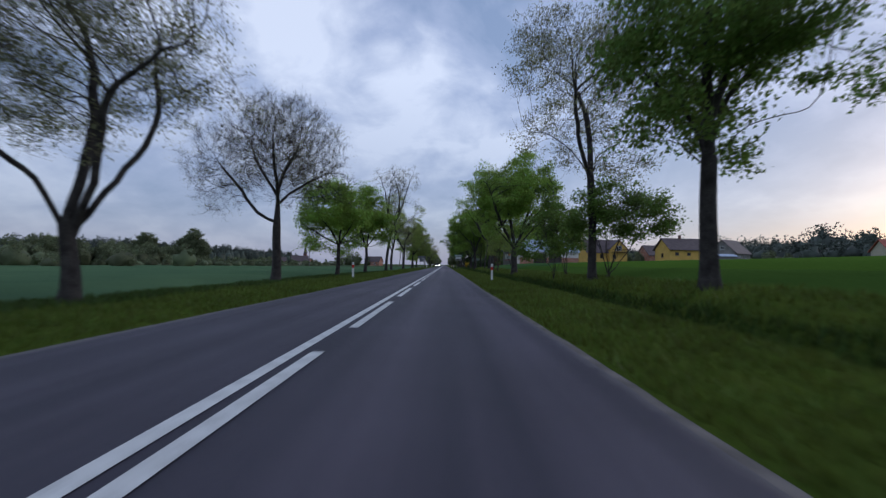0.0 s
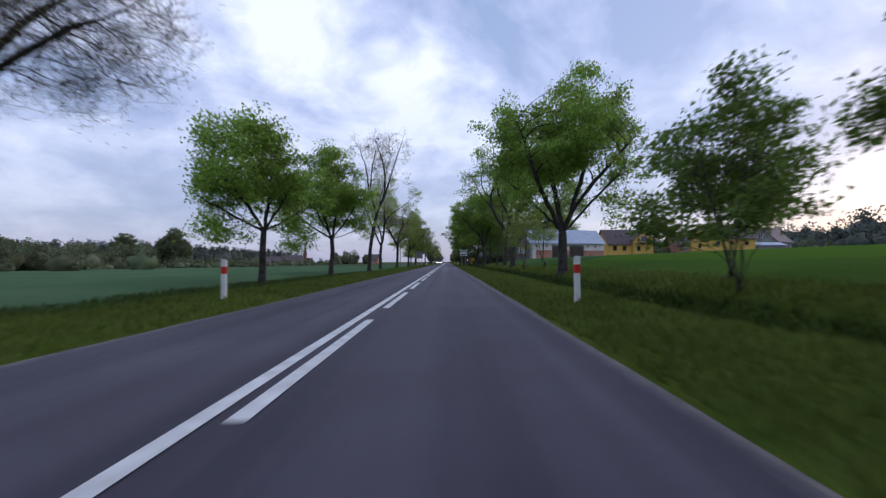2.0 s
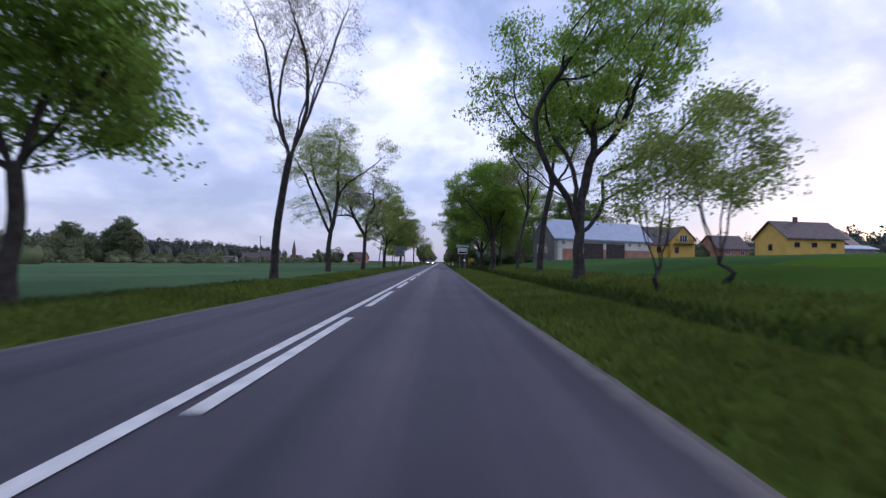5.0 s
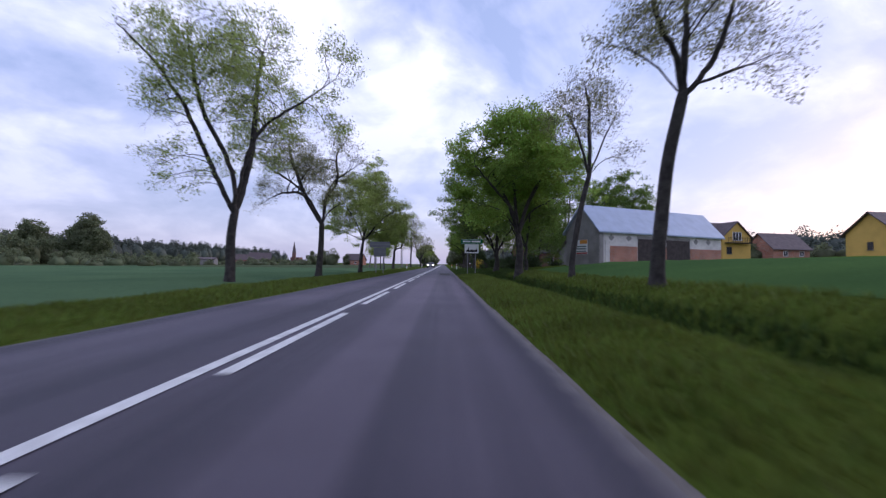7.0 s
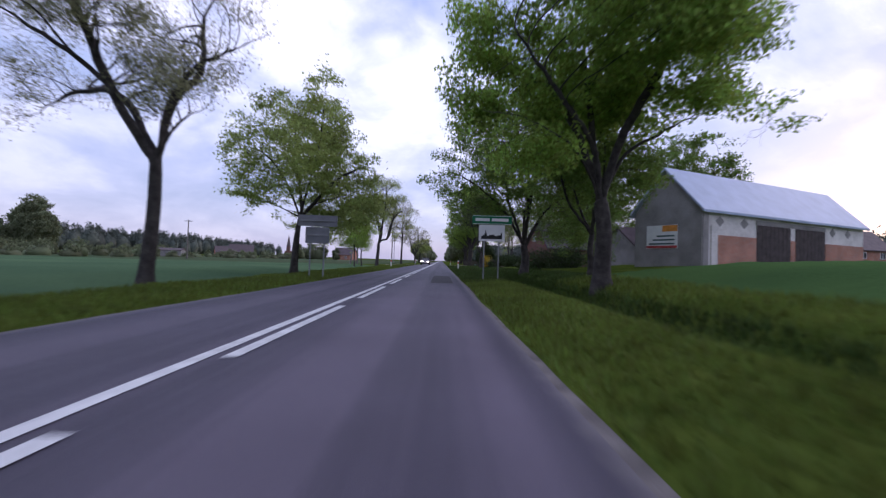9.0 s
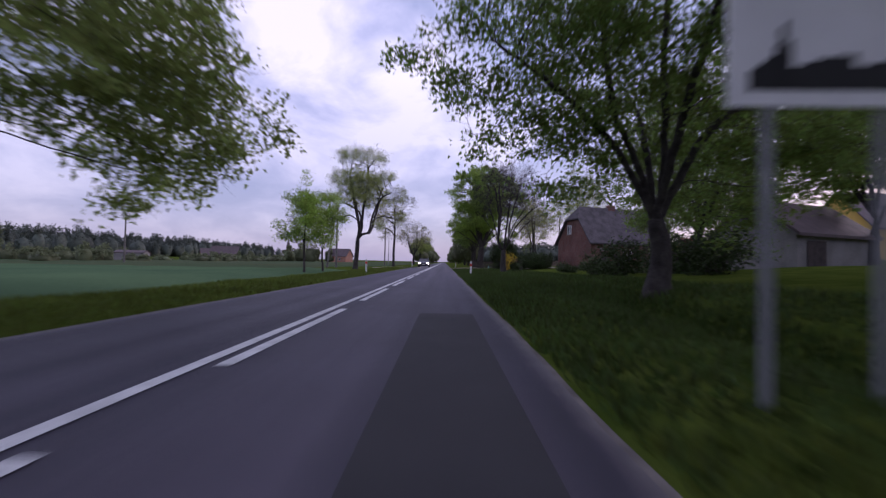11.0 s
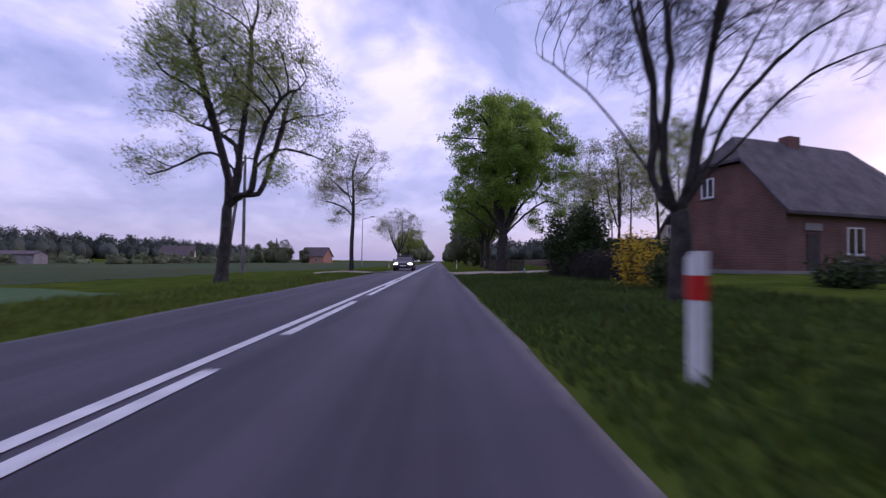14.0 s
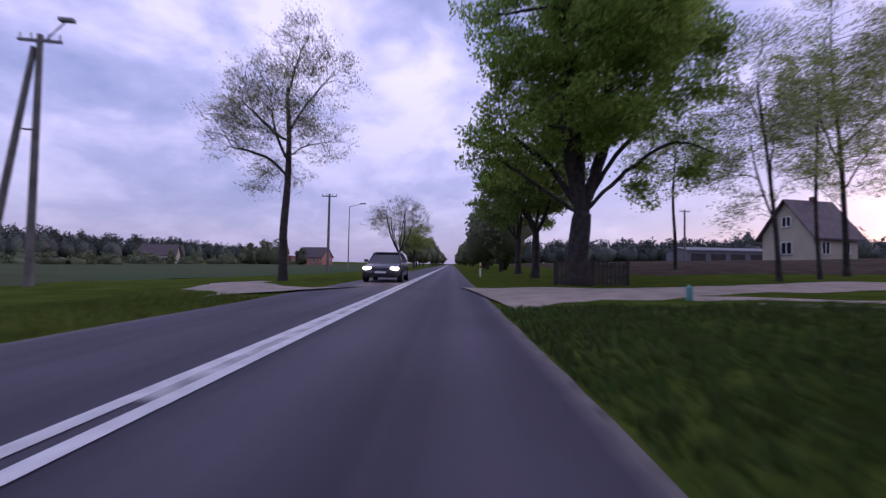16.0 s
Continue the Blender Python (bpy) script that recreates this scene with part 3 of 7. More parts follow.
blades("verge_grass", -5.5, -9.2, -4, 60, 26000, 0.15, M_blade_lush_shaded, "taller unmown grass under the trees", 12)


# ---- trees ----
def spread_points(rs, lobes, n, under):
    """Points filling a crown made of egg-shaped lobes (x, y, z, half width, half height)."""
    L = np.array(lobes, float)
    vol = L[:, 3] ** 2 * L[:, 4]
    k = rs.choice(len(L), n, p=vol / vol.sum())
    u = rs.normal(0, 1, (n, 3)); u /= np.linalg.norm(u, axis=1, keepdims=True)
    u *= rs.uniform(0.04, 1, (n, 1)) ** 0.42
    u[:, 2] = np.where(u[:, 2] < 0, u[:, 2] * under, u[:, 2])
    return L[k, :3] + u * np.stack([L[k, 3], L[k, 3], L[k, 4]], 1)


def skeleton_tree(rs, h, rad, fork, trunk_r, base, lean=(0, 0), targets=260, limbs=4, trunk_bend=0.15, center=None, wig=0.05, lobes=None, arms=None,
                  step=0.34, under=0.75, inertia=0.75, up=0.12, taper=1.22):
    """Nodes, parents and radii of a skeleton that grows step by step towards the points of its crown."""
    P = [np.array([0.0, 0.0, -0.3])]; par = [-1]
    nseg = max(5, int(fork / 0.35))
    bend = rs.normal(0, trunk_bend, 2); bend2 = rs.normal(0, trunk_bend * 0.35, 2)
    for i in range(1, nseg + 1):
        s = i / nseg
        w = math.sin(s * math.pi) * bend + math.sin(s * 2.3 * math.pi) * bend2
        P.append(np.array([lean[0] * s ** 1.4 * 0.75 + w[0], lean[1] * s ** 1.4 * 0.75 + w[1], fork * s])); par.append(len(P) - 2)
    top = len(P) - 1
    cx = np.array([lean[0], lean[1], (base + h) / 2]) if center is None else np.array(center, float)
    hz = (h - base) / 2
    if lobes is None:
        lobes = [(*cx, rad * 0.82, hz * 0.9)]
        for k in range(6):
            an = k * math.tau / 6 + rs.uniform(-0.4, 0.4); e = rs.uniform(-0.45, 0.75)
            c = math.sqrt(1 - e * e) * rad * 0.58
            f = rs.uniform(0.32, 0.46)
            lobes.append((cx[0] + math.cos(an) * c, cx[1] + math.sin(an) * c, cx[2] + e * hz * 0.62, rad * f, hz * f))
    T = spread_points(rs, lobes, targets, under)
    T = T[T[:, 2] > base * 0.8]
    if arms is None:
        arms = []
        for k in range(limbs):
            an = k * math.tau / limbs + rs.uniform(-0.5, 0.5)
            out = rs.uniform(0.3, 0.6) * rad if k else 0.08 * rad
            tip = cx + np.array([math.cos(an) * out, math.sin(an) * out, rs.uniform(0.05, 0.45) * hz])
            z0 = fork if k < 2 else fork * rs.uniform(0.84, 1.0)
            m_ = P[top] * (1 - 0.45) + tip * 0.45 + np.array([math.cos(an), math.sin(an), 0]) * out * 0.22
            arms.append([(None, None, z0), tuple(m_), tuple(tip)])
    for arm in arms:
        z0 = arm[0][2]
        start = min(range(1, top + 1), key=lambda i: abs(P[i][2] - z0))
        q0 = P[start]; last = start
        pts = [q0] + [np.array(q, float) for q in arm[1:]]
        if len(pts) == 2:
            pts.insert(1, (pts[0] + pts[1]) / 2 + rs.normal(0, 0.12, 3))
        L = sum(np.linalg.norm(pts[i + 1] - pts[i]) for i in range(len(pts) - 1))
        m = max(4, int(L / 0.34))
        wv = rs.normal(0, wig * L * 0.5, 3); ph = rs.uniform(0, 6)
        for i in range(1, m + 1):
            s = i / m * (len(pts) - 1); j = min(int(s), len(pts) - 2); f = s - j
            # smooth curve through the arm's points
            p_1 = pts[max(j - 1, 0)]; p0 = pts[j]; p1 = pts[j + 1]; p2 = pts[min(j + 2, len(pts) - 1)]
            q = 0.5 * (2 * p0 + (p1 - p_1) * f + (2 * p_1 - 5 * p0 + 4 * p1 - p2) * f * f + (3 * p0 - p_1 - 3 * p1 + p2) * f ** 3)
            P.append(q + wv * math.sin(i / m * 5 + ph) * (i / m) + rs.normal(0, 0.02, 3)); par.append(last); last = len(P) - 1
    cap = len(P) + 9000
    A = np.zeros((cap, 3)); A[: len(P)] = P
    par = par + [0] * (cap - len(par)); N = len(P)
    lo = max(1, top - int(nseg * max(0.0, 1 - base / max(fork, 0.1)) * 0.85))
    nd = np.full(len(T), 1e9); ni = np.zeros(len(T), int)
    fresh = list(range(lo, N))
    alive = np.ones(len(T), bool); born = np.zeros(cap, int)
    for it in range(70):
        if fresh:
            d = np.linalg.norm(T[:, None] - A[np.array(fresh)][None], axis=2)
            k = d.argmin(1); dm = d[np.arange(len(T)), k]
            better = dm < nd
            nd[better] = dm[better]; ni[better] = np.array(fresh)[k[better]]
        alive &= nd > step * 0.95
        act = np.where(alive & (nd < 4.0))[0]
        if len(act) == 0 or N > cap - 900:
            break
        v = T[act] - A[ni[act]]; v /= np.linalg.norm(v, axis=1, keepdims=True)
        acc = {}
        for q, w in zip(ni[act], v):
            acc.setdefault(int(q), []).append(w)
        fresh = []
        for q, ws in acc.items():
            if N >= cap - 2:
                break
            if born[q] >= 3:
                alive[act[ni[act] == q]] = False
                continue
            born[q] += 1
            w = np.mean(ws, axis=0); w /= np.linalg.norm(w) + 1e-9
            old = A[q] - A[par[q]]; old = old / (np.linalg.norm(old) + 1e-9)
            w = w + old * inertia + rs.normal(0, 0.09, 3); w[2] += up
            w /= np.linalg.norm(w)
            A[N] = A[q] + w * step * rs.uniform(0.8, 1.15); par[N] = q; fresh.append(N); N += 1
        # points that cannot be reached are given up after a while
        if it % 6 == 5:
            alive[act[rs.random(len(act)) < 0.25]] = False
    A = A[:N]; par = np.array(par[:N])
    R = np.zeros(N)
    for i in range(N - 1, 0, -1):
        R[i] = max(R[i], 0.009 ** 2.1)
        R[par[i]] += R[i]
    R = R ** (1 / 2.1)
    R = 0.0055 + ((R - R.min()) / (R[1] - R.min())) ** taper * (trunk_r - 0.0055)
    z = A[:, 2]
    tr = np.arange(N) <= nseg
    thin_top = np.interp(z[tr], [0, min(base, fork * 0.9), fork + 0.01], [1.0, 0.84, 0.8 if fork < base * 1.5 else 0.35])
    R[tr] = np.maximum(trunk_r * thin_top * (1 + 0.55 * np.exp(-np.clip(z[tr] + 0.1, 0, 9) / 0.28)), 0.03)
    return A, par, R, nseg


def stems(A, par, R, i, sides):
    """Thick wood: cones whose rings meet at every node."""
    main = np.zeros(len(A), int)
    order = np.argsort(R[1:]) + 1
    main[par[order]] = order
    D = np.zeros_like(A)
    D[1:] = A[1:] - A[par[1:]]; D[0] = (0, 0, 1)
    D /= np.linalg.norm(D, axis=1, keepdims=True) + 1e-9
    Dn = D.copy(); has = main > 0
    Dn[has] += D[main[has]]; Dn /= np.linalg.norm(Dn, axis=1, keepdims=True) + 1e-9
    p = par[i]; lead = main[p] == i
    da = np.where(lead[:, None], Dn[p], D[i]); db = Dn[i]
    ra = np.where(lead, np.minimum(R[p], R[i] * 2.4), np.minimum(R[p] * 0.95, R[i] * 1.45)); rb = R[i]
    th = np.arange(sides) * math.tau / sides
    out = []
    for c, d, r in ((A[p], da, ra), (A[i], db, rb)):
        u = np.cross(d, np.array([[0.31, 0.94, 0.12]])); u /= np.linalg.norm(u, axis=1, keepdims=True) + 1e-9
        w = np.cross(d, u)
        knob = 1 + 0.07 * np.sin(th * 3 + 2.2)[None, :, None] * np.sin(c[:, 2] * 1.9)[:, None, None]
        out.append(c[:, None] + (u[:, None] * np.cos(th)[None, :, None] + w[:, None] * np.sin(th)[None, :, None]) * r[:, None, None] * knob)
    v = np.concatenate(out, 1); n = len(i)
    k = np.arange(sides); kk = (k + 1) % sides
    q = np.stack([k, kk, sides + kk, sides + k], 1)
    f = (np.arange(n)[:, None, None] * 2 * sides + q[None]).reshape(-1, 4)
    return v.reshape(-1, 3), f


def tubes(a, b, ra, rb, sides):
    """Open cones from points a to b as vertices and quads."""
    d = b - a
    L = np.linalg.norm(d, axis=1, keepdims=True) + 1e-9
    d = d / L
    ref = np.where(np.abs(d[:, 2:3]) > 0.9, np.array([[1.0, 0, 0]]), np.array([[0, 0, 1.0]]))
    u = np.cross(d, ref); u /= np.linalg.norm(u, axis=1, keepdims=True) + 1e-9
    w = np.cross(d, u)
    th = np.arange(sides) * math.tau / sides
    ring = u[:, None] * np.cos(th)[None, :, None] + w[:, None] * np.sin(th)[None, :, None]
    va = a[:, None] + ring * ra[:, None, None]
    vb = b[:, None] + ring * rb[:, None, None]
    v = np.concatenate([va, vb], 1)
    n = len(a)
    k = np.arange(sides); kk = (k + 1) % sides
    q = np.stack([k, kk, sides + kk, sides + k], 1)
    f = (np.arange(n)[:, None, None] * 2 * sides + q[None]).reshape(-1, 4)
    return v.reshape(-1, 3), f


def leaf_quads(rs, c, size, droop=0.3, shape=0.55):
    """Rhombic leaves at the points c."""
    n = len(c)
    u = rs.normal(0, 1, (n, 3)); u[:, 2] -= droop; u /= np.linalg.norm(u, axis=1, keepdims=True)
    w = rs.normal(0, 1, (n, 3)); w -= u * (u * w).sum(1, keepdims=True); w /= np.linalg.norm(w, axis=1, keepdims=True)
    s = size * rs.uniform(0.6, 1.35, (n, 1))
    nrm = np.cross(u, w)
    v = np.stack([c, c + u * s * 0.5 + w * s * 0.5 * shape + nrm * s * 0.1, c + u * s, c + u * s * 0.5 - w * s * 0.5 * shape + nrm * s * 0.1], 1).reshape(-1, 3)
    return v, np.arange(4 * n).reshape(n, 4)


def leaf_tris(rs, c, size, droop=0.3, shape=0.7):
    """Single pointed leaves at the points c, three corners each."""
    n = len(c)
    u = rs.normal(0, 1, (n, 3)); u[:, 2] -= droop; u /= np.linalg.norm(u, axis=1, keepdims=True)
    w = rs.normal(0, 1, (n, 3)); w -= u * (u * w).sum(1, keepdims=True); w /= np.linalg.norm(w, axis=1, keepdims=True)
    s = size * rs.uniform(0.55, 1.4, (n, 1))
    v = np.stack([c - w * s * 0.5 * shape, c + w * s * 0.5 * shape, c + u * s], 1).reshape(-1, 3)
    return v, np.arange(3 * n).reshape(n, 3)


def ribbons(rs, a, b, width):
    """Flat hair-thin twigs from a to b."""
    d = b - a
    w = np.cross(d, rs.normal(0, 1, d.shape)); w /= np.linalg.norm(w, axis=1, keepdims=True) + 1e-9
    n = len(a)
    v = np.stack([a - w * width, a + w * width, b + w * width * 0.5, b - w * width * 0.5], 1).reshape(-1, 3)
    return v, np.arange(4 * n).reshape(n, 4)


def tree(x, y, h, rad, fork, trunk_r, base, leaves, leaf, kind, label, seed, z=None, size=0.2, twigs=1.0, lean=(0, 0), targets=900, limbs=4,
         center=None, spread=0.26, name="tree", bend=0.12, twig_len=0.5, hair=0.35, gaps=-1.2, wig=0.05, lobes=None, arms=None, step=0.34, under=0.75, shell=0.35, inertia=0.75, up=0.12, sag=0.0, taper=1.22):
    rs = np.random.default_rng(seed)
    A, par, R, nseg = skeleton_tree(rs, h, rad, fork, trunk_r, base, lean, targets, limbs, bend, center, wig, lobes, arms, step, under, inertia, up, taper)
    i = np.arange(1, len(A)); p = par[1:]
    rb = R[i]; ra = np.minimum(R[p], R[i] * 1.35)
    # every heavy limb is a part of its own beside the trunk
    limb = np.zeros(len(A), int)
    for k in range(nseg + 1, len(A)):
        limb[k] = k if par[k] <= nseg else limb[par[k]]
    heavy = (rb > 0.035) & (i > nseg)
    size_of = np.bincount(limb[i[heavy]], minlength=len(A)) if heavy.any() else np.zeros(len(A), int)
    heavy &= size_of[limb[i]] >= 6
    thick = heavy | (i <= nseg)
    va, fa = stems(A, par, R, i[i <= nseg], 10)
    vb, fb = tubes(A[p[~thick]], A[i[~thick]], ra[~thick], rb[~thick], 3)
    # twigs grow from the thin wood
    thin = i[rb <= np.quantile(rb, 0.7)]
    k = int(len(thin) * twigs)
    st = thin[rs.integers(0, len(thin), k)]
    dirn = A[st] - A[par[st]]; dirn /= np.linalg.norm(dirn, axis=1, keepdims=True) + 1e-9
    dirn = dirn * 0.8 + rs.normal(0, 0.55, (k, 3)) + np.array([0, 0, 0.2 - sag]); dirn /= np.linalg.norm(dirn, axis=1, keepdims=True)
    tl = twig_len * rs.uniform(0.5, 1.5, (k, 1))
    mid = A[st] + dirn * tl * 0.5 + rs.normal(0, 0.03, (k, 3))
    end = A[st] + dirn * tl + rs.normal(0, 0.07, (k, 3)) + np.array([0, 0, 0.04])
    o = np.ones(k)
    vc, fc = tubes(A[st], mid, o * 0.0055, o * 0.004, 3)
    vd, fd = ribbons(rs, mid, end, 0.004)
    # hair-thin side twigs
    side = int(k * hair)
    q = rs.integers(0, k, side); f = rs.uniform(0.1, 1, (side, 1))
    root_pt = np.where(f < 0.5, A[st][q] + (mid - A[st])[q] * f * 2, mid[q] + (end - mid)[q] * (f * 2 - 1))
    hd = dirn[q] * 0.7 + rs.normal(0, 0.6, (side, 3)) + np.array([0, 0, 0.3]); hd /= np.linalg.norm(hd, axis=1, keepdims=True)
    tip = root_pt + hd * twig_len * rs.uniform(0.3, 0.9, (side, 1))
    ve, fe = ribbons(rs, root_pt, tip, 0.0032)
    z = float(ground_z(x, y)) if z is None else z
    root = empty(name, pose(x, y, z), label, kind, "roadside trees")
    def wood_part(nm, V, Fs, material):
        off = 0; FF = []
        for v_, f_ in zip(V, Fs):
            FF.append(f_ + off); off += len(v_)
        me = raw_mesh(nm, np.concatenate(V), np.concatenate(FF), 4, material)
        me.polygons.foreach_set("use_smooth", np.ones(len(me.polygons), bool))
        t = new(nm, me); t.parent = root
    wood_part("trunk", [va], [fa], M_bark)
    for k in np.unique(limb[i[heavy]]):
        vl, fl_ = stems(A, par, R, i[heavy & (limb[i] == k)], 8)
        wood_part("limb", [vl], [fl_], M_bark)
    wood_part("branch_work", [vb, vc, vd, ve], [fb, fc, fd, fe], M_twig)
    if leaves:
        src = np.concatenate([end, mid, A[thin], tip])
        # leaves stand in clumps towards the outside of the crown; twigs in some pockets stay bare
        mid_pt = src.mean(0); half = np.percentile(np.abs(src - mid_pt), 92, axis=0)
        rel = (src - mid_pt) / half
        outer = np.sqrt((rel ** 2).sum(1)) + 0.35 * rel[:, 2]
        pocket = np.sin(src[:, 0] * 2.1 + seed) + np.sin(src[:, 1] * 2.3 + 2 * seed) + np.sin(src[:, 2] * 2.6 + 3 * seed)
        src = src[(pocket > gaps) & (outer > shell)]
        leaves = int(leaves * 3.0)
        pad = size > 0.21
        per = 40 if pad else 16
        heart = src[rs.integers(0, len(src), max(1, leaves // per))]
        c = np.repeat(heart, per, 0) + np.clip(rs.normal(0, 1, (len(heart) * per, 3)), -1.5, 1.5) * np.array([spread, spread, spread * 0.5]) * (1.35 if pad else 0.95) * np.repeat(rs.uniform(0.6, 1.3, (len(heart), 1)), per, 0)
        lv, lf = leaf_tris(rs, c, size * 0.57)
        cm = raw_mesh("crown", lv, lf, 3, leaf)
        c = new("crown", cm); c.parent = root
    return root


def shrub(x, y, w, h, leaves, leaf, label, seed, size=0.12, stems=7, name="shrub", z=None, kind="shrub"):
    rs = np.random.default_rng(seed)
    z = float(ground_z(x, y)) if z is None else z
    root = empty(name, pose(x, y, z), label, kind, "shrubs")
    a = []; b = []
    ends = []
    for s in range(stems):
        ang = rs.uniform(0, math.tau); o = rs.uniform(0, 0.25) * w
        p = np.array([math.cos(ang) * o * 0.4, math.sin(ang) * o * 0.4, -0.1]); d = np.array([math.cos(ang) * 0.35 * w / h, math.sin(ang) * 0.35 * w / h, 1.0])
        n = 6
        for i in range(n):
            q = p + d * h * 0.85 / n + rs.normal(0, 0.05 * w, 3); a.append(p); b.append(q); ends.append(q)
            for _ in range(3):
                e = q + rs.normal(0, 0.11, 3) * np.array([w, w, h * 0.7]); a.append(q); b.append(e); ends.append(e)
            p = q
    a = np.array(a); b = np.array(b); r0 = np.full(len(a), 0.018)
    v, f = tubes(a, b, r0, r0 * 0.6, 4)
    me = raw_mesh("woody_base", v, f, 4, M_twig); t = new("woody_base", me); t.parent = root
    u = rs.normal(0, 1, (leaves, 3)); u /= np.linalg.norm(u, axis=1, keepdims=True)
    u *= rs.uniform(0.3, 1, (leaves, 1)) ** 0.5
    u *= (1 + 0.2 * np.sin(5 * u[:, :1] + 3 * u[:, 2:3] + seed) + 0.15 * np.sin(9 * u[:, 1:2] + seed))
    c = u * np.array([w / 2, w / 2, h / 2]) + np.array([0, 0, h * 0.53])
    near = np.array(ends)[rs.integers(0, len(ends), leaves)] + rs.normal(0, 0.18, (leaves, 3))
    pick = rs.random((leaves, 1)) < 0.5
    c = np.where(pick, c, near); c[:, 2] = np.maximum(c[:, 2], 0.05)
    lv, lf = leaf_quads(rs, c, size)
    cm = raw_mesh("foliage", lv, lf, 4, leaf); t = new("foliage", cm); t.parent = root
    return root


GREEN = "maple with fresh green leaves on the grass verge"
BARE = "nearly bare spreading tree with fine twigs on the verge"
SPARSE = "tall ash with sparse young leaves on the verge"
# left row, in order along the road
tree(-7.4, 10.6, 10.5, 4.4, 1.88, 0.21, 3.2, 16000, M_leaf_bud, "tree", "twin-stemmed tree with fine twigs and few leaves", 11, lean=(-0.21, 0), bend=0.05, under=0.95, shell=0.2, size=0.115, twigs=2.2, targets=2200, hair=2.6,
     lobes=[(-0.3,-1.4,6.3,2.2,1.8), (2.4,0.6,5.7,1.4,1.1), (1.7,-0.8,8.0,2.2,1.4), (-2.2,0.8,5.1,1.8,1.2), (1.4,-0.9,3.7,0.7,0.5), (-2.0,0.9,8.8,2.4,1.7), (-0.2,-1.4,4.5,1.4,0.6), (-0.3,-2.2,6.6,2.0,1.5), (-0.3,2.2,6.6,2.0,1.5)],
     arms=[[(-0.14,-0.0,1.48), (-0.5,-0.3,2.7), (-1.0,-0.7,3.4), (-1.9,-1.2,3.9), (-2.8,-1.7,4.4)],
           [(0.02,0.0,1.61), (0.5,0.4,2.7), (1.0,1.0,4.6), (0.7,1.7,6.4)],
           [(-0.16,0.0,1.88), (0.1,0.2,3.4), (-0.0,0.5,4.7), (-0.5,0.9,6.4)],
           [(0.02,-0.0,1.61), (0.6,-0.1,3.0), (1.1,-0.4,4.7), (2.1,-0.6,5.6), (3.0,-0.9,6.0)]])
tree(-7.7, 24.4, 10.2, 4.6, 4.7, 0.25, 3.0, 6000, M_leaf_bud, "tree", BARE, 12, size=0.08, twigs=3.0, targets=3200, hair=4.0, step=0.28, bend=0.06, under=0.9,
     lobes=[(0.9, 0, 7.0, 2.8, 3.1), (-0.2, 0, 7.6, 2.6, 2.7), (-3.0, 0.2, 6.3, 2.1, 2.5), (-3.4, -0.3, 5.0, 1.4, 1.6), (2.2, 0.3, 5.6, 1.8, 1.7), (0.3, 1.6, 7.2, 2.4, 2.6), (0.2, -1.8, 7.0, 2.2, 2.4)],
     arms=[[(0, 0, 3.4), (-1.2, 0.1, 3.9), (-2.2, 0.1, 5.1), (-3.2, 0.1, 6.3)], [(0, 0, 4.7), (0.2, 0, 5.8), (0.9, 0.3, 7.4)], [(0, 0, 4.6), (-0.6, -0.3, 5.8), (-1.3, -0.5, 7.3)],
           [(0, 0, 4.4), (0.7, 0.2, 4.9), (2.2, 0.3, 5.9)], [(0, 0, 4.5), (0.2, -0.8, 5.6), (0.4, -1.9, 7.0)], [(0, 0, 4.6), (-0.2, 0.9, 5.7), (0.2, 1.9, 7.2)]])
avenue_l = tree(-7.6, 37.9, 7.9, 3.3, 2.61, 0.17, 2.2, 9500, M_leaf, "tree", GREEN, 13, lean=(0.15, 0), bend=0.05, under=0.95, shell=0.2, size=0.24, gaps=-0.7, sag=0.3, targets=1200,
     lobes=[(-0.4,-1.1,6.6,2.0,1.3), (-2.0,0.6,5.4,1.4,1.1), (1.3,-0.5,5.4,1.3,1.4), (-2.7,0.4,4.0,1.0,0.9), (2.0,-0.3,3.8,0.8,1.0), (-0.3,1.0,4.3,2.2,1.2), (-1.3,-0.8,2.8,1.2,0.6), (1.1,0.6,2.7,1.0,0.5), (-0.4,-1.7,4.9,1.5,1.2), (-0.4,1.7,4.9,1.5,1.2)],
     arms=[[(0.11,-0.0,2.53), (-0.5,-0.5,3.9), (-1.8,-1.3,5.7)],
           [(0.11,0.0,2.53), (0.2,0.5,4.4), (-0.0,1.3,7.2)],
           [(0.11,0.0,2.53), (1.0,0.3,4.2), (1.7,0.7,6.0)],
           [(0.11,-0.0,2.61), (-1.3,-0.3,3.4), (-2.7,-0.7,4.2)],
           [(0.11,0.0,2.61), (1.5,0.5,3.4), (2.3,1.2,4.2)]])
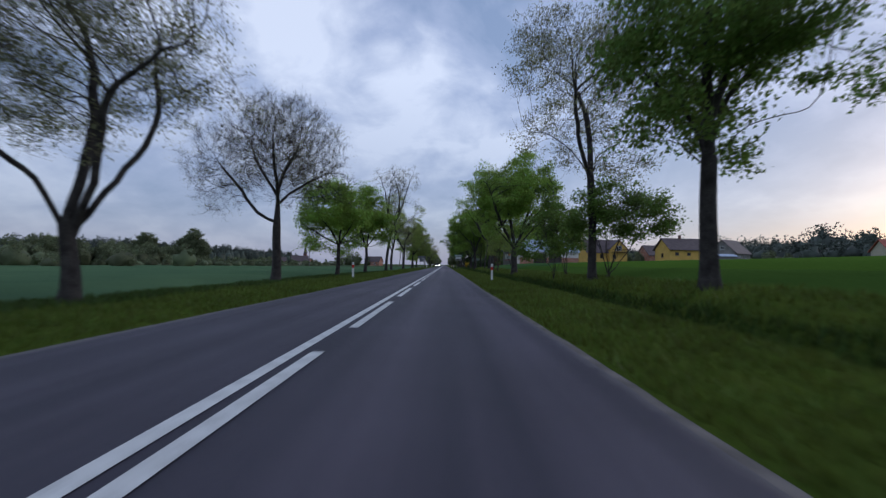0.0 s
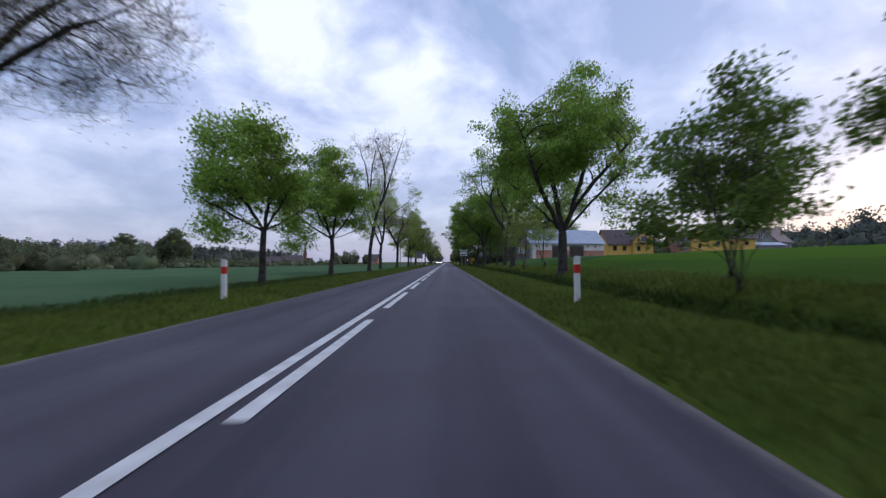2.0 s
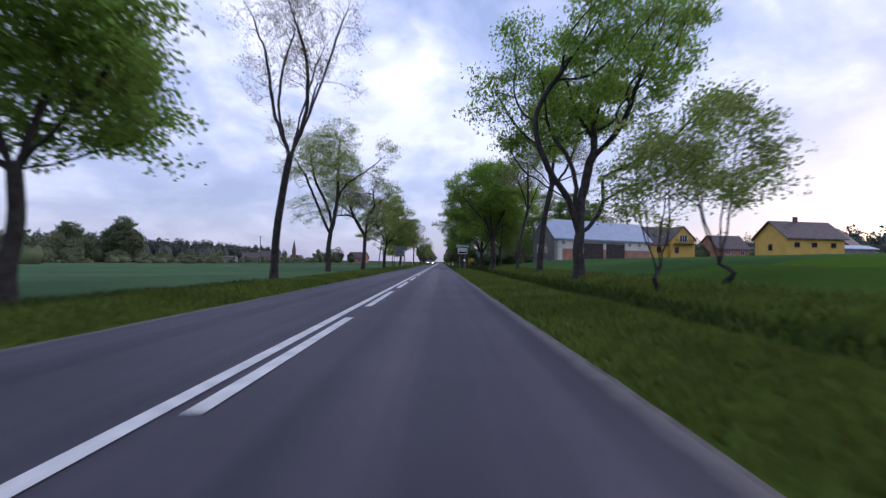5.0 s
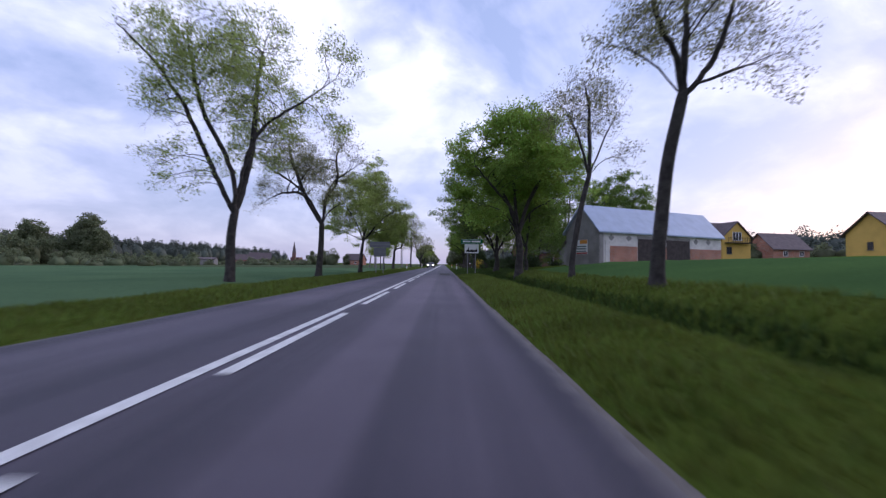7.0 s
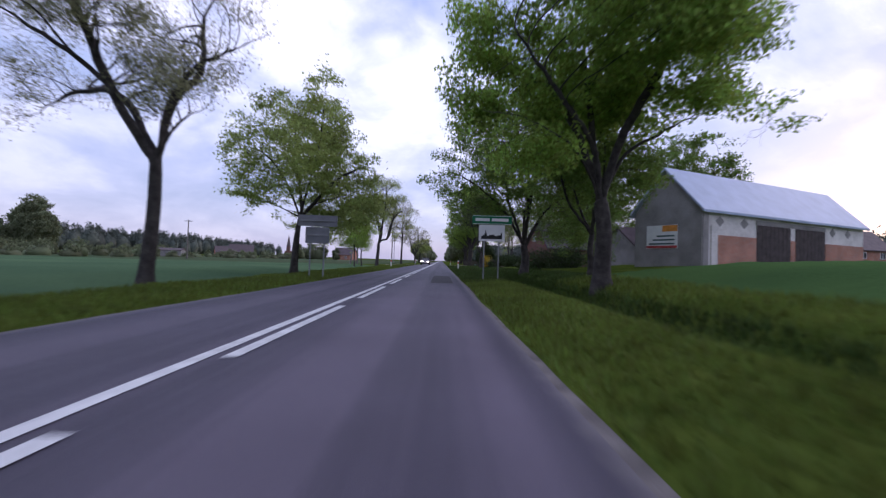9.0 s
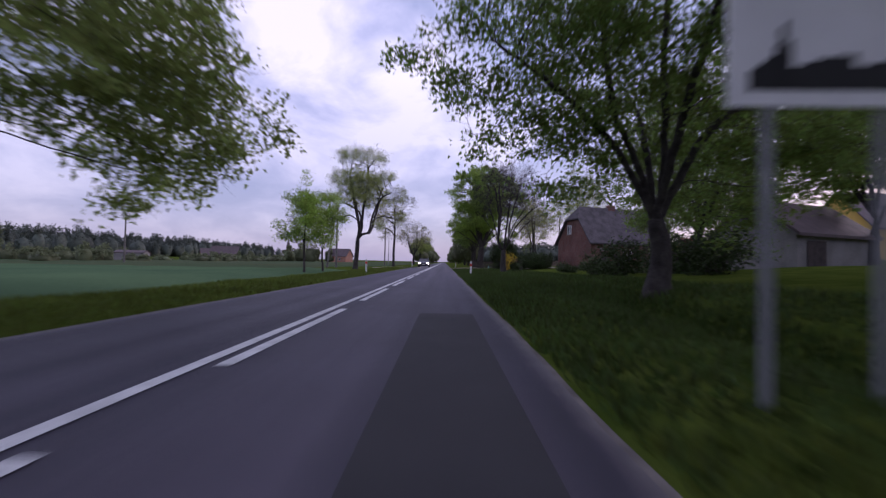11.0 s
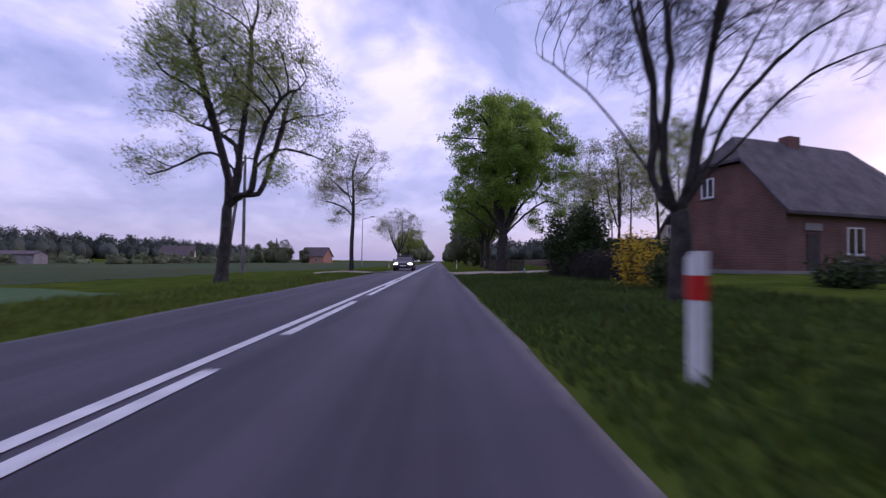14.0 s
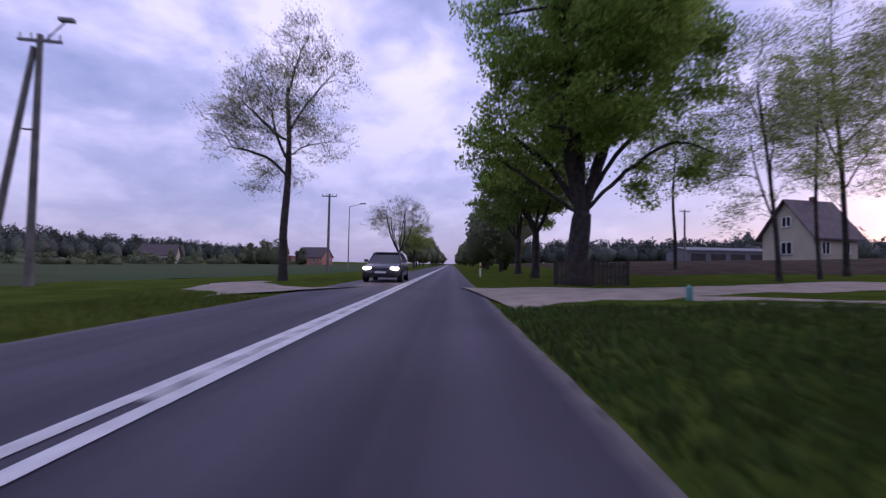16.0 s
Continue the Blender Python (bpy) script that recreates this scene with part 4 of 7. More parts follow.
tree(-7.4, 50.3, 9.7, 3.7, 2.85, 0.19, 2.0, 12500, M_leaf, "tree", GREEN, 14, lean=(0.13, 0), bend=0.05, under=0.95, shell=0.2, size=0.24, gaps=-0.7, sag=0.3, targets=1300,
     lobes=[(0.3,-1.0,8.3,1.5,1.4), (-1.6,0.8,7.2,1.6,1.4), (1.7,-0.5,6.5,1.1,1.6), (-2.7,0.5,5.1,1.4,1.4), (2.6,-0.3,4.7,0.7,0.9), (-0.2,1.2,5.1,2.4,1.6), (-2.1,-0.7,2.9,1.2,0.9), (1.9,0.5,3.6,0.8,0.7), (-0.4,-1.9,6.0,1.7,1.6), (-0.4,1.9,6.0,1.7,1.6)],
     arms=[[(0.05,-0.0,2.71), (-0.8,-0.6,5.5), (-1.9,-1.5,8.0)],
           [(0.1,0.0,2.76), (0.3,0.6,5.5), (0.3,1.5,8.6)],
           [(0.1,0.0,2.85), (1.5,0.3,5.0), (2.0,0.7,6.9)],
           [(0.05,-0.0,2.71), (-1.8,-0.3,4.1), (-3.2,-0.7,5.5)],
           [(0.1,0.0,2.71), (1.7,0.5,3.6), (2.6,1.3,4.7)],
           [(0.05,-0.0,2.73), (-0.7,-0.5,4.4), (-1.5,-1.3,6.6)]])
tree(-6.9, 64.0, 14.7, 3.5, 6.23, 0.2, 8.8, 1600, M_leaf_bud, "tree", BARE, 15, lean=(1.39, -1.4), bend=0.05, under=0.95, shell=0.2, size=0.13, twigs=2.2, hair=2.2, targets=1300,
     lobes=[(-0.9,-1.7,12.8,1.0,1.1), (0.7,-0.4,13.5,1.1,1.2), (2.4,-2.1,13.3,1.3,1.2), (3.9,-1.0,12.8,0.8,1.7), (1.6,-2.4,10.1,1.7,1.2), (4.3,-1.1,9.7,0.5,0.9), (-0.4,-1.8,9.7,0.7,0.9), (1.4,-3.0,11.9,1.6,1.1), (1.4,0.4,11.9,1.6,1.1)],
     arms=[[(0.95,-1.1,6.1), (0.5,-1.2,8.0), (0.1,-1.6,10.5), (-0.7,-2.0,12.0), (-1.5,-2.5,13.6)],
           [(1.04,-1.1,6.23), (1.7,-0.9,8.9), (2.0,-0.5,10.2), (2.2,-0.1,11.8), (2.9,0.3,13.8)],
           [(1.0,-1.1,6.19), (1.6,-1.0,7.5), (2.5,-0.8,10.2), (3.3,-0.6,12.9), (3.8,-0.4,14.5)],
           [(1.04,-1.1,6.23), (1.8,-1.2,8.4), (1.8,-1.4,10.9), (1.3,-1.6,12.9), (1.0,-1.8,14.3)],
           [(0.95,-1.1,6.1), (0.4,-0.9,8.4), (0.4,-0.6,10.7), (0.7,-0.2,12.5), (1.1,0.2,14.5)],
           [(1.0,-1.1,6.1), (2.0,-1.4,8.0), (2.7,-1.8,9.6), (4.3,-2.4,9.1)],
           [(0.91,-1.1,5.74), (0.2,-1.0,8.9), (-0.7,-0.8,9.1)]])
tree(-8.0, 79.4, 13.7, 5.8, 3.31, 0.23, 4.0, 14000, M_leaf_young, "tree", SPARSE, 16, lean=(0.17, 0), bend=0.05, under=0.95, shell=0.2, size=0.15, twigs=1.7, hair=1.6, gaps=-0.6, targets=1700, taper=1.0,
     lobes=[(-4.3,-0.4,12.2,1.3,1.0), (-3.7,0.6,9.3,1.2,1.1), (-1.6,-1.3,5.1,1.5,1.1), (0.5,1.8,12.1,2.0,1.6), (-0.7,-1.6,10.1,1.6,1.3), (0.4,1.8,6.8,1.5,1.3), (4.6,-0.4,10.3,1.2,1.2), (4.2,0.6,8.0,1.0,1.1), (-2.6,-1.0,7.7,1.0,1.0), (-1.6,1.4,11.9,1.2,1.0), (0.1,-2.9,9.1,2.6,2.1), (0.1,2.9,9.1,2.6,2.1)],
     arms=[[(0.04,-0.0,3.22), (-0.5,-0.4,5.1), (-1.4,-0.9,7.3), (-2.4,-1.6,9.1), (-4.0,-2.3,10.9)],
           [(0.13,0.0,3.31), (0.4,0.6,5.7), (0.6,1.4,8.6), (0.5,2.3,12.2)],
           [(0.13,0.0,3.28), (0.5,0.2,6.0), (1.3,0.5,7.7), (2.9,0.8,8.8), (4.7,1.2,10.4)],
           [(0.07,-0.0,3.28), (0.1,-0.3,5.1), (-1.0,-0.7,8.0), (-1.4,-1.2,11.5)],
           [(0.07,0.0,3.28), (-0.8,0.8,4.6), (-2.1,2.1,5.2)]])
tree(-6.9, 90.4, 10.3, 4.1, 3.72, 0.22, 4.7, 10000, M_leaf_bud, "tree", "gnarled tree with sparse opening leaves on the verge", 17, lean=(0.21, 0), bend=0.05, under=0.95, shell=0.2, size=0.12, twigs=1.9, hair=2.2, targets=1700, taper=0.9,
     lobes=[(-2.6,-0.8,8.3,1.4,0.9), (-3.5,0.5,6.3,1.1,0.8), (1.6,-0.5,9.5,0.9,0.8), (1.0,0.7,7.5,0.9,1.0), (2.3,-0.3,8.2,0.7,0.8), (-1.4,1.2,6.6,1.0,0.8), (0.8,-0.8,5.5,0.9,0.8), (-4.4,0.2,5.3,0.5,0.5), (-1.6,-1.1,9.2,0.9,0.6), (-0.9,-2.0,7.8,1.8,1.3), (-0.9,2.0,7.8,1.8,1.3)],
     arms=[[(0.12,-0.0,3.6), (-0.7,-0.3,5.2), (-1.3,-0.7,6.2), (-2.7,-1.1,7.2), (-4.1,-1.6,8.1)],
           [(0.17,0.0,3.67), (0.4,0.3,5.6), (1.0,0.7,7.0), (0.9,1.1,9.1), (1.7,1.6,10.3)],
           [(0.12,0.0,3.63), (-0.2,0.1,4.5), (-1.3,0.3,5.9), (-3.1,0.6,6.0), (-4.6,0.8,5.3)],
           [(0.16,-0.0,3.72), (0.8,-0.3,4.7), (2.2,-0.8,5.3)],
           [(0.17,0.0,3.67), (0.5,0.4,6.3), (1.7,0.9,7.7), (2.8,1.5,8.6)],
           [(0.12,-0.0,3.65), (-0.8,-0.4,5.4), (-1.6,-0.9,7.7), (-1.8,-1.5,9.3)]])
tree(-5.95, 101.2, 11.3, 4.2, 3.84, 0.2, 1.7, 19000, M_leaf_young, "tree", "broad linden with light green leaves on the verge", 18, lean=(0.49, 0), bend=0.05, under=0.95, shell=0.2, size=0.21, targets=1500, sag=0.3, gaps=-1.4,
     lobes=[(1.2,-1.0,10.1,1.1,1.2), (0.3,1.4,7.9,2.5,1.6), (-0.2,-1.3,5.4,3.2,1.6), (2.7,0.6,5.9,1.4,1.7), (-2.6,-0.5,3.9,1.3,0.9), (0.9,1.2,9.0,1.7,1.4), (3.1,-0.4,3.9,1.1,0.8), (0.4,1.3,3.2,1.9,0.6), (0.1,-2.1,7.1,1.9,2.1), (0.1,2.1,7.1,1.9,2.1), (1.6,3.6,5.0,2.0,2.2), (2.6,1.5,4.6,1.8,1.8), (0.6,2.8,7.0,2.4,2.2), (1.2,3.8,3.4,1.8,1.3), (2.2,4.8,4.2,1.8,2.2), (2.7,2.6,5.0,1.6,1.8), (1.1,5.2,2.9,1.9,1.2)],
     arms=[[(0.27,-0.0,3.11), (-0.9,-0.7,5.7), (-2.4,-1.7,6.8)],
           [(0.27,0.0,3.11), (2.0,0.7,5.3), (3.3,1.7,6.4)],
           [(0.34,0.0,3.47), (-0.2,0.3,6.8), (-0.6,0.8,9.0)],
           [(0.37,-0.0,3.84), (1.2,-0.3,6.8), (1.5,-0.8,9.7)],
           [(0.28,0.0,2.92), (-1.3,0.6,3.8), (-3.1,1.5,4.4)],
           [(0.31,-0.0,3.11), (1.3,-0.6,3.8), (3.1,-1.5,4.2)]])
tree(-7.5, 126.2, 6.5, 1.4, 2.42, 0.075, 2.1, 4200, M_leaf, "tree", "young slender tree with green leaves on the verge", 19, lean=(-0.08, 0), bend=0.05, under=0.95, shell=0.2, size=0.18, targets=460, wig=0.02,
     lobes=[(0.1,-0.4,6.0,0.3,0.5), (-0.1,0.5,4.8,0.8,0.5), (-0.4,-0.4,3.6,1.0,0.5), (-0.3,0.4,2.5,1.0,0.4), (0.7,-0.2,3.9,0.5,0.6), (-0.1,-0.7,4.5,0.7,1.0), (-0.1,0.7,4.5,0.7,1.0)],
     arms=[[(-0.06,-0.0,2.02), (-0.0,-0.1,3.4), (0.1,-0.3,5.1), (0.1,-0.6,6.4)],
           [(-0.06,0.0,2.02), (-0.4,0.2,3.0), (-1.2,0.6,3.8)],
           [(-0.06,0.0,2.42), (0.4,0.1,3.6), (0.8,0.3,4.6)],
           [(-0.07,-0.0,1.82), (-0.9,-0.1,2.2), (-1.5,-0.3,2.5)],
           [(-0.08,0.0,2.02), (0.6,0.2,2.4), (1.1,0.5,2.8)]])
tree(-7.65, 131.4, 6.3, 2.0, 1.82, 0.085, 2.0, 3800, M_leaf, "tree", "young tree with green leaves on the verge", 20, lean=(-0.12, 0), bend=0.05, under=0.95, shell=0.2, size=0.18, targets=480, wig=0.02,
     lobes=[(0.3,-0.6,5.7,1.0,0.6), (-0.6,0.4,4.7,0.9,0.9), (1.0,-0.4,4.6,0.8,0.8), (0.0,0.7,3.3,1.1,0.6), (-1.2,-0.2,3.8,0.6,0.6), (1.6,0.2,4.7,0.5,0.5), (0.0,-0.6,2.4,1.0,0.4), (0.1,-1.0,4.3,0.9,1.0), (0.1,1.0,4.3,0.9,1.0)],
     arms=[[(-0.09,-0.0,1.74), (-0.5,-0.3,3.7), (-0.9,-0.8,5.2)],
           [(-0.09,0.0,1.74), (0.5,0.3,3.7), (0.7,0.8,5.7)],
           [(-0.09,0.0,1.74), (-0.1,0.2,4.0), (0.0,0.4,5.9)],
           [(-0.09,-0.0,1.82), (-0.8,-0.2,3.2), (-1.4,-0.4,4.1)],
           [(-0.09,0.0,1.76), (0.8,0.3,2.9), (1.6,0.7,4.3)]])
tree(-7.8, 145.3, 12.8, 5.2, 3.41, 0.27, 4.2, 19000, M_leaf_young, "tree", "old willow with a bent forked trunk on the verge", 21, lean=(0.28, 0), bend=0.05, under=0.95, shell=0.2, size=0.135, twigs=2.4, hair=3.0, gaps=-1.2, targets=2200, taper=0.85,
     lobes=[(-1.5,-1.1,9.8,1.4,0.9), (0.0,1.6,8.6,1.1,1.1), (3.0,-0.9,9.7,1.4,1.1), (3.7,0.7,7.9,1.3,0.8), (-2.9,-0.6,7.8,1.0,0.6), (-3.6,0.4,5.5,1.0,0.7), (4.5,-0.4,5.8,1.0,0.7), (1.4,1.4,9.9,1.0,1.1), (0.8,-1.6,11.9,2.6,0.9), (-2.0,0.9,6.2,0.9,0.5), (2.8,-0.9,4.9,0.7,0.7), (0.5,-2.6,8.8,2.3,2.1), (0.5,2.6,8.8,2.3,2.1)],
     arms=[[(0.19,-0.0,3.37), (0.4,-0.3,4.7), (0.2,-0.8,6.3), (-0.2,-1.4,7.8), (-0.5,-2.1,10.0)],
           [(0.21,0.0,3.41), (0.7,0.2,4.0), (1.5,0.5,4.3), (1.8,0.8,5.6), (2.1,1.2,7.4), (2.4,1.6,9.1), (3.6,2.1,10.9)],
           [(0.21,0.0,3.39), (0.4,0.1,4.5), (0.3,0.3,5.3), (-0.9,0.5,6.1), (-2.7,0.8,5.5), (-4.2,1.0,5.1)],
           [(0.21,-0.0,3.41), (0.7,-0.1,3.9), (1.5,-0.3,4.2), (1.8,-0.5,5.2), (3.0,-0.8,5.9), (4.7,-1.0,5.5)],
           [(0.19,0.0,3.37), (0.4,0.3,4.7), (0.2,0.8,6.4), (-1.2,1.3,7.4), (-2.8,1.9,8.0)],
           [(0.21,-0.0,3.41), (0.7,-0.2,4.0), (1.5,-0.6,4.3), (2.0,-1.0,6.3), (3.0,-1.4,7.8), (5.0,-1.9,8.3)],
           [(0.19,0.0,3.37), (0.5,0.1,4.7), (0.7,0.2,7.2), (1.2,0.3,9.8), (1.2,0.4,11.6)]])
tree(-5.9, 165.8, 12.2, 3.4, 9.2, 0.2, 3.8, 9500, M_leaf_bud, "tree", SPARSE, 25, size=0.12, twigs=1.5, bend=0.14, targets=1300, hair=1.5, gaps=-0.6, up=0.22, wig=0.06,
     lobes=[(-2.4, 0, 6.9, 1.8, 1.4), (-1.6, 0.4, 8.9, 1.8, 1.4), (0.5, 0, 10.8, 1.6, 1.5), (1.9, 0, 9.6, 1.2, 1.5), (1.5, 0.3, 6.6, 1.4, 1.2), (-0.2, -1.3, 7.6, 1.9, 1.7), (-0.8, 1.2, 5.0, 1.5, 1.0)],
     arms=[[(0, 0, 5.0), (-1.0, 0, 5.9), (-2.9, 0.2, 6.4)], [(0, 0, 6.8), (-1.0, 0.2, 7.4), (-2.4, 0.3, 8.8)], [(0, 0, 7.2), (0.8, 0, 8.2), (1.9, 0.1, 10.0)], [(0, 0, 6.0), (0.8, 0.1, 6.4), (1.9, 0.3, 6.7)], [(0, 0, 5.6), (-0.1, -0.8, 6.6), (-0.3, -1.6, 8.0)], [(0, 0, 9.0), (0.3, 0, 10.0), (0.6, 0, 11.4)]])
# right row
tree(8.8, 12.3, 10.3, 4.2, 3.66, 0.25, 3.6, 10500, M_leaf_dark, "tree", "large maple with dark leaves and a thick trunk", 31, lean=(-0.01, 0), bend=0.05, under=0.95, shell=0.2, size=0.24, targets=1600, gaps=-0.7, sag=0.3,
     lobes=[(-1.4,-0.7,4.5,1.2,0.9), (0.5,1.4,5.0,1.3,1.0), (-0.3,-1.1,6.8,2.1,1.4), (2.0,0.9,7.2,1.3,0.7), (3.5,-0.4,6.3,0.7,0.5), (4.2,0.2,5.3,0.4,0.4), (-2.3,-0.4,6.2,0.9,0.9), (1.3,1.1,4.2,0.6,0.4), (-0.8,-0.9,9.1,2.6,1.2), (2.0,0.9,8.9,1.6,1.0), (0.6,-2.1,7.0,1.9,1.5), (0.6,2.1,7.0,1.9,1.5)],
     arms=[[(-0.05,-0.0,3.58), (-0.3,-0.4,5.8), (-0.6,-1.0,7.5), (-0.9,-1.7,9.0)],
           [(-0.01,0.0,3.66), (0.4,0.4,5.3), (1.4,1.0,7.3), (1.9,1.7,8.7)],
           [(-0.05,0.0,3.43), (-0.3,0.2,4.5), (-1.2,0.5,5.9), (-2.2,0.8,6.9)],
           [(-0.01,-0.0,3.58), (0.5,-0.1,5.3), (2.0,-0.3,6.7), (3.3,-0.6,6.4), (4.3,-0.8,5.5)],
           [(-0.05,0.0,3.43), (-0.7,0.6,4.2), (-1.7,1.5,4.5)],
           [(0.01,-0.0,3.43), (0.7,-0.6,4.4), (1.6,-1.5,4.5)]])
tree(8.55, 21.4, 13.6, 4.0, 5.03, 0.2, 4.5, 9500, M_leaf_bud, "tree", SPARSE, 32, lean=(-0.12, 0), bend=0.05, under=0.95, shell=0.2, size=0.14, twigs=1.8, hair=1.8, targets=1500,
     lobes=[(-3.0,-0.5,9.2,1.2,1.2), (-2.8,0.5,7.2,1.1,1.0), (-1.5,-0.9,9.6,1.6,1.3), (-1.3,1.0,5.8,1.2,0.6), (0.8,-0.9,9.2,1.5,1.1), (1.0,0.8,7.1,1.3,0.8), (2.2,-0.5,5.9,0.8,1.1), (2.3,0.4,9.6,1.0,0.9), (1.0,-0.8,4.9,1.0,0.4), (-1.2,1.1,12.1,2.5,1.5), (1.1,-0.8,11.9,1.8,1.3), (-0.4,-2.0,9.0,1.8,2.2), (-0.4,2.0,9.0,1.8,2.2)],
     arms=[[(-0.14,-0.0,4.88), (-0.6,-0.4,5.9), (-1.0,-0.9,7.2), (-1.2,-1.6,8.7)],
           [(-0.09,0.0,5.03), (0.0,0.4,6.7), (-0.1,0.9,8.4), (-0.4,1.6,9.9)],
           [(-0.09,0.0,4.95), (0.5,0.3,6.2), (1.8,0.8,6.9)],
           [(-0.14,-0.0,4.8), (-0.8,-0.2,5.9), (-2.1,-0.5,6.8), (-3.1,-0.8,6.9)],
           [(-0.09,0.0,5.0), (0.9,0.6,6.4), (2.5,1.4,5.9)],
           [(-0.14,-0.0,4.58), (-1.2,-0.6,5.6), (-1.5,-1.4,5.3)]])
avenue_r = tree(7.85, 41.0, 10.8, 4.7, 2.25, 0.27, 2.9, 16000, M_leaf, "tree", "broad green maple beside the ditch", 33, lean=(-0.01, 0), bend=0.05, under=0.95, shell=0.2, size=0.24, targets=1800, sag=0.3, gaps=-0.6, taper=1.0,
     lobes=[(0.7,-1.4,9.6,1.5,1.2), (-1.9,0.9,8.7,1.7,1.2), (2.1,-0.9,8.7,1.5,1.4), (3.6,0.4,7.1,1.1,1.2), (-3.5,-0.3,7.2,1.0,0.9), (3.3,0.5,5.2,1.2,1.0), (-0.2,-1.5,6.8,2.6,1.7), (1.1,1.2,4.3,1.2,0.9), (2.7,-0.7,3.4,0.6,0.5), (-2.7,0.6,5.6,1.2,1.2), (-1.6,-1.0,4.0,1.1,0.7), (0.1,-2.3,6.9,2.1,1.8), (0.1,2.3,6.9,2.1,1.8)],
     arms=[[(-0.01,-0.0,2.13), (-0.8,-0.5,3.7), (-1.8,-1.1,5.4), (-2.8,-1.9,7.8)],
           [(-0.01,0.0,2.25), (-0.3,0.5,4.5), (-0.5,1.1,7.2), (-0.3,1.9,9.8)],
           [(-0.01,0.0,2.25), (0.7,0.2,3.9), (1.6,0.6,6.0), (2.1,0.9,8.6)],
           [(-0.01,-0.0,2.13), (1.3,-0.4,3.7), (2.9,-0.9,5.4)],
           [(-0.01,0.0,2.19), (-1.3,0.7,3.9), (-3.1,1.7,5.7)],
           [(0.02,-0.0,2.19), (1.0,-0.7,4.2), (3.3,-1.7,7.2)]])
tree(8.0, 61.4, 14.2, 6.4, 2.0, 0.27, 3.9, 15000, M_leaf, "tree", "large forked maple with green leaves beside the ditch", 34, lean=(0.03, 0), bend=0.05, under=0.95, shell=0.2, size=0.24, targets=1700, sag=0.3, gaps=-0.6, taper=0.9,
     lobes=[(0.8,-2.1,12.8,1.6,1.4), (-1.8,1.3,10.8,1.9,1.5), (3.3,-1.3,10.8,1.9,1.8), (-3.9,0.6,8.6,1.6,1.0), (5.3,-0.6,7.9,1.7,1.5), (0.8,2.1,8.6,3.0,2.0), (3.9,-1.1,5.4,1.8,1.4), (-2.1,1.2,6.6,1.9,1.2), (5.9,-0.4,4.8,0.9,0.9), (0.8,-3.2,9.3,2.9,2.4), (0.8,3.2,9.3,2.9,2.4)],
     arms=[[(-0.09,-0.0,1.91), (-0.3,-0.1,2.9), (-0.5,-0.2,3.5), (-1.0,-0.4,4.1), (-1.6,-0.6,5.0), (-2.1,-0.8,6.1)],
           [(0.02,0.0,2.0), (0.5,0.1,2.3), (0.9,0.3,2.8), (1.3,0.5,3.5), (1.4,0.8,4.6)],
           [(-0.08,0.0,1.95), (-0.2,0.1,3.1), (-0.1,0.2,4.2), (-0.4,0.4,5.8)],
           [(-0.09,-0.0,1.95), (-0.5,-0.1,3.4), (-1.3,-0.2,4.0), (-2.4,-0.4,4.6)],
           [(-0.03,0.0,1.95), (0.1,0.2,3.3), (0.5,0.4,4.6), (1.1,0.7,6.0)]])
tree(8.67, 72.5, 11.8, 3.3, 6.04, 0.22, 6.3, 5500, M_leaf_bud, "tree", "tall leaning tree with sparse young leaves beside the ditch", 35, lean=(1.03, 0), bend=0.05, under=0.95, shell=0.2, size=0.15, twigs=1.8, hair=2.0, targets=1300,
     lobes=[(-0.0,-0.8,7.9,1.1,0.8), (-1.3,0.3,7.8,0.9,0.7), (3.1,-0.4,7.1,1.1,0.8), (2.2,0.7,8.5,1.4,0.8), (1.0,-1.1,10.3,2.2,1.5), (1.0,-1.7,9.0,1.5,1.0), (1.0,1.7,9.0,1.5,1.0)],
     arms=[[(0.74,-0.0,5.96), (0.5,-0.1,7.2), (0.1,-0.2,8.3), (-0.2,-0.4,10.1)],
           [(0.77,0.0,6.04), (1.6,0.1,6.9), (2.3,0.2,8.1), (2.8,0.4,10.1)],
           [(0.75,0.0,6.0), (0.9,0.0,7.6), (1.0,0.1,9.4), (0.8,0.2,11.1)],
           [(0.71,-0.0,5.65), (1.2,-0.1,6.4), (3.0,-0.2,7.1)],
           [(0.74,0.0,5.91), (-0.2,0.1,7.2), (-1.3,0.4,7.9)]])
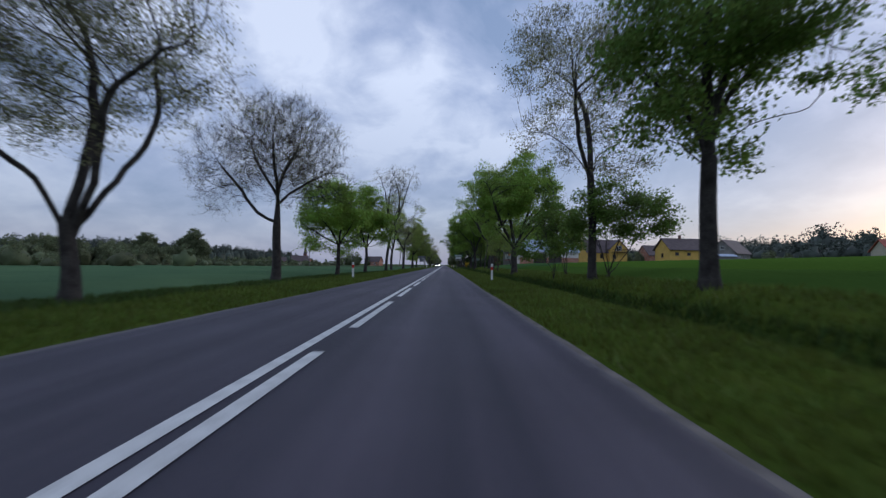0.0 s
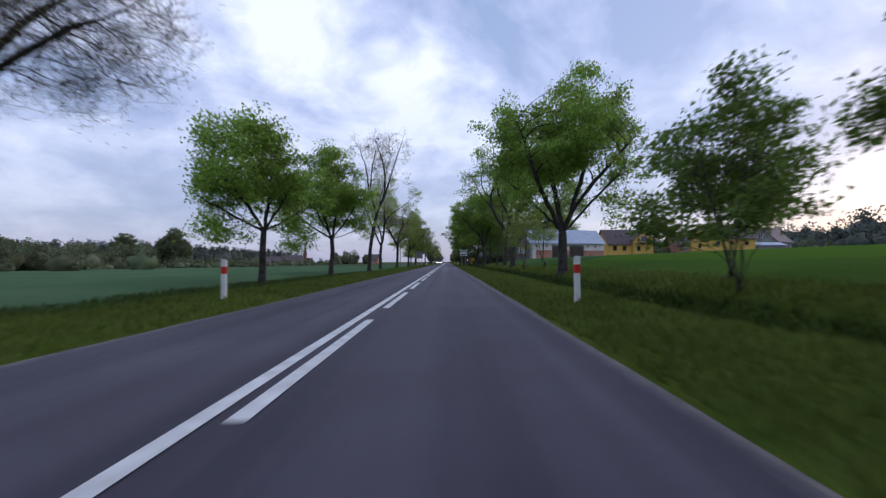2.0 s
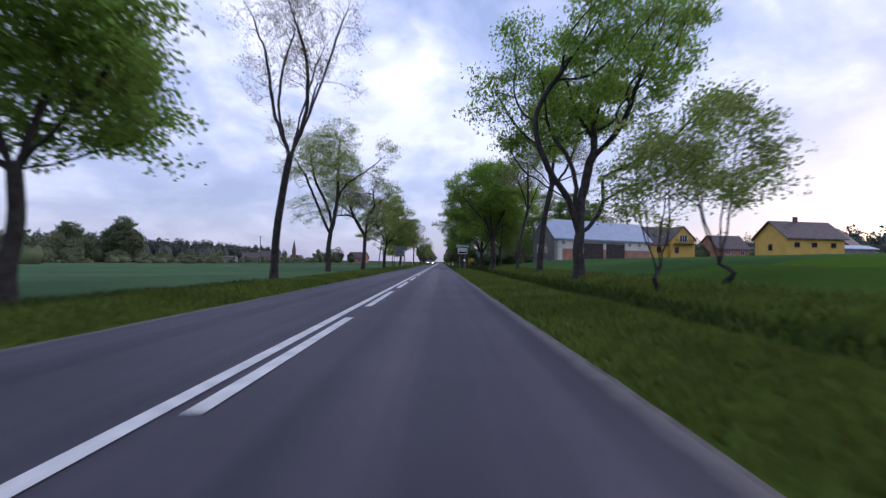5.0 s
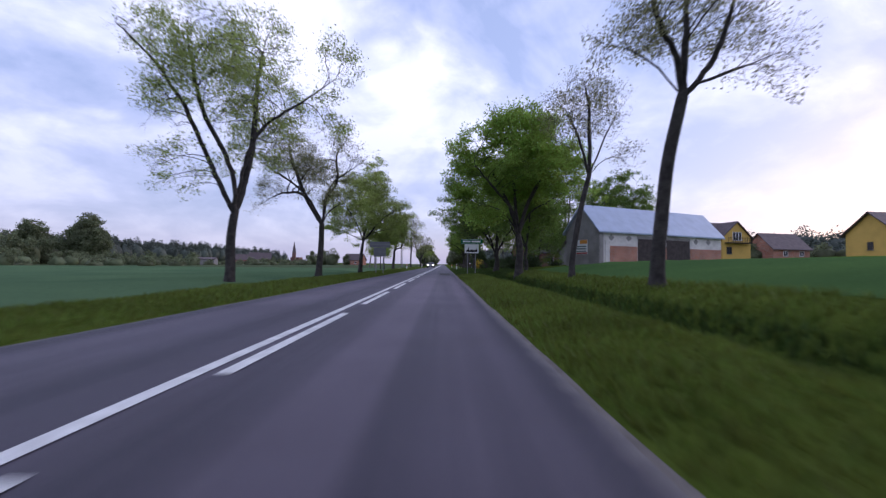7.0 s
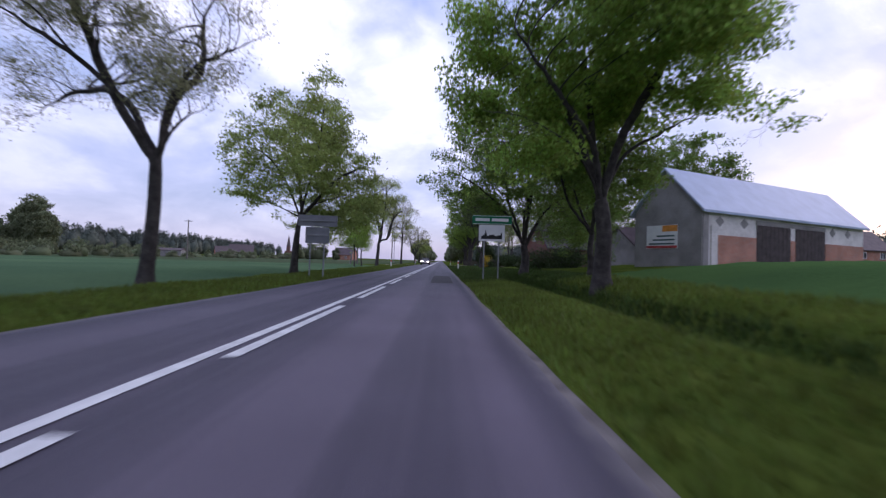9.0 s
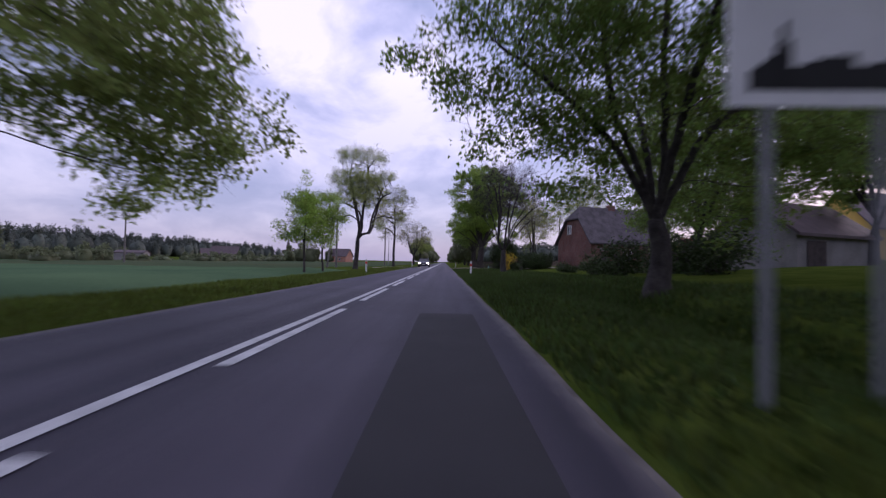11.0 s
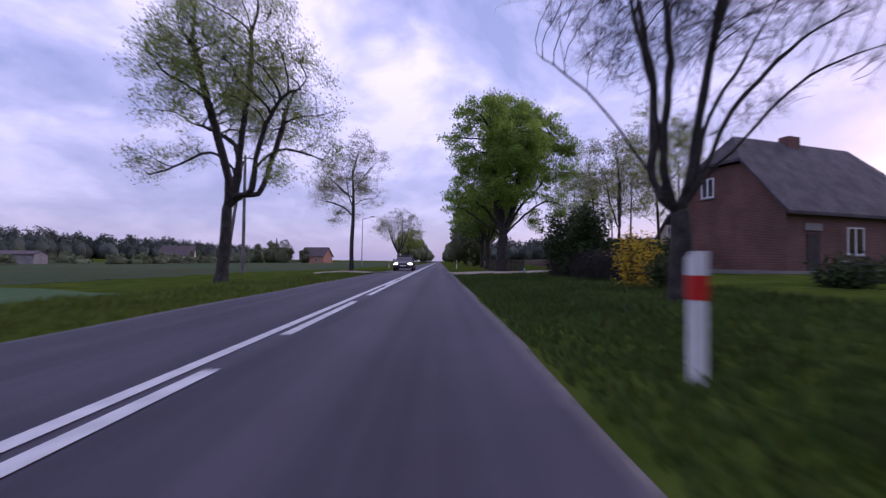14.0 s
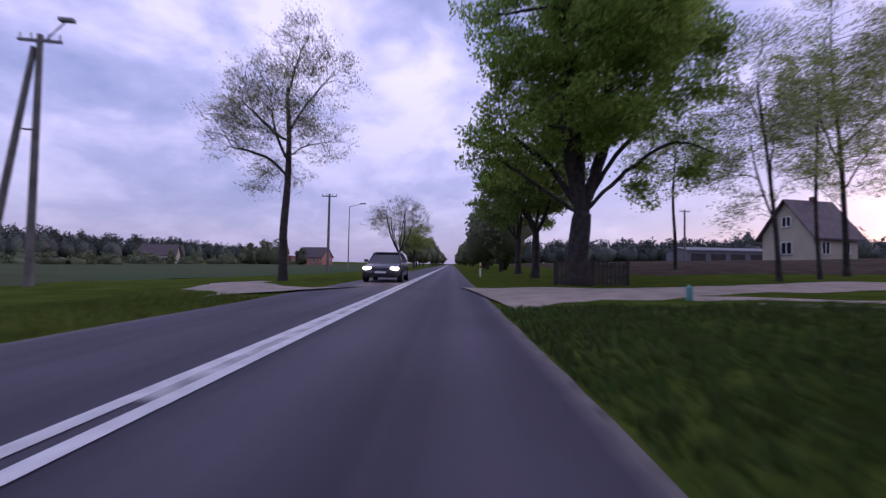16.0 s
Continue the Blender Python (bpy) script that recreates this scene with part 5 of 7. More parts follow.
tree(8.76, 82.2, 11.0, 2.6, 5.45, 0.155, 5.7, 2600, M_leaf_bud, "tree", "leaning slender bare tree beside the ditch", 36, lean=(1.19, 0), bend=0.05, under=0.95, shell=0.2, size=0.13, twigs=2.0, hair=2.2, targets=1200,
     lobes=[(-0.4,-0.5,8.4,0.9,0.8), (2.0,0.4,8.3,0.9,0.9), (2.5,-0.3,6.3,0.7,0.6), (0.8,0.8,10.1,1.6,0.9), (-1.2,-0.2,9.0,0.6,0.7), (0.6,-1.3,8.5,1.2,1.1), (0.6,1.3,8.5,1.2,1.1)],
     arms=[[(0.86,-0.0,5.38), (0.4,-0.1,7.1), (-0.4,-0.2,8.4), (-1.2,-0.3,9.5)],
           [(0.89,0.0,5.45), (1.5,0.1,6.9), (2.2,0.2,8.4), (3.0,0.3,9.6)],
           [(0.87,0.0,5.42), (0.9,0.0,7.4), (0.9,0.1,9.5), (0.6,0.2,10.7)],
           [(0.89,-0.0,5.44), (1.7,-0.1,6.3), (2.8,-0.2,6.3)],
           [(0.86,0.0,5.38), (0.2,0.1,6.7), (-1.3,0.3,7.6)]])
tree(7.7, 92.4, 11.8, 5.8, 2.93, 0.3, 3.7, 27000, M_leaf, "tree", "broad dense green maple beside the road", 37, lean=(-0.11, 0), bend=0.05, under=0.95, shell=0.2, size=0.25, targets=2100, gaps=-1.1, sag=0.2,
     lobes=[(-0.3,-1.7,10.3,3.2,1.5), (-3.3,0.7,9.1,2.0,1.7), (2.9,-1.0,8.9,1.9,1.4), (4.3,0.5,7.2,1.1,0.9), (5.2,-0.2,5.9,0.7,0.9), (-0.3,1.8,7.4,2.9,1.5), (2.2,-1.2,6.4,1.2,0.8), (-4.1,0.5,6.7,1.5,1.2), (-2.8,-0.9,4.6,1.5,0.9), (0.2,-2.9,7.9,2.6,1.7), (0.2,2.9,7.9,2.6,1.7)],
     arms=[[(-0.1,-0.0,2.8), (-0.6,-0.6,4.7), (-2.0,-1.4,6.2), (-3.6,-2.3,7.8)],
           [(-0.1,0.0,2.88), (-0.2,0.6,5.2), (-0.3,1.4,8.3), (-0.1,2.3,10.3)],
           [(-0.02,0.0,2.8), (0.8,0.3,4.7), (2.3,0.7,5.7), (4.2,1.2,6.8)],
           [(-0.08,-0.0,2.93), (0.5,-0.3,5.5), (1.8,-0.7,7.5), (3.1,-1.2,9.3)],
           [(-0.1,0.0,2.83), (-0.7,0.5,5.2), (-1.8,1.2,7.8), (-2.9,2.1,10.1)],
           [(-0.1,-0.0,2.8), (-1.2,-0.8,4.5), (-3.3,-2.1,5.2)]])
tree(7.65, 107.4, 14.2, 6.3, 1.9, 0.29, 2.0, 25000, M_leaf_dark, "tree", "large dense maple with dark green leaves", 38, size=0.22, targets=2000, gaps=-1.3, shell=0.3, sag=0.45, under=0.95,
     lobes=[(0, 0, 8.4, 5.2, 5.0), (-4.6, 0, 6.0, 2.2, 2.2), (-3.0, -1.5, 8.0, 2.6, 2.6), (4.4, 0.5, 6.2, 2.6, 3.0), (0.5, 3.4, 6.0, 3.0, 3.2), (0.2, -3.2, 7.6, 2.8, 3.0), (3.0, 2.6, 4.0, 2.6, 2.2), (-3.0, 1.0, 4.3, 1.8, 1.4), (-1.4, 1.6, 3.5, 1.6, 1.1), (4.0, -1.2, 5.0, 2.6, 2.4), (1.0, -2.8, 5.0, 2.5, 2.2), (2.4, 0.4, 3.4, 2.0, 1.4)],
     arms=[[(0, 0, 1.8), (-0.6, 0, 3.6), (-1.1, 0.1, 5.4), (-1.5, 0.2, 9.0)], [(0, 0, 1.9), (0.25, 0, 4.0), (0.3, 0.2, 7.0), (0.6, 0.4, 10.5)], [(0, 0, 1.9), (-1.4, 0, 4.4), (-3.0, 0, 5.8), (-4.8, 0, 6.6)], [(0, 0, 1.9), (1.4, 0.3, 4.2), (3.8, 0.5, 6.0)], [(0, 0, 1.9), (0.3, 1.2, 4.2), (0.5, 3.2, 6.2)], [(0, 0, 1.9), (0.1, -1.2, 4.6), (0.2, -3.0, 7.6)]])
tree(20.5, 128.5, 16.5, 7.0, 3.2, 0.4, 1.2, 15000, M_leaf_dark, "tree", "large spreading leafy tree beside the cottage garden", 39, size=0.27, limbs=6, gaps=-0.6, targets=2000, under=1.0, shell=0.15, sag=0.3,
     lobes=[(0, 0, 10.5, 5.2, 5.2), (-4.2, 0, 7.5, 2.8, 3.0), (-3.8, -2.0, 4.2, 2.6, 2.4), (0, -3.4, 4.4, 3.4, 2.6), (-1.0, 2.6, 5.6, 3.2, 3.2), (3.0, 0, 6.0, 3.6, 3.2), (-2.4, -1.0, 12.6, 2.4, 2.2)])
tree(7.2, 134.2, 9.4, 3.8, 1.87, 0.24, 3.6, 0, M_leaf_bud, "tree", "bare many-stemmed tree beside the brick cottage", 40, lean=(-0.07, 0), bend=0.05, under=0.95, shell=0.2, twigs=3.6, targets=2800, hair=2.6, wig=0.02, inertia=1.0, up=0.2, taper=1.3,
     lobes=[(0.1,-1.2,6.6,2.8,2.0), (-1.7,0.6,6.8,1.5,1.4), (2.5,-0.6,6.4,1.5,1.2), (0.3,1.2,8.4,2.4,1.0), (-1.0,-0.8,8.4,1.2,0.7), (1.4,0.9,4.2,1.2,0.6), (3.4,-0.3,5.1,0.8,0.4), (0.5,-1.9,6.6,1.7,1.2), (0.5,1.9,6.6,1.7,1.2)],
     arms=[[(-0.05,-0.0,1.87), (-0.5,-0.3,2.6), (-0.9,-0.6,4.0), (-1.6,-1.1,6.0), (-2.2,-1.5,7.8)],
           [(-0.04,0.0,1.87), (-0.5,0.3,2.6), (-0.3,0.6,4.3), (-0.3,1.1,6.1), (-0.4,1.5,8.3)],
           [(-0.04,0.0,1.87), (0.3,0.1,2.6), (0.7,0.3,4.0), (1.8,0.5,5.6), (2.9,0.8,7.2)],
           [(-0.02,-0.0,1.87), (0.4,-0.1,2.6), (1.3,-0.3,3.6), (2.3,-0.5,4.6), (3.9,-0.8,5.3)],
           [(-0.05,0.0,1.87), (-0.5,0.2,2.6), (-1.2,0.6,4.0), (-2.0,0.9,5.1), (-2.8,1.4,5.9)],
           [(-0.04,-0.0,1.87), (-0.5,-0.2,2.6), (-0.6,-0.6,4.7), (-1.0,-0.9,6.5), (-1.3,-1.4,8.7)],
           [(-0.02,0.0,1.87), (0.3,0.1,2.6), (0.5,0.1,4.3), (1.0,0.2,6.3), (1.4,0.3,8.5)],
           [(-0.02,-0.0,1.87), (0.3,-0.1,2.6), (1.1,-0.1,4.2), (2.4,-0.2,5.6), (3.6,-0.3,6.3)],
           [(-0.04,-0.0,1.87), (0.0,-0.3,2.7), (0.2,-0.6,4.7), (0.3,-1.1,6.9), (0.4,-1.5,8.8)]])
tree(26.5, 121.0, 14.0, 6.0, 3.0, 0.3, 1.4, 12000, M_leaf_dark, "tree", "large dense leafy tree behind the garden", 46, size=0.34, limbs=5, gaps=-1.5, targets=700)
tree(7.6, 164.4, 15.7, 6.1, 3.03, 0.5, 3.5, 36000, M_leaf, "tree", "very large forked maple full of fresh leaves", 41, lean=(0.15, 0), bend=0.05, under=0.95, shell=0.2, size=0.26, targets=2400, gaps=-0.9, sag=0.3, taper=0.95,
     lobes=[(-1.3,-1.4,13.3,3.0,1.5), (2.9,1.2,13.2,2.7,1.5), (-3.6,-0.6,11.1,1.5,1.6), (4.8,0.6,11.3,1.5,1.5), (0.5,-2.0,10.4,3.2,1.8), (-3.2,0.8,7.7,1.6,1.2), (-0.4,-1.7,6.9,2.9,1.5), (-4.1,0.5,5.4,1.3,0.8), (5.5,-0.4,8.6,1.1,1.0), (3.1,1.2,4.1,0.7,0.6), (5.2,-0.5,5.4,1.3,0.8), (-2.0,1.2,5.2,1.6,0.8), (3.8,-0.9,7.5,1.3,1.0), (0.7,1.9,14.4,3.2,1.3), (-2.3,-1.1,9.1,2.1,1.5), (2.7,1.3,9.1,2.1,1.5), (5.8,-0.3,10.7,0.8,1.2), (0.5,-3.0,9.9,2.7,3.1), (0.5,3.0,9.9,2.7,3.1)],
     arms=[[(-0.05,-0.0,2.96), (-0.6,-0.6,5.8), (-0.9,-1.4,8.9), (-1.6,-2.4,12.3)],
           [(0.11,0.0,3.03), (1.2,0.6,6.1), (1.7,1.4,8.9), (2.0,2.4,12.6)],
           [(0.14,0.0,3.03), (1.5,0.3,5.5), (3.0,0.7,7.0), (4.7,1.2,9.5)],
           [(0.14,-0.0,2.96), (1.8,-0.3,4.8), (3.7,-0.7,6.1), (5.8,-1.2,5.5)],
           [(-0.05,0.0,2.96), (-1.0,0.5,5.1), (-2.6,1.3,6.7), (-3.9,2.2,8.0)],
           [(0.02,-0.0,3.03), (-0.1,-0.5,6.4), (0.5,-1.3,9.8), (0.6,-2.2,12.9)],
           [(-0.05,0.0,2.96), (-1.9,0.2,4.5), (-3.8,0.5,5.5)],
           [(0.08,-0.0,3.03), (1.5,-0.1,7.0), (3.6,-0.3,10.5), (4.2,-0.5,12.3)]])
tree(7.2, 172.5, 9.5, 4.2, 3.0, 0.25, 2.6, 6500, M_leaf_dark, "tree", GREEN, 42, size=0.3, targets=700)
ALDER = "slim tree with sparse spring leaves by the track"
tree(16.1, 164.2, 10.9, 2.7, 8.57, 0.11, 2.4, 5500, M_leaf_young, "tree", ALDER, 43, lean=(-1.2, 0), bend=0.05, under=0.95, shell=0.2, size=0.13, targets=900, twigs=1.4, hair=1.6, gaps=-0.8,
     lobes=[(-1.2,-0.8,10.0,1.1,0.9), (-2.1,0.5,7.7,1.1,1.0), (0.3,-0.5,7.7,1.1,1.1), (-2.0,0.5,4.9,1.2,1.0), (0.4,-0.5,4.9,1.2,1.0), (-0.9,0.8,2.9,1.3,0.5), (-0.8,-1.3,6.9,1.2,2.1), (-0.8,1.3,6.9,1.2,2.1)],
     arms=[[(-0.26,-0.0,2.54), (-1.2,-0.4,4.7), (-2.2,-1.1,6.9)],
           [(-0.44,0.0,4.39), (0.1,0.4,6.9), (0.9,1.1,8.7)],
           [(-0.72,0.0,6.56), (-1.6,0.2,8.7), (-2.1,0.5,10.6)],
           [(-0.9,-0.0,8.57), (-0.9,-0.2,9.7), (-0.7,-0.5,11.0)],
           [(-0.33,0.0,3.16), (0.5,0.4,4.4), (1.2,1.0,5.3)]])
tree(24.8, 171.0, 16.9, 5.1, 12.36, 0.16, 4.6, 9500, M_leaf_young, "tree", "tall tree with sparse spring leaves by the track", 44, lean=(-1.04, 0), bend=0.05, under=0.95, shell=0.2, size=0.15, targets=1400, twigs=1.4, hair=1.6, gaps=-0.8,
     lobes=[(-1.6,-1.1,15.8,1.7,1.1), (-3.2,0.5,12.9,1.4,1.5), (0.8,-1.5,13.6,1.7,1.5), (3.6,0.6,12.9,1.6,1.7), (-1.5,-1.1,9.7,2.3,1.5), (3.2,0.7,8.9,1.7,1.5), (-2.7,-0.7,5.7,1.6,1.1), (1.3,1.3,5.7,1.9,1.1), (0.3,-2.5,11.4,2.3,3.0), (0.3,2.5,11.4,2.3,3.0)],
     arms=[[(-0.4,-0.0,5.85), (-2.3,-0.8,9.8), (-3.6,-2.0,13.0)],
           [(-0.61,0.0,9.01), (1.2,0.8,11.8), (2.3,2.0,14.5)],
           [(-0.35,0.0,5.06), (1.7,0.4,7.4), (3.6,1.0,9.8)],
           [(-0.78,-0.0,12.36), (-1.1,-0.4,14.9), (-1.6,-1.0,16.9)],
           [(-0.34,0.0,3.87), (-1.9,0.7,5.8), (-3.5,1.8,6.6)],
           [(-0.51,-0.0,7.43), (1.6,-0.7,9.8), (3.8,-1.8,13.0)]])
tree(25.5, 168.5, 14.0, 3.2, 9.5, 0.11, 3.0, 6500, M_leaf_young, "tree", ALDER, 45, size=0.14, arms=[], targets=700, gaps=-1.0, bend=0.06)


DENSE = "dense dark leafy tree in the shaded garden"
tree(14.6, 117.3, 10.0, 3.6, 2.4, 0.2, 0.4, 6500, M_leaf_dark, "tree", DENSE, 92, size=0.22, targets=800, under=1.0, shell=0.0, gaps=-0.4, lobes=[(0, 0, 5.4, 3.1, 4.6), (0.2, 0, 2.8, 3.3, 2.5)])
# unseen copies of the avenue trees behind the start, added to shade the road
for src, x, y, turn in ((avenue_l, -7.4, -3.5, 70), (avenue_r, 8.2, -6.0, 130), (avenue_r, -7.6, -15.0, 20), (avenue_r, 8.0, -18.0, 250), (avenue_r, -7.5, -28.0, 200), (avenue_r, 8.3, -31.0, 75)):
    copy_thing(src, pose(x, y, float(ground_z(x, y)), 0, 0, turn))


# ---- buildings ----
def gable_house(name, m, l, w, eave, ridge, wall_mat, roof_mat, label, over=0.35, hip=0.0, thick=0.16):
    """A house whose long wall runs along its own x from 0 to l on the y = 0 side, and whose near gable is at x = 0."""
    root = empty(name, m, label, "house")
    hw = w / 2
    bm = bmesh.new()
    def V(*p):
        return bm.verts.new(p)
    zt = ridge - hip * (ridge - eave)
    cut = hw * (1 - hip)
    lo = [V(0, 0, -0.4), V(l, 0, -0.4), V(l, w, -0.4), V(0, w, -0.4)]
    up = [V(0, 0, eave), V(l, 0, eave), V(l, w, eave), V(0, w, eave)]
    bm.faces.new((lo[0], lo[1], up[1], up[0])); bm.faces.new((lo[2], lo[3], up[3], up[2]))
    if hip:
        g0 = [V(0, cut, zt), V(0, w - cut, zt)]; g1 = [V(l, cut, zt), V(l, w - cut, zt)]
        bm.faces.new((lo[3], lo[0], up[0], g0[0], g0[1], up[3])); bm.faces.new((lo[1], lo[2], up[2], g1[1], g1[0], up[1]))
    else:
        a, b = V(0, hw, ridge), V(l, hw, ridge)
        bm.faces.new((lo[3], lo[0], up[0], a, up[3])); bm.faces.new((lo[1], lo[2], up[2], b, up[1]))
    part("wall", bm, wall_mat, root)
    # roof: two slopes with thickness and overhang, and half hips
    s = (ridge - eave) / hw
    ez = eave - over * s
    run = hip * hw * 0.9
    bm = bmesh.new()
    def slab(pts):
        t = [bm.verts.new((p[0], p[1], p[2] + 0.05 + thick)) for p in pts]; u = [bm.verts.new((p[0], p[1], p[2] + 0.05)) for p in pts]
        bm.faces.new(t); bm.faces.new(u[::-1])
        for i in range(len(pts)):
            j = (i + 1) % len(pts); bm.faces.new((u[i], u[j], t[j], t[i]))
    A, B = (-over + run, hw, ridge), (l + over - run, hw, ridge)
    if hip:
        zc = ridge - hip * (ridge - eave); yc = hw * (1 - hip)
        slab([(-over, -over, ez), (l + over, -over, ez), (l + over, yc, zc), B, A, (-over, yc, zc)])
        slab([(l + over, w + over, ez), (-over, w + over, ez), (-over, w - yc, zc), A, B, (l + over, w - yc, zc)])
        slab([(-over, w - yc, zc), (-over, yc, zc), A]); slab([(l + over, yc, zc), (l + over, w - yc, zc), B])
    else:
        slab([(-over, -over, ez), (l + over, -over, ez), B, A]); slab([(l + over, w + over, ez), (-over, w + over, ez), A, B])
    part("roof", bm, roof_mat, root)
    return root


def window(root, x, z, w, h, side="long", depth=0.06, bars=1, sill=True, y=0.0, frame_mat=None):
    """A window in the long wall (y = 0) or in the near gable (x = 0): frame, panes, sill."""
    def P(name, a0, a1, d0, d1, z0, z1, material, parent):
        if side == "long":
            return box(name, a0, a1, y + d0, y + d1, z0, z1, material, parent)
        return box(name, d0, d1, a0, a1, z0, z1, material, parent)
    bm = bmesh.new(); f = 0.07
    def add(a0, a1, d0, d1, z0, z1):
        if side == "long":
            box_bm(a0, a1, y + d0, y + d1, z0, z1, bm)
        else:
            box_bm(d0, d1, a0, a1, z0, z1, bm)
    add(x - w / 2, x - w / 2 + f, -depth, 0.03, z, z + h); add(x + w / 2 - f, x + w / 2, -depth, 0.03, z, z + h)
    add(x - w / 2 + f, x + w / 2 - f, -depth, 0.03, z, z + f); add(x - w / 2 + f, x + w / 2 - f, -depth, 0.03, z + h - f, z + h)
    for b in range(bars):
        c = x - w / 2 + w * (b + 1) / (bars + 1); add(c - 0.04, c + 0.04, -depth * 0.9, 0.03, z + f, z + h - f)
    win = part("window", bm, frame_mat or M_frame, root)
    for b in range(bars + 1):
        P("pane", x - w / 2 + w * b / (bars + 1) + 0.05, x - w / 2 + w * (b + 1) / (bars + 1) - 0.05, -0.02, 0.0, z + f * 0.5, z + h - f * 0.5, M_glass, win)
    if sill:
        P("sill", x - w / 2 - 0.06, x + w / 2 + 0.06, -0.12, 0.0, z - 0.06, z - 0.002, M_concrete, win)
    return win


# grey barn with a zinc roof and two dark doors
TH = 25
barn = gable_house("barn", pose(17.5, 103.3, 1.3, 0, 0, TH), 18.8, 4.9, 3.3, 5.9, M_whitewash, M_zinc, "whitewashed barn with orange brick base and zinc roof", over=0.3)
box("gable_wall", -0.03, -0.003, 0.02, 4.88, -0.4, 3.25, M_concrete, barn, "grey cement rendered gable")
bm = bmesh.new()
vs = [bm.verts.new(p) for p in ((-0.03, 0.02, 3.25), (-0.03, 4.88, 3.25), (-0.03, 2.45, 5.86), (-0.003, 0.02, 3.25), (-0.003, 4.88, 3.25), (-0.003, 2.45, 5.86))]
for f in ((0, 1, 2), (5, 4, 3), (0, 3, 4, 1), (1, 4, 5, 2), (2, 5, 3, 0)):
    bm.faces.new([vs[i] for i in f])
part("gable_top", bm, M_concrete, barn)
for a, b in ((1.4, 5.2), (13.4, 18.75)):
    box("brick_panel", a, b, -0.05, -0.004, -0.4, 1.75, M_brick_b, barn, "orange brick lower wall")
for a, b in ((5.3, 9.0), (9.65, 13.3)):
    d = box("barn_door", a, b, -0.06, -0.004, -0.3, 2.6, M_darkdoor, barn, "dark closed plank door")
    for k in range(1, 8):
        xk = a + (b - a) * k / 8
        box("plank", xk - 0.02 + 0.03, xk + (b - a) / 8 - 0.03, -0.075, -0.061, -0.3, 2.58, M_darkdoor, d)
for cx in (1.6, 4.0, 14.4, 16.5):
    bm = bmesh.new()
    q = [bm.verts.new(p) for p in ((cx - 0.42, -0.012, 2.6), (cx, -0.012, 2.25), (cx + 0.42, -0.012, 2.6), (cx, -0.012, 2.95), (cx - 0.42, -0.003, 2.6), (cx, -0.003, 2.25), (cx + 0.42, -0.003, 2.6), (cx, -0.003, 2.95))]
    for f in ((0, 1, 2, 3), (7, 6, 5, 4), (0, 4, 5, 1), (1, 5, 6, 2), (2, 6, 7, 3), (3, 7, 4, 0)):
        bm.faces.new([q[i] for i in f])
    part("diamond", bm, M_concrete, barn, "grey plaster diamond")
box("brick_pier", 9.05, 9.6, -0.05, -0.004, -0.4, 1.75, M_brick_b, barn, "orange brick lower wall")
box("white_pier", 0.75, 1.35, -0.07, -0.004, -0.4, 2.3, M_whitewash, barn)
box("door_lintel", 5.2, 13.4, -0.045, -0.004, 2.62, 2.9, M_concrete, barn)
box("pillar", 0.0, 0.5, -0.06, -0.004, -0.4, 3.0, M_concrete, barn)
box("banner", -0.06, -0.033, 1.6, 3.9, 0.9, 2.4, M_signwhite, barn, "white and orange printed banner")
box("banner_strip", -0.07, -0.061, 1.6, 2.7, 1.98, 2.38, mat("orange_print", (0.7, 0.28, 0.05), 0.6), barn)
for k in range(3):
    box("text_bar", -0.07, -0.061, 1.8, 3.7 - 0.3 * k, 1.15 + 0.25 * k, 1.25 + 0.25 * k, mat("dark_print", (0.05, 0.10, 0.10), 0.6), barn)
box("banner_foot", -0.07, -0.061, 1.62, 3.88, 0.92, 1.08, mat("red_print", (0.4, 0.06, 0.06), 0.6), barn)

# red brick cottage with half-hipped slate roof
cottage = gable_house("brick_cottage", pose(18.4, 145.8, 0.3, 0, 0, 18), 11.0, 6.6, 3.4, 7.45, M_brick, M_eternit, "old red brick cottage with weathered half-hipped roof", over=0.35, hip=0.38)
box("door", 1.35, 2.25, -0.05, -0.004, 0.0, 2.15, M_darkdoor, cottage, "dark wooden front door")
box("door_lintel", 1.2, 2.4, -0.07, -0.004, 2.3, 2.65, M_concrete, cottage, "pale plastered lintel panel")
window(cottage, 4.9, 1.15, 1.25, 1.4); window(cottage, 8.7, 1.15, 1.25, 1.4)
window(cottage, 4.2, 4.3, 0.8, 1.1, side="gable")
box("chimney", 4.7, 5.6, 3.0, 3.6, 6.6, 8.0, M_brick, cottage, "squat brick chimney")
box("plinth", -0.06, 11.06, -0.06, 6.66, -0.4, 0.35, M_concrete, cottage)

h = gable_house("shed", pose(20.3, 118.8, 0.5, 0, 0, 22), 7.0, 4.6, 2.4, 4.2, M_concrete, M_roof_dk, "old grey shed with a dark roof behind the barn", over=0.3)
box("door", 0.8, 2.4, -0.05, -0.004, -0.2, 2.0, M_darkdoor, h)

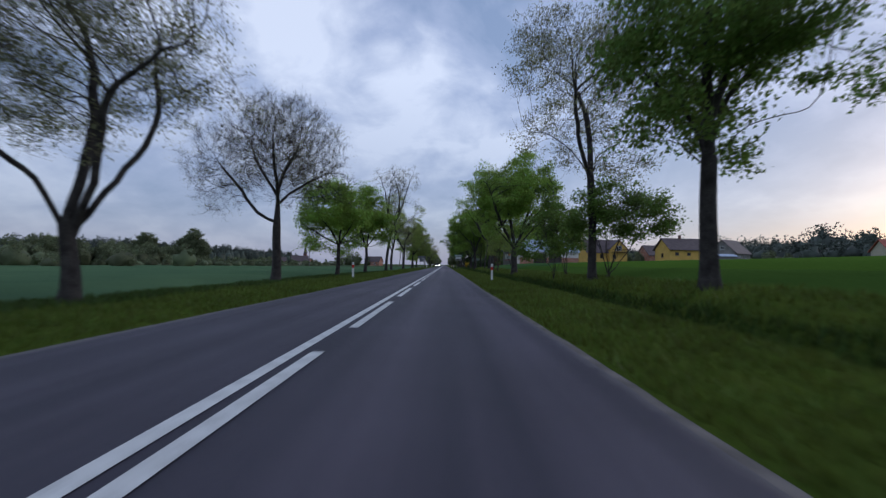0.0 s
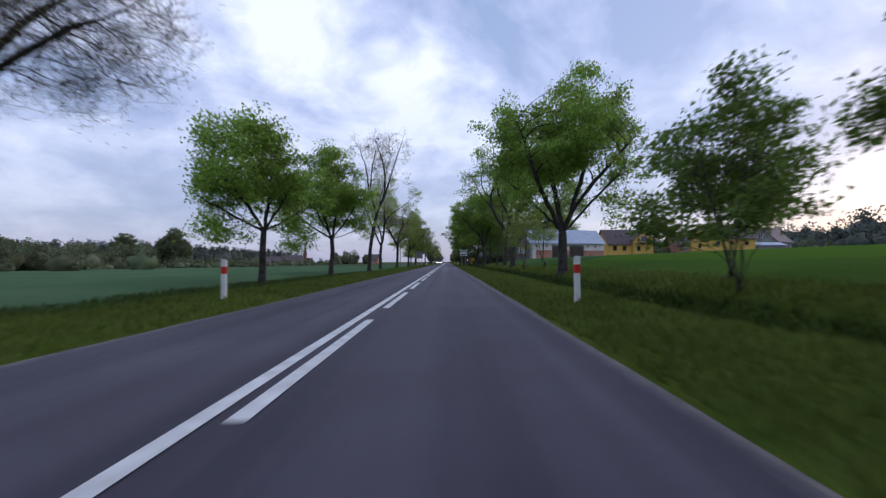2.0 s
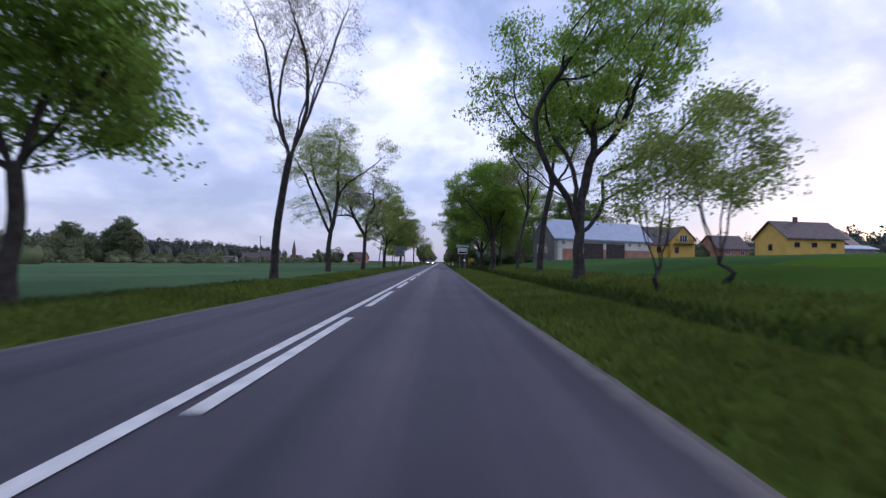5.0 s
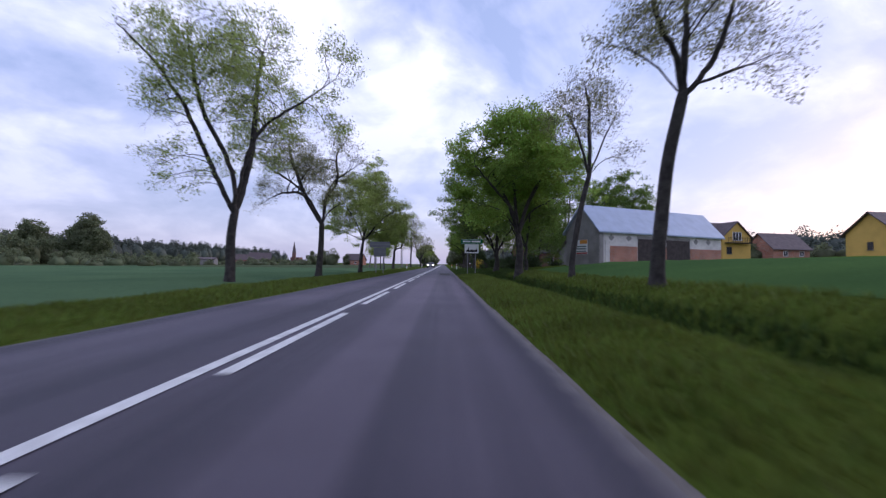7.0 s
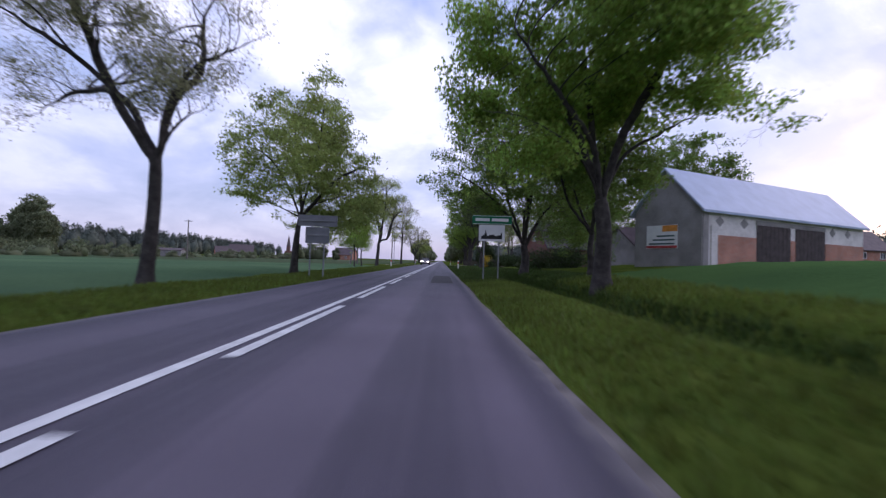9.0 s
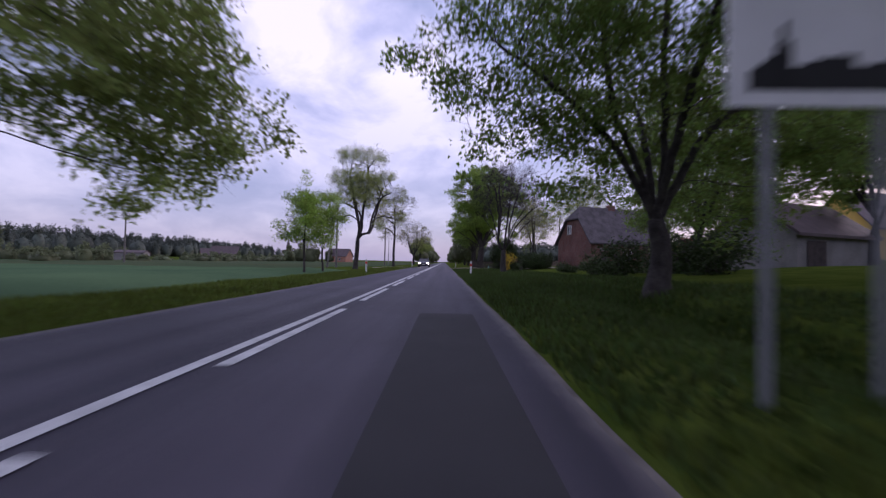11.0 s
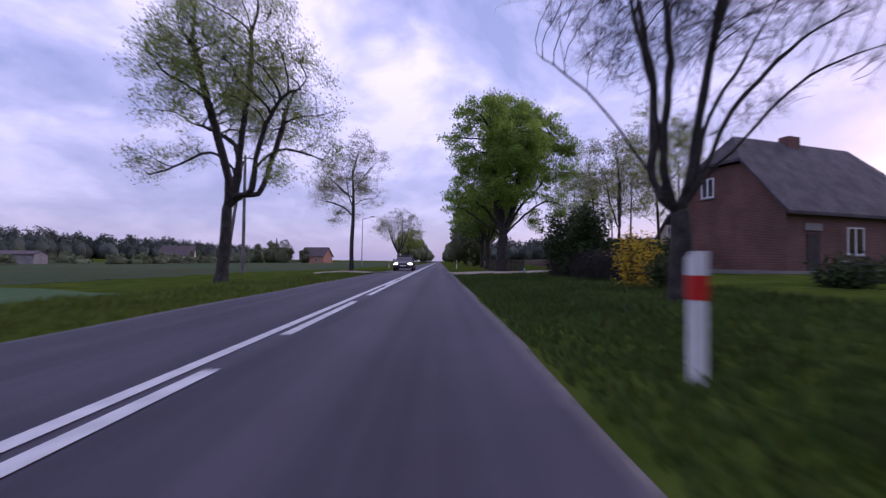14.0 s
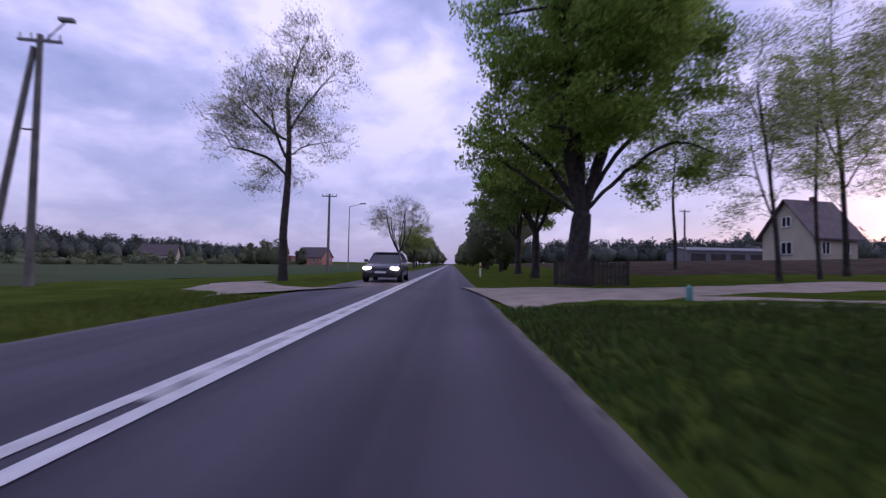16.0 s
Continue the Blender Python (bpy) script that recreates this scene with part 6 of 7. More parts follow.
# yellow houses behind the field
yh = gable_house("yellow_house", pose(59.0, 114.9, 2.5, 0, 0, 8), 11.1, 6.4, 3.4, 6.1, M_yellowr, M_roof_dk, "yellow rendered house with dark tiled roof", over=0.5)
for xw in (1.9, 5.2, 8.9):
    window(yh, xw, 1.75, 0.95, 0.75, frame_mat=M_wood)
window(yh, 3.2, 1.2, 0.75, 1.05, side="gable", frame_mat=M_wood)
box("chimney", 4.6, 5.1, 2.9, 3.4, 5.7, 7.1, M_brick, yh)
y2 = gable_house("yellow_house", pose(46.4, 142.0, 2.75, 0, 0, 6), 12.5, 7.5, 3.0, 6.9, M_yellowr, M_roof_dk, "yellow house with dark roof and gabled balcony front", over=0.45)
wing = gable_house("wing", pose(0, 0, 0), 6.0, 5.6, 4.0, 6.8, M_yellowr, M_roof_dk, "wing", over=0.4)
turned = pose(12.6, -1.2, 0, 0, 0, 90)
for c in list(wing.children):
    c.parent = y2
    c.matrix_basis = turned
bpy.data.objects.remove(wing)
window(y2, 2.0, 1.0, 1.1, 1.3, frame_mat=M_wood); window(y2, 4.8, 1.0, 1.1, 1.3, frame_mat=M_wood)
window(y2, 8.3, 0.9, 1.0, 1.3, y=-1.2, frame_mat=M_wood); window(y2, 9.9, 3.4, 1.8, 1.6, y=-1.2, bars=2)
box("balcony", 7.4, 12.2, -2.2, -1.25, 2.85, 3.0, M_wood, y2, "dark wooden balcony")
for k in range(11):
    box("baluster", 7.45 + k * 0.46, 7.52 + k * 0.46, -2.18, -2.12, 3.0, 3.8, M_wood, y2)
box("handrail", 7.4, 12.2, -2.2, -2.1, 3.8, 3.88, M_wood, y2)
# two roof windows in the slope
for xk in (3.2, 4.6):
    bm = box_bm(-0.4, 0.4, -0.55, 0.55, 0.0, 0.06)
    for v in bm.verts:
        v.co = Vector((xk + v.co.x, 1.7 + v.co.y * 0.69, 3.2 + (1.7 + v.co.y * 0.69) * 1.04 + v.co.z))
    part("roof_window", bm, M_glass, y2, "pale skylight in the roof")

# cream house beyond the track
wh = gable_house("cream_house", pose(37.2, 189.0, 1.75, 0, 0, 14), 5.6, 5.4, 2.8, 6.3, M_cream, M_roof_dk, "cream rendered house with steep dark roof", over=0.5)
window(wh, 1.5, 0.8, 1.0, 1.3); window(wh, 4.1, 0.8, 1.0, 1.3); window(wh, 2.7, 0.8, 1.2, 1.3, side="gable"); window(wh, 2.7, 3.6, 1.0, 1.1, side="gable")
box("chimney", 3.2, 3.7, 2.4, 2.9, 5.8, 6.9, M_brick, wh)

# ---- far woods ----
def wood(name, spots, leaf, label, seed, per=90, size=0.9, conifer=0.0):
    """Far trees: a dark uneven heart each, hidden in loose leaf sprays that gather into rounded boughs."""
    rs = np.random.default_rng(seed)
    ico = bmesh.new(); bmesh.ops.create_icosphere(ico, subdivisions=2, radius=1.0)
    cv = np.array([v.co[:] for v in ico.verts]); cf = np.array([[v.index for v in f.verts] for f in ico.faces]); ico.free()
    V = []; F = []; off = 0
    for x, y, hh, rr, zz in spots:
        pointed = rs.random() < conifer
        wob = 1 + 0.2 * np.sin(5 * cv[:, :1] + x) * np.cos(4 * cv[:, 2:3] + y) + rs.normal(0, 0.13, (len(cv), 1))
        cone = 0.55 - 0.5 * cv[:, 2:3] if pointed else np.ones_like(cv[:, :1])
        c = cv * wob * np.concatenate([cone, cone, np.ones_like(cone)], 1) * np.array([rr * 0.72, rr * 0.72, hh * 0.33]) + np.array([x, y, zz + hh * 0.33])
        V.append(c); F.append(cf + off); off += len(cv)
        n = per
        u = rs.normal(0, 1, (n, 3)); u /= np.linalg.norm(u, axis=1, keepdims=True)
        if pointed:
            u *= rs.uniform(0.5, 0.98, (n, 1))
            u[:, :2] *= np.clip(0.6 - 0.55 * u[:, 2:3], 0.08, 1.2)
        else:
            boughs = 9
            bc = rs.normal(0, 1, (boughs, 3)); bc /= np.linalg.norm(bc, axis=1, keepdims=True)
            bc *= rs.uniform(0.45, 0.68, (boughs, 1)); bc[0] = (0, 0, 0.62)
            k = rs.integers(0, boughs, n)
            u = bc[k] + u * rs.uniform(0.55, 1.0, (n, 1)) * rs.uniform(0.26, 0.42, (boughs, 1))[k]
        c = np.stack([x + u[:, 0] * rr, y + u[:, 1] * rr, np.maximum(zz + hh * 0.5 + u[:, 2] * hh * 0.5, zz + 0.3)], 1)
        lv, lf = leaf_tris(rs, c, size, droop=0.0, shape=0.9)
        V.append(lv); F.append(lf + off); off += len(lv)
    me = raw_mesh(name, np.concatenate(V), np.concatenate(F), 3, leaf)
    return tagged(new(name, me), label, "woods", kind="stuff")


rs = np.random.default_rng(77)


def row_of_trees(n, xa, xb, ya, yb, h0, h1, r0, r1):
    out = []
    for k in range(n):
        y = rs.uniform(ya, yb); x = rs.uniform(xa, xb) + rs.normal(0, 2)
        out.append((x, y, rs.uniform(h0, h1), rs.uniform(r0, r1), float(ground_z(x, y)) - 0.5))
    return out


wood("near_copse", row_of_trees(70, -130, -116, 120, 215, 7.5, 11, 2.5, 4.5), M_far, "green copse at the edge of the wheat field", 5, per=800, size=0.5)
wood("far_woods", row_of_trees(230, -430, -300, 20, 430, 15, 20, 5, 9) + row_of_trees(320, -430, -310, 430, 950, 23, 29, 6, 10), M_leaf_hazed, "dark distant woods beyond the field", 6, per=380, size=1.3, conifer=0.06)
wood("field_bushes", row_of_trees(150, -125, -60, 145, 330, 2, 5, 1.5, 3), M_far, "low bushes and scrub beyond the wheat", 9, per=300, size=0.4)
wood("field_bushes", row_of_trees(90, -180, -60, -60, 130, 3, 7, 2, 4), M_far, "low bushes and scrub beyond the wheat", 13, per=300, size=0.5)
wood("far_woods", row_of_trees(380, 140, 260, 30, 700, 13, 17, 4, 6.5), M_leaf_hazed, "dark distant woods behind the houses", 7, per=220, size=0.8, conifer=0.0)
wood("far_woods", row_of_trees(110, 126, 150, 60, 260, 7, 10, 3, 4.5), M_leaf_hazed, "dark distant woods behind the fields", 17, per=220, size=0.8, conifer=0.0)
wood("garden_bushes", row_of_trees(70, 38, 125, 153, 172, 2, 6, 1.5, 3), M_far, "green garden bushes among the houses", 8, per=220, size=0.45)
wood("far_woods", row_of_trees(340, 25, 210, 330, 430, 10, 12.5, 3.5, 6), M_leaf_hazed, "dark distant woods beyond the track", 10, per=260, size=0.8, conifer=0.0)
wood("field_bushes", [(-57, 296, 9.5, 4.5, -0.8), (-63, 299, 9.0, 4.2, -0.8), (-70, 304, 8.0, 4.0, -0.8), (-50, 300, 6.5, 3.0, -0.8)], M_far, "rounded willow bushes standing in the rough meadow", 19, per=1500, size=0.5)
LONE = "tall rounded birch standing alone in the meadow"
for k, (x, y, h, r_) in enumerate(((-112, 203, 18.0, 5.2), (-117.5, 207, 15.5, 4.8), (-108, 200, 13.0, 3.8), (-141, 214, 17.0, 5.0), (-147, 217, 14.5, 4.6))):
    tree(x, y, h, r_, h * 0.3, 0.26, 1.0, 5500, M_far, "tree", LONE, 110 + k, size=0.8, targets=600, spread=0.5, gaps=-1.6, shell=0.1, under=1.0, sag=0.4, hair=0.2)
spots = []
for k in range(46):
    y = 188 + k * 9 + rs.normal(0, 2); side = -1 if k % 2 and y > 246 else 1; x = side * rs.uniform(6.6, 8.6) + 0.4
    spots.append((x, y, rs.uniform(7, 11), rs.uniform(3.0, 4.2), 1.2))
wood("far_avenue", spots, M_far, "distant avenue trees lining the road", 7, per=900, size=0.5)
tr_a, tr_b = [], []
for x, y, hh, rr, zz in spots:
    tr_a.append((x, y, -0.3)); tr_b.append((x, y, hh * 0.55))
v, f = tubes(np.array(tr_a), np.array(tr_b), np.full(len(spots), 0.24), np.full(len(spots), 0.15), 6)
tagged(new("avenue_trunks", raw_mesh("avenue_trunks", v, f, 4, M_bark)), "dark trunks of the distant avenue trees", "trunks", kind="stuff")
tree(-6.0, 214, 11.6, 5.4, 2.6, 0.3, 3.0, 7000, M_leaf_bud, "tree", "broad pollarded willow beside the distant road", 51, size=0.14, twigs=2, hair=2.0, limbs=7, targets=1100)
tree(-5.6, 236, 9.0, 4.2, 2.4, 0.25, 2.0, 4500, M_leaf_young, "tree", GREEN, 52, size=0.3, targets=500)
tree(7.4, 181, 9.0, 3.8, 2.6, 0.24, 2.2, 5000, M_leaf_dark, "tree", GREEN, 53, size=0.32, targets=500)
# saplings and shrubs along the ditch
tree(7.9, 53.6, 4.9, 1.5, 0.5, 0.06, 0.8, 1700, M_leaf_young, "tree", "slender young sapling with light leaves beside the ditch", 54, size=0.17, targets=420, limbs=4, gaps=-0.6)
tree(9.3, 53.0, 5.6, 1.6, 0.6, 0.07, 0.9, 1900, M_leaf_young, "tree", "slender young sapling with light leaves beside the ditch", 55, size=0.17, targets=420, limbs=4, gaps=-0.6)
tree(9.3, 98.5, 9.5, 3.4, 2.0, 0.16, 1.4, 7000, M_leaf_dark, "tree", "leafy tree with dark green leaves by the barn", 57, size=0.26, gaps=-1.5, targets=700)
tree(9.5, 21.9, 4.8, 2.3, 0.15, 0.07, 1.5, 5200, M_leaf_dark, "shrub", "large leafy shrub growing round a tree trunk", 61, lean=(-0.0, 0), bend=0.05, under=0.95, shell=0.0, name='shrub', size=0.19, targets=700, gaps=-0.5,
     lobes=[(-0.1,-0.6,3.4,1.4,0.9), (-1.2,0.2,2.5,0.6,0.5), (1.8,-0.4,3.2,0.8,0.6), (0.4,0.7,4.4,0.9,0.4), (0.3,-0.7,1.9,1.1,0.4), (-0.7,0.4,4.0,0.5,0.4), (2.3,-0.2,2.4,0.5,0.4), (0.5,-1.2,3.4,1.0,0.7), (0.5,1.2,3.4,1.0,0.7)],
     arms=[[(-0.0,-0.0,0.15), (-0.5,-0.4,1.3), (-1.1,-0.9,2.7)],
           [(-0.0,0.0,0.15), (0.0,0.4,1.8), (0.1,0.9,3.6)],
           [(0.01,0.0,0.15), (0.6,0.2,1.5), (1.3,0.5,3.0)],
           [(0.01,-0.0,0.15), (0.8,-0.2,1.2), (1.8,-0.5,2.9)],
           [(-0.0,0.0,0.15), (-0.3,0.3,1.5), (-0.7,0.8,3.3)],
           [(-0.0,-0.0,0.15), (0.4,-0.3,1.8), (0.5,-0.8,3.9)]])
tree(7.85, 26.0, 4.5, 1.8, 0.15, 0.045, 0.6, 2500, M_leaf_dark, "shrub", "tall green many-stemmed elder shrub beside the ditch", 62, lean=(0.01, 0), bend=0.05, under=0.95, shell=0.0, name='shrub', size=0.2, targets=560, gaps=-0.3,
     lobes=[(0.1,-0.5,4.2,0.2,0.3), (0.5,0.3,3.7,0.4,0.4), (-0.6,-0.5,3.8,0.4,0.3), (-0.3,0.6,3.0,0.8,0.6), (-1.4,-0.3,3.0,0.4,0.4), (0.6,0.3,2.9,0.4,0.4), (-1.5,-0.2,2.3,0.4,0.3), (-0.1,0.5,2.1,0.9,0.5), (1.0,-0.2,2.5,0.4,0.3), (-1.6,0.2,1.4,0.4,0.2), (-0.5,-0.5,1.3,0.7,0.3), (0.3,0.4,1.3,0.5,0.4), (1.1,-0.1,1.9,0.3,0.2), (-0.8,0.4,0.8,0.6,0.2), (-0.3,-0.9,2.8,0.8,1.0), (-0.3,0.9,2.8,0.8,1.0)],
     arms=[[(-0.09,-0.0,0.12), (-0.5,-0.3,1.1), (-1.3,-0.7,2.8)],
           [(-0.04,0.0,0.14), (-0.1,0.3,1.5), (-0.5,0.7,3.5)],
           [(0.04,0.0,0.12), (0.2,0.1,1.5), (0.5,0.4,3.8)],
           [(0.09,-0.0,0.14), (0.5,-0.1,1.3), (1.2,-0.4,2.8)],
           [(-0.12,0.0,0.12), (-0.4,0.3,1.0), (-1.5,0.7,1.7)],
           [(0.01,-0.0,0.15), (0.1,-0.3,2.1), (0.1,-0.7,4.5)]])
tree(9.1, 28.2, 4.3, 1.3, 0.3, 0.06, 1.0, 2600, M_leaf_dark, "shrub", "tall green elder shrub beside the ditch", 63, name="shrub", size=0.2, targets=320, limbs=4, gaps=-0.5, under=0.95, shell=0.1)

# ---- more buildings in the distance ----
h = gable_house("village_house", pose(70.5, 152, 2.7, 0, 0, 10), 9, 7, 2.6, 5.8, M_brick_b, M_roof_dk, "brown brick house with a low dark roof", over=0.4)
window(h, 3, 1.0, 1.1, 1.1); window(h, 7, 1.0, 1.1, 1.1)
h = gable_house("village_house", pose(92, 140, 3.1, 0, 0, 35), 10, 8, 3.0, 7.0, M_concrete, M_roof_dk, "grey house with a steep dark red roof", over=0.5)
window(h, 3, 1.0, 1.1, 1.1); window(h, 6.5, 1.0, 1.1, 1.1); window(h, 4, 4.0, 1.1, 1.1, side="gable")
h = gable_house("shed", pose(71.5, 121, 2.65, 0, 0, 4), 9, 4, 1.6, 2.2, M_concrete, M_zinc, "low grey shed with metal roof", over=0.3)
h = gable_house("village_house", pose(120, 120, 3.5, 0, 0, -15), 12, 8, 3.0, 6.0, M_cream, M_roof_red, "cream house with a red tiled roof", over=0.5)
window(h, 3, 1.0, 1.1, 1.1); window(h, 8, 1.0, 1.1, 1.1)
h = gable_house("cottage", pose(43, 168, 0.9, 0, 0, 25), 8, 6, 2.6, 4.8, M_brick_b, M_roof_red, "small brick cottage with a red tiled roof", over=0.4)
window(h, 2.5, 0.9, 1.0, 1.1); window(h, 5.5, 0.9, 1.0, 1.1)
h = gable_house("garage_block", pose(38, 214, 1.2, 0, 0, 3), 13, 6, 2.4, 2.9, M_signback, M_signback, "flat grey garage block with dark doors", over=0.2)
for k in range(4):
    box("garage_door", 0.6 + 3.1 * k, 2.9 + 3.1 * k, -0.05, -0.004, 0, 2.0, M_darkdoor, h)
for x, y, a, wm, rm in ((-95, 282, 20, M_cream, M_roof_dk), (-52, 300, -15, M_brick_b, M_roof_dk), (-125, 330, 35, M_brick_b, M_roof_dk)):
    h = gable_house("village_house", pose(x, y, float(ground_z(x, y)), 0, 0, a), 10, 7, 3.0, 6.2, wm, rm, "distant village house among bushes", over=0.4)
    window(h, 3, 1.0, 1.2, 1.2); window(h, 7, 1.0, 1.2, 1.2)
h = gable_house("shed", pose(-84, 212, -0.9, 0, 0, 10), 7, 4, 2.2, 2.8, M_concrete, M_roof_dk, "small grey shed in the meadow", over=0.2)
church = empty("church", pose(-285, 925, 0), "distant church with a tall pointed spire", "church")
box("nave", -8, 8, -4, 20, 0, 10, M_brick, church)
box("tower", -3, 3, -9, -4.02, 0, 18, M_brick, church)
part("spire", rod_bm((0, -6.5, 18), (0, -6.5, 40), 4.0, 0.1, 4), M_roof_dk, church)

# ---- posts ----
def post(x, y, label):
    root = empty("delineator_post", pose(x, y, float(ground_z(x, y))), label, "road post", "delineator posts")
    box("body", -0.06, 0.06, -0.04, 0.04, -0.2, 0.62, M_plastic, root, bevel=0.01)
    box("red_band", -0.062, 0.062, -0.042, 0.042, 0.62, 0.80, M_red, root, "red reflective band")
    bm = box_bm(-0.06, 0.06, -0.04, 0.04, 0.80, 0.98)
    for v in bm.verts:
        if v.co.z > 0.9 and v.co.y > 0:
            v.co.z = 0.93
    part("cap", bm, M_plastic, root)
    return root


for x, y in ((-4.03, 27.1), (4.22, 25.66), (-3.82, 129.4), (4.0, 128.15), (4.1, 76.5 + 100), (-3.8, 177.5)):
    post(x, y, "white roadside post with a red reflective band")


# ---- signs ----
def sign_frame(root, x0, x1, height, material=M_steel):
    for x in (x0, x1):
        part("post", rod_bm((x, 0.04, -0.3), (x, 0.04, height), 0.035, 0.035, 8), material, root)


town = empty("town_sign", pose(4.45, 98.3, float(ground_z(4.45, 98.3)), 0, 0, -3), "green and white built-up area sign on two posts", "road sign")
sign_frame(town, -0.35, 0.35, 2.9)
g = box("name_plate", -0.95, 0.95, -0.02, 0.0, 2.68, 3.12, M_signgreen, town, "green plate with a white rim")
box("rim", -0.93, 0.93, -0.026, -0.021, 3.08, 3.10, M_signwhite, g); box("rim", -0.93, 0.93, -0.026, -0.021, 2.70, 2.72, M_signwhite, g)
box("text_bar", -0.80, -0.12, -0.026, -0.021, 2.84, 2.98, M_signwhite, g); box("text_bar", -0.02, 0.78, -0.026, -0.021, 2.84, 2.98, M_signwhite, g)
w = box("skyline_plate", -0.62, 0.62, -0.02, 0.0, 1.88, 2.66, M_signwhite, town, "white plate with a black town skyline")
for a, b, h in ((-0.5, -0.42, 0.14), (-0.42, -0.34, 0.2), (-0.34, -0.24, 0.3), (-0.31, -0.27, 0.42), (-0.24, -0.12, 0.16), (-0.12, 0.0, 0.2), (0.0, 0.14, 0.22), (0.14, 0.28, 0.16), (0.28, 0.42, 0.19), (0.42, 0.5, 0.3)):
    box("silhouette", a, b, -0.026, -0.021, 1.98, 1.98 + h, M_black, w)
back = empty("town_sign", pose(-3.45, 96.6, float(ground_z(-3.45, 96.6)), 0, 0, 4), "grey back of a two-part road sign on posts", "road sign")
sign_frame(back, -0.3, 0.3, 2.55)
box("upper_plate", -0.85, 0.85, -0.02, 0.0, 2.25, 2.75, M_signback, back, "bare grey sheet metal back")
box("lower_plate", -0.52, 0.52, -0.02, 0.0, 1.50, 2.22, M_signback, back)
box("brace", -0.52, 0.52, -0.06, -0.021, 1.84, 1.89, M_steel, back); box("brace", -0.8, 0.8, -0.06, -0.021, 2.48, 2.53, M_steel, back)

# ---- poles ----
def a_pole(x, y, h, spread, label, arm=True):
    root = empty("utility_pole", pose(x, y, float(ground_z(x, y)), 0, 0, 10), label, "utility pole", "utility poles")
    part("pole", rod_bm((0, 0, -0.4), (0.0, 0, h), 0.15, 0.10, 10), M_pole, root)
    if spread:
        part("strut", rod_bm((-spread, -0.3, -0.4), (-0.18, -0.02, h - 0.5), 0.15, 0.10, 10), M_pole, root)
        part("tie", rod_bm((-0.45, 0, h * 0.62), (0.1, 0, h * 0.62), 0.04, 0.04, 6), M_steel, root)
    if arm:
        part("crossarm", box_bm(-0.75, 0.75, -0.05, 0.05, h - 0.28, h - 0.18), M_steel, root)
        for k in (-0.68, -0.3, 0.3, 0.68):
            part("insulator", rod_bm((k, 0, h - 0.18), (k, 0, h + 0.05), 0.05, 0.035, 8), M_plastic, root)
    return root


ap = a_pole(-13.75, 161.2, 9.6, 1.3, "weathered concrete A-frame power pole with crossarm")
part("lamp_arm", rod_bm((0.1, 0, 9.3), (1.1, -0.4, 10.0), 0.03, 0.03, 6), M_steel, ap)
part("lamp_head", box_bm(0.95, 1.45, -0.62, -0.4, 9.95, 10.07), M_steel, ap, "grey street lamp head")
a_pole(-49, 167, 8.0, 0, "weathered single power pole in the meadow")
a_pole(-10.5, 190, 8.0, 0, "weathered single power pole by the road")
lamp = empty("street_lamp", pose(-11.2, 202, -0.2), "tall grey street lamp beside the distant road", "street lamp")
part("pole", rod_bm((0, 0, -0.3), (0, 0, 8.2), 0.09, 0.05, 8), M_steel, lamp)
part("arm", rod_bm((0, 0, 8.2), (1.6, 0, 8.6), 0.04, 0.03, 6), M_steel, lamp)
part("lamp_head", box_bm(1.4, 2.1, -0.12, 0.12, 8.55, 8.7), M_steel, lamp)
a_pole(33, 205, 7.0, 0, "thin dark power pole behind the track", arm=True)

# ---- tracks at the junction ----
def track(name, pts, width, label, lift=0.05, seed=1):
    rs = np.random.default_rng(seed)
    c = []
    for (xa, ya), (xb, yb) in zip(pts[:-1], pts[1:]):
        for k in range(14):
            c.append((xa + (xb - xa) * k / 14, ya + (yb - ya) * k / 14))
    c.append(pts[-1]); c = np.array(c); d = np.gradient(c, axis=0); d /= np.linalg.norm(d, axis=1, keepdims=True)
    nrm = np.stack([-d[:, 1], d[:, 0]], 1)
    cols = 7; V = []
    wv = np.interp(np.arange(len(c)), [0, 6, 14, len(c)], [width * 2.3, width * 1.4, width, width]) if np.isscalar(width) else width
    for k in range(cols):
        o = (k / (cols - 1) - 0.5)
        q = c + nrm * (o * (wv + rs.normal(0, 0.12, len(c))))[:, None]
        g_ = ground_z(q[:, 0], q[:, 1]); g_ = np.where((q[:, 0] > ROAD_L) & (q[:, 0] < ROAD_R), 0.0, g_)
        z = g_ + lift * (1 - (2 * o) ** 4) + 0.004
        V.append(np.stack([q[:, 0], q[:, 1], z], 1))
    n = len(c); F = []
    for k in range(cols - 1):
        i = np.arange(n - 1); F.append(np.stack([k * n + i, k * n + i + 1, (k + 1) * n + i + 1, (k + 1) * n + i], 1))
    me = raw_mesh(name, np.concatenate(V), np.concatenate(F)[:, ::-1], 4, M_gravel)
    return tagged(new(name, me), label, "track", kind="structure")


track("gravel_track", [(2.9, 158.2), (9, 158.9), (20, 161.5), (40, 170), (70, 184)], 3.8, "pale gravel track joining the road", seed=2)
track("gravel_track", [(-2.5, 158.2), (-4.6, 159.2), (-6.6, 161.6), (-7.9, 166.0)], 2.8, "pale grey track leaving the road", seed=3)

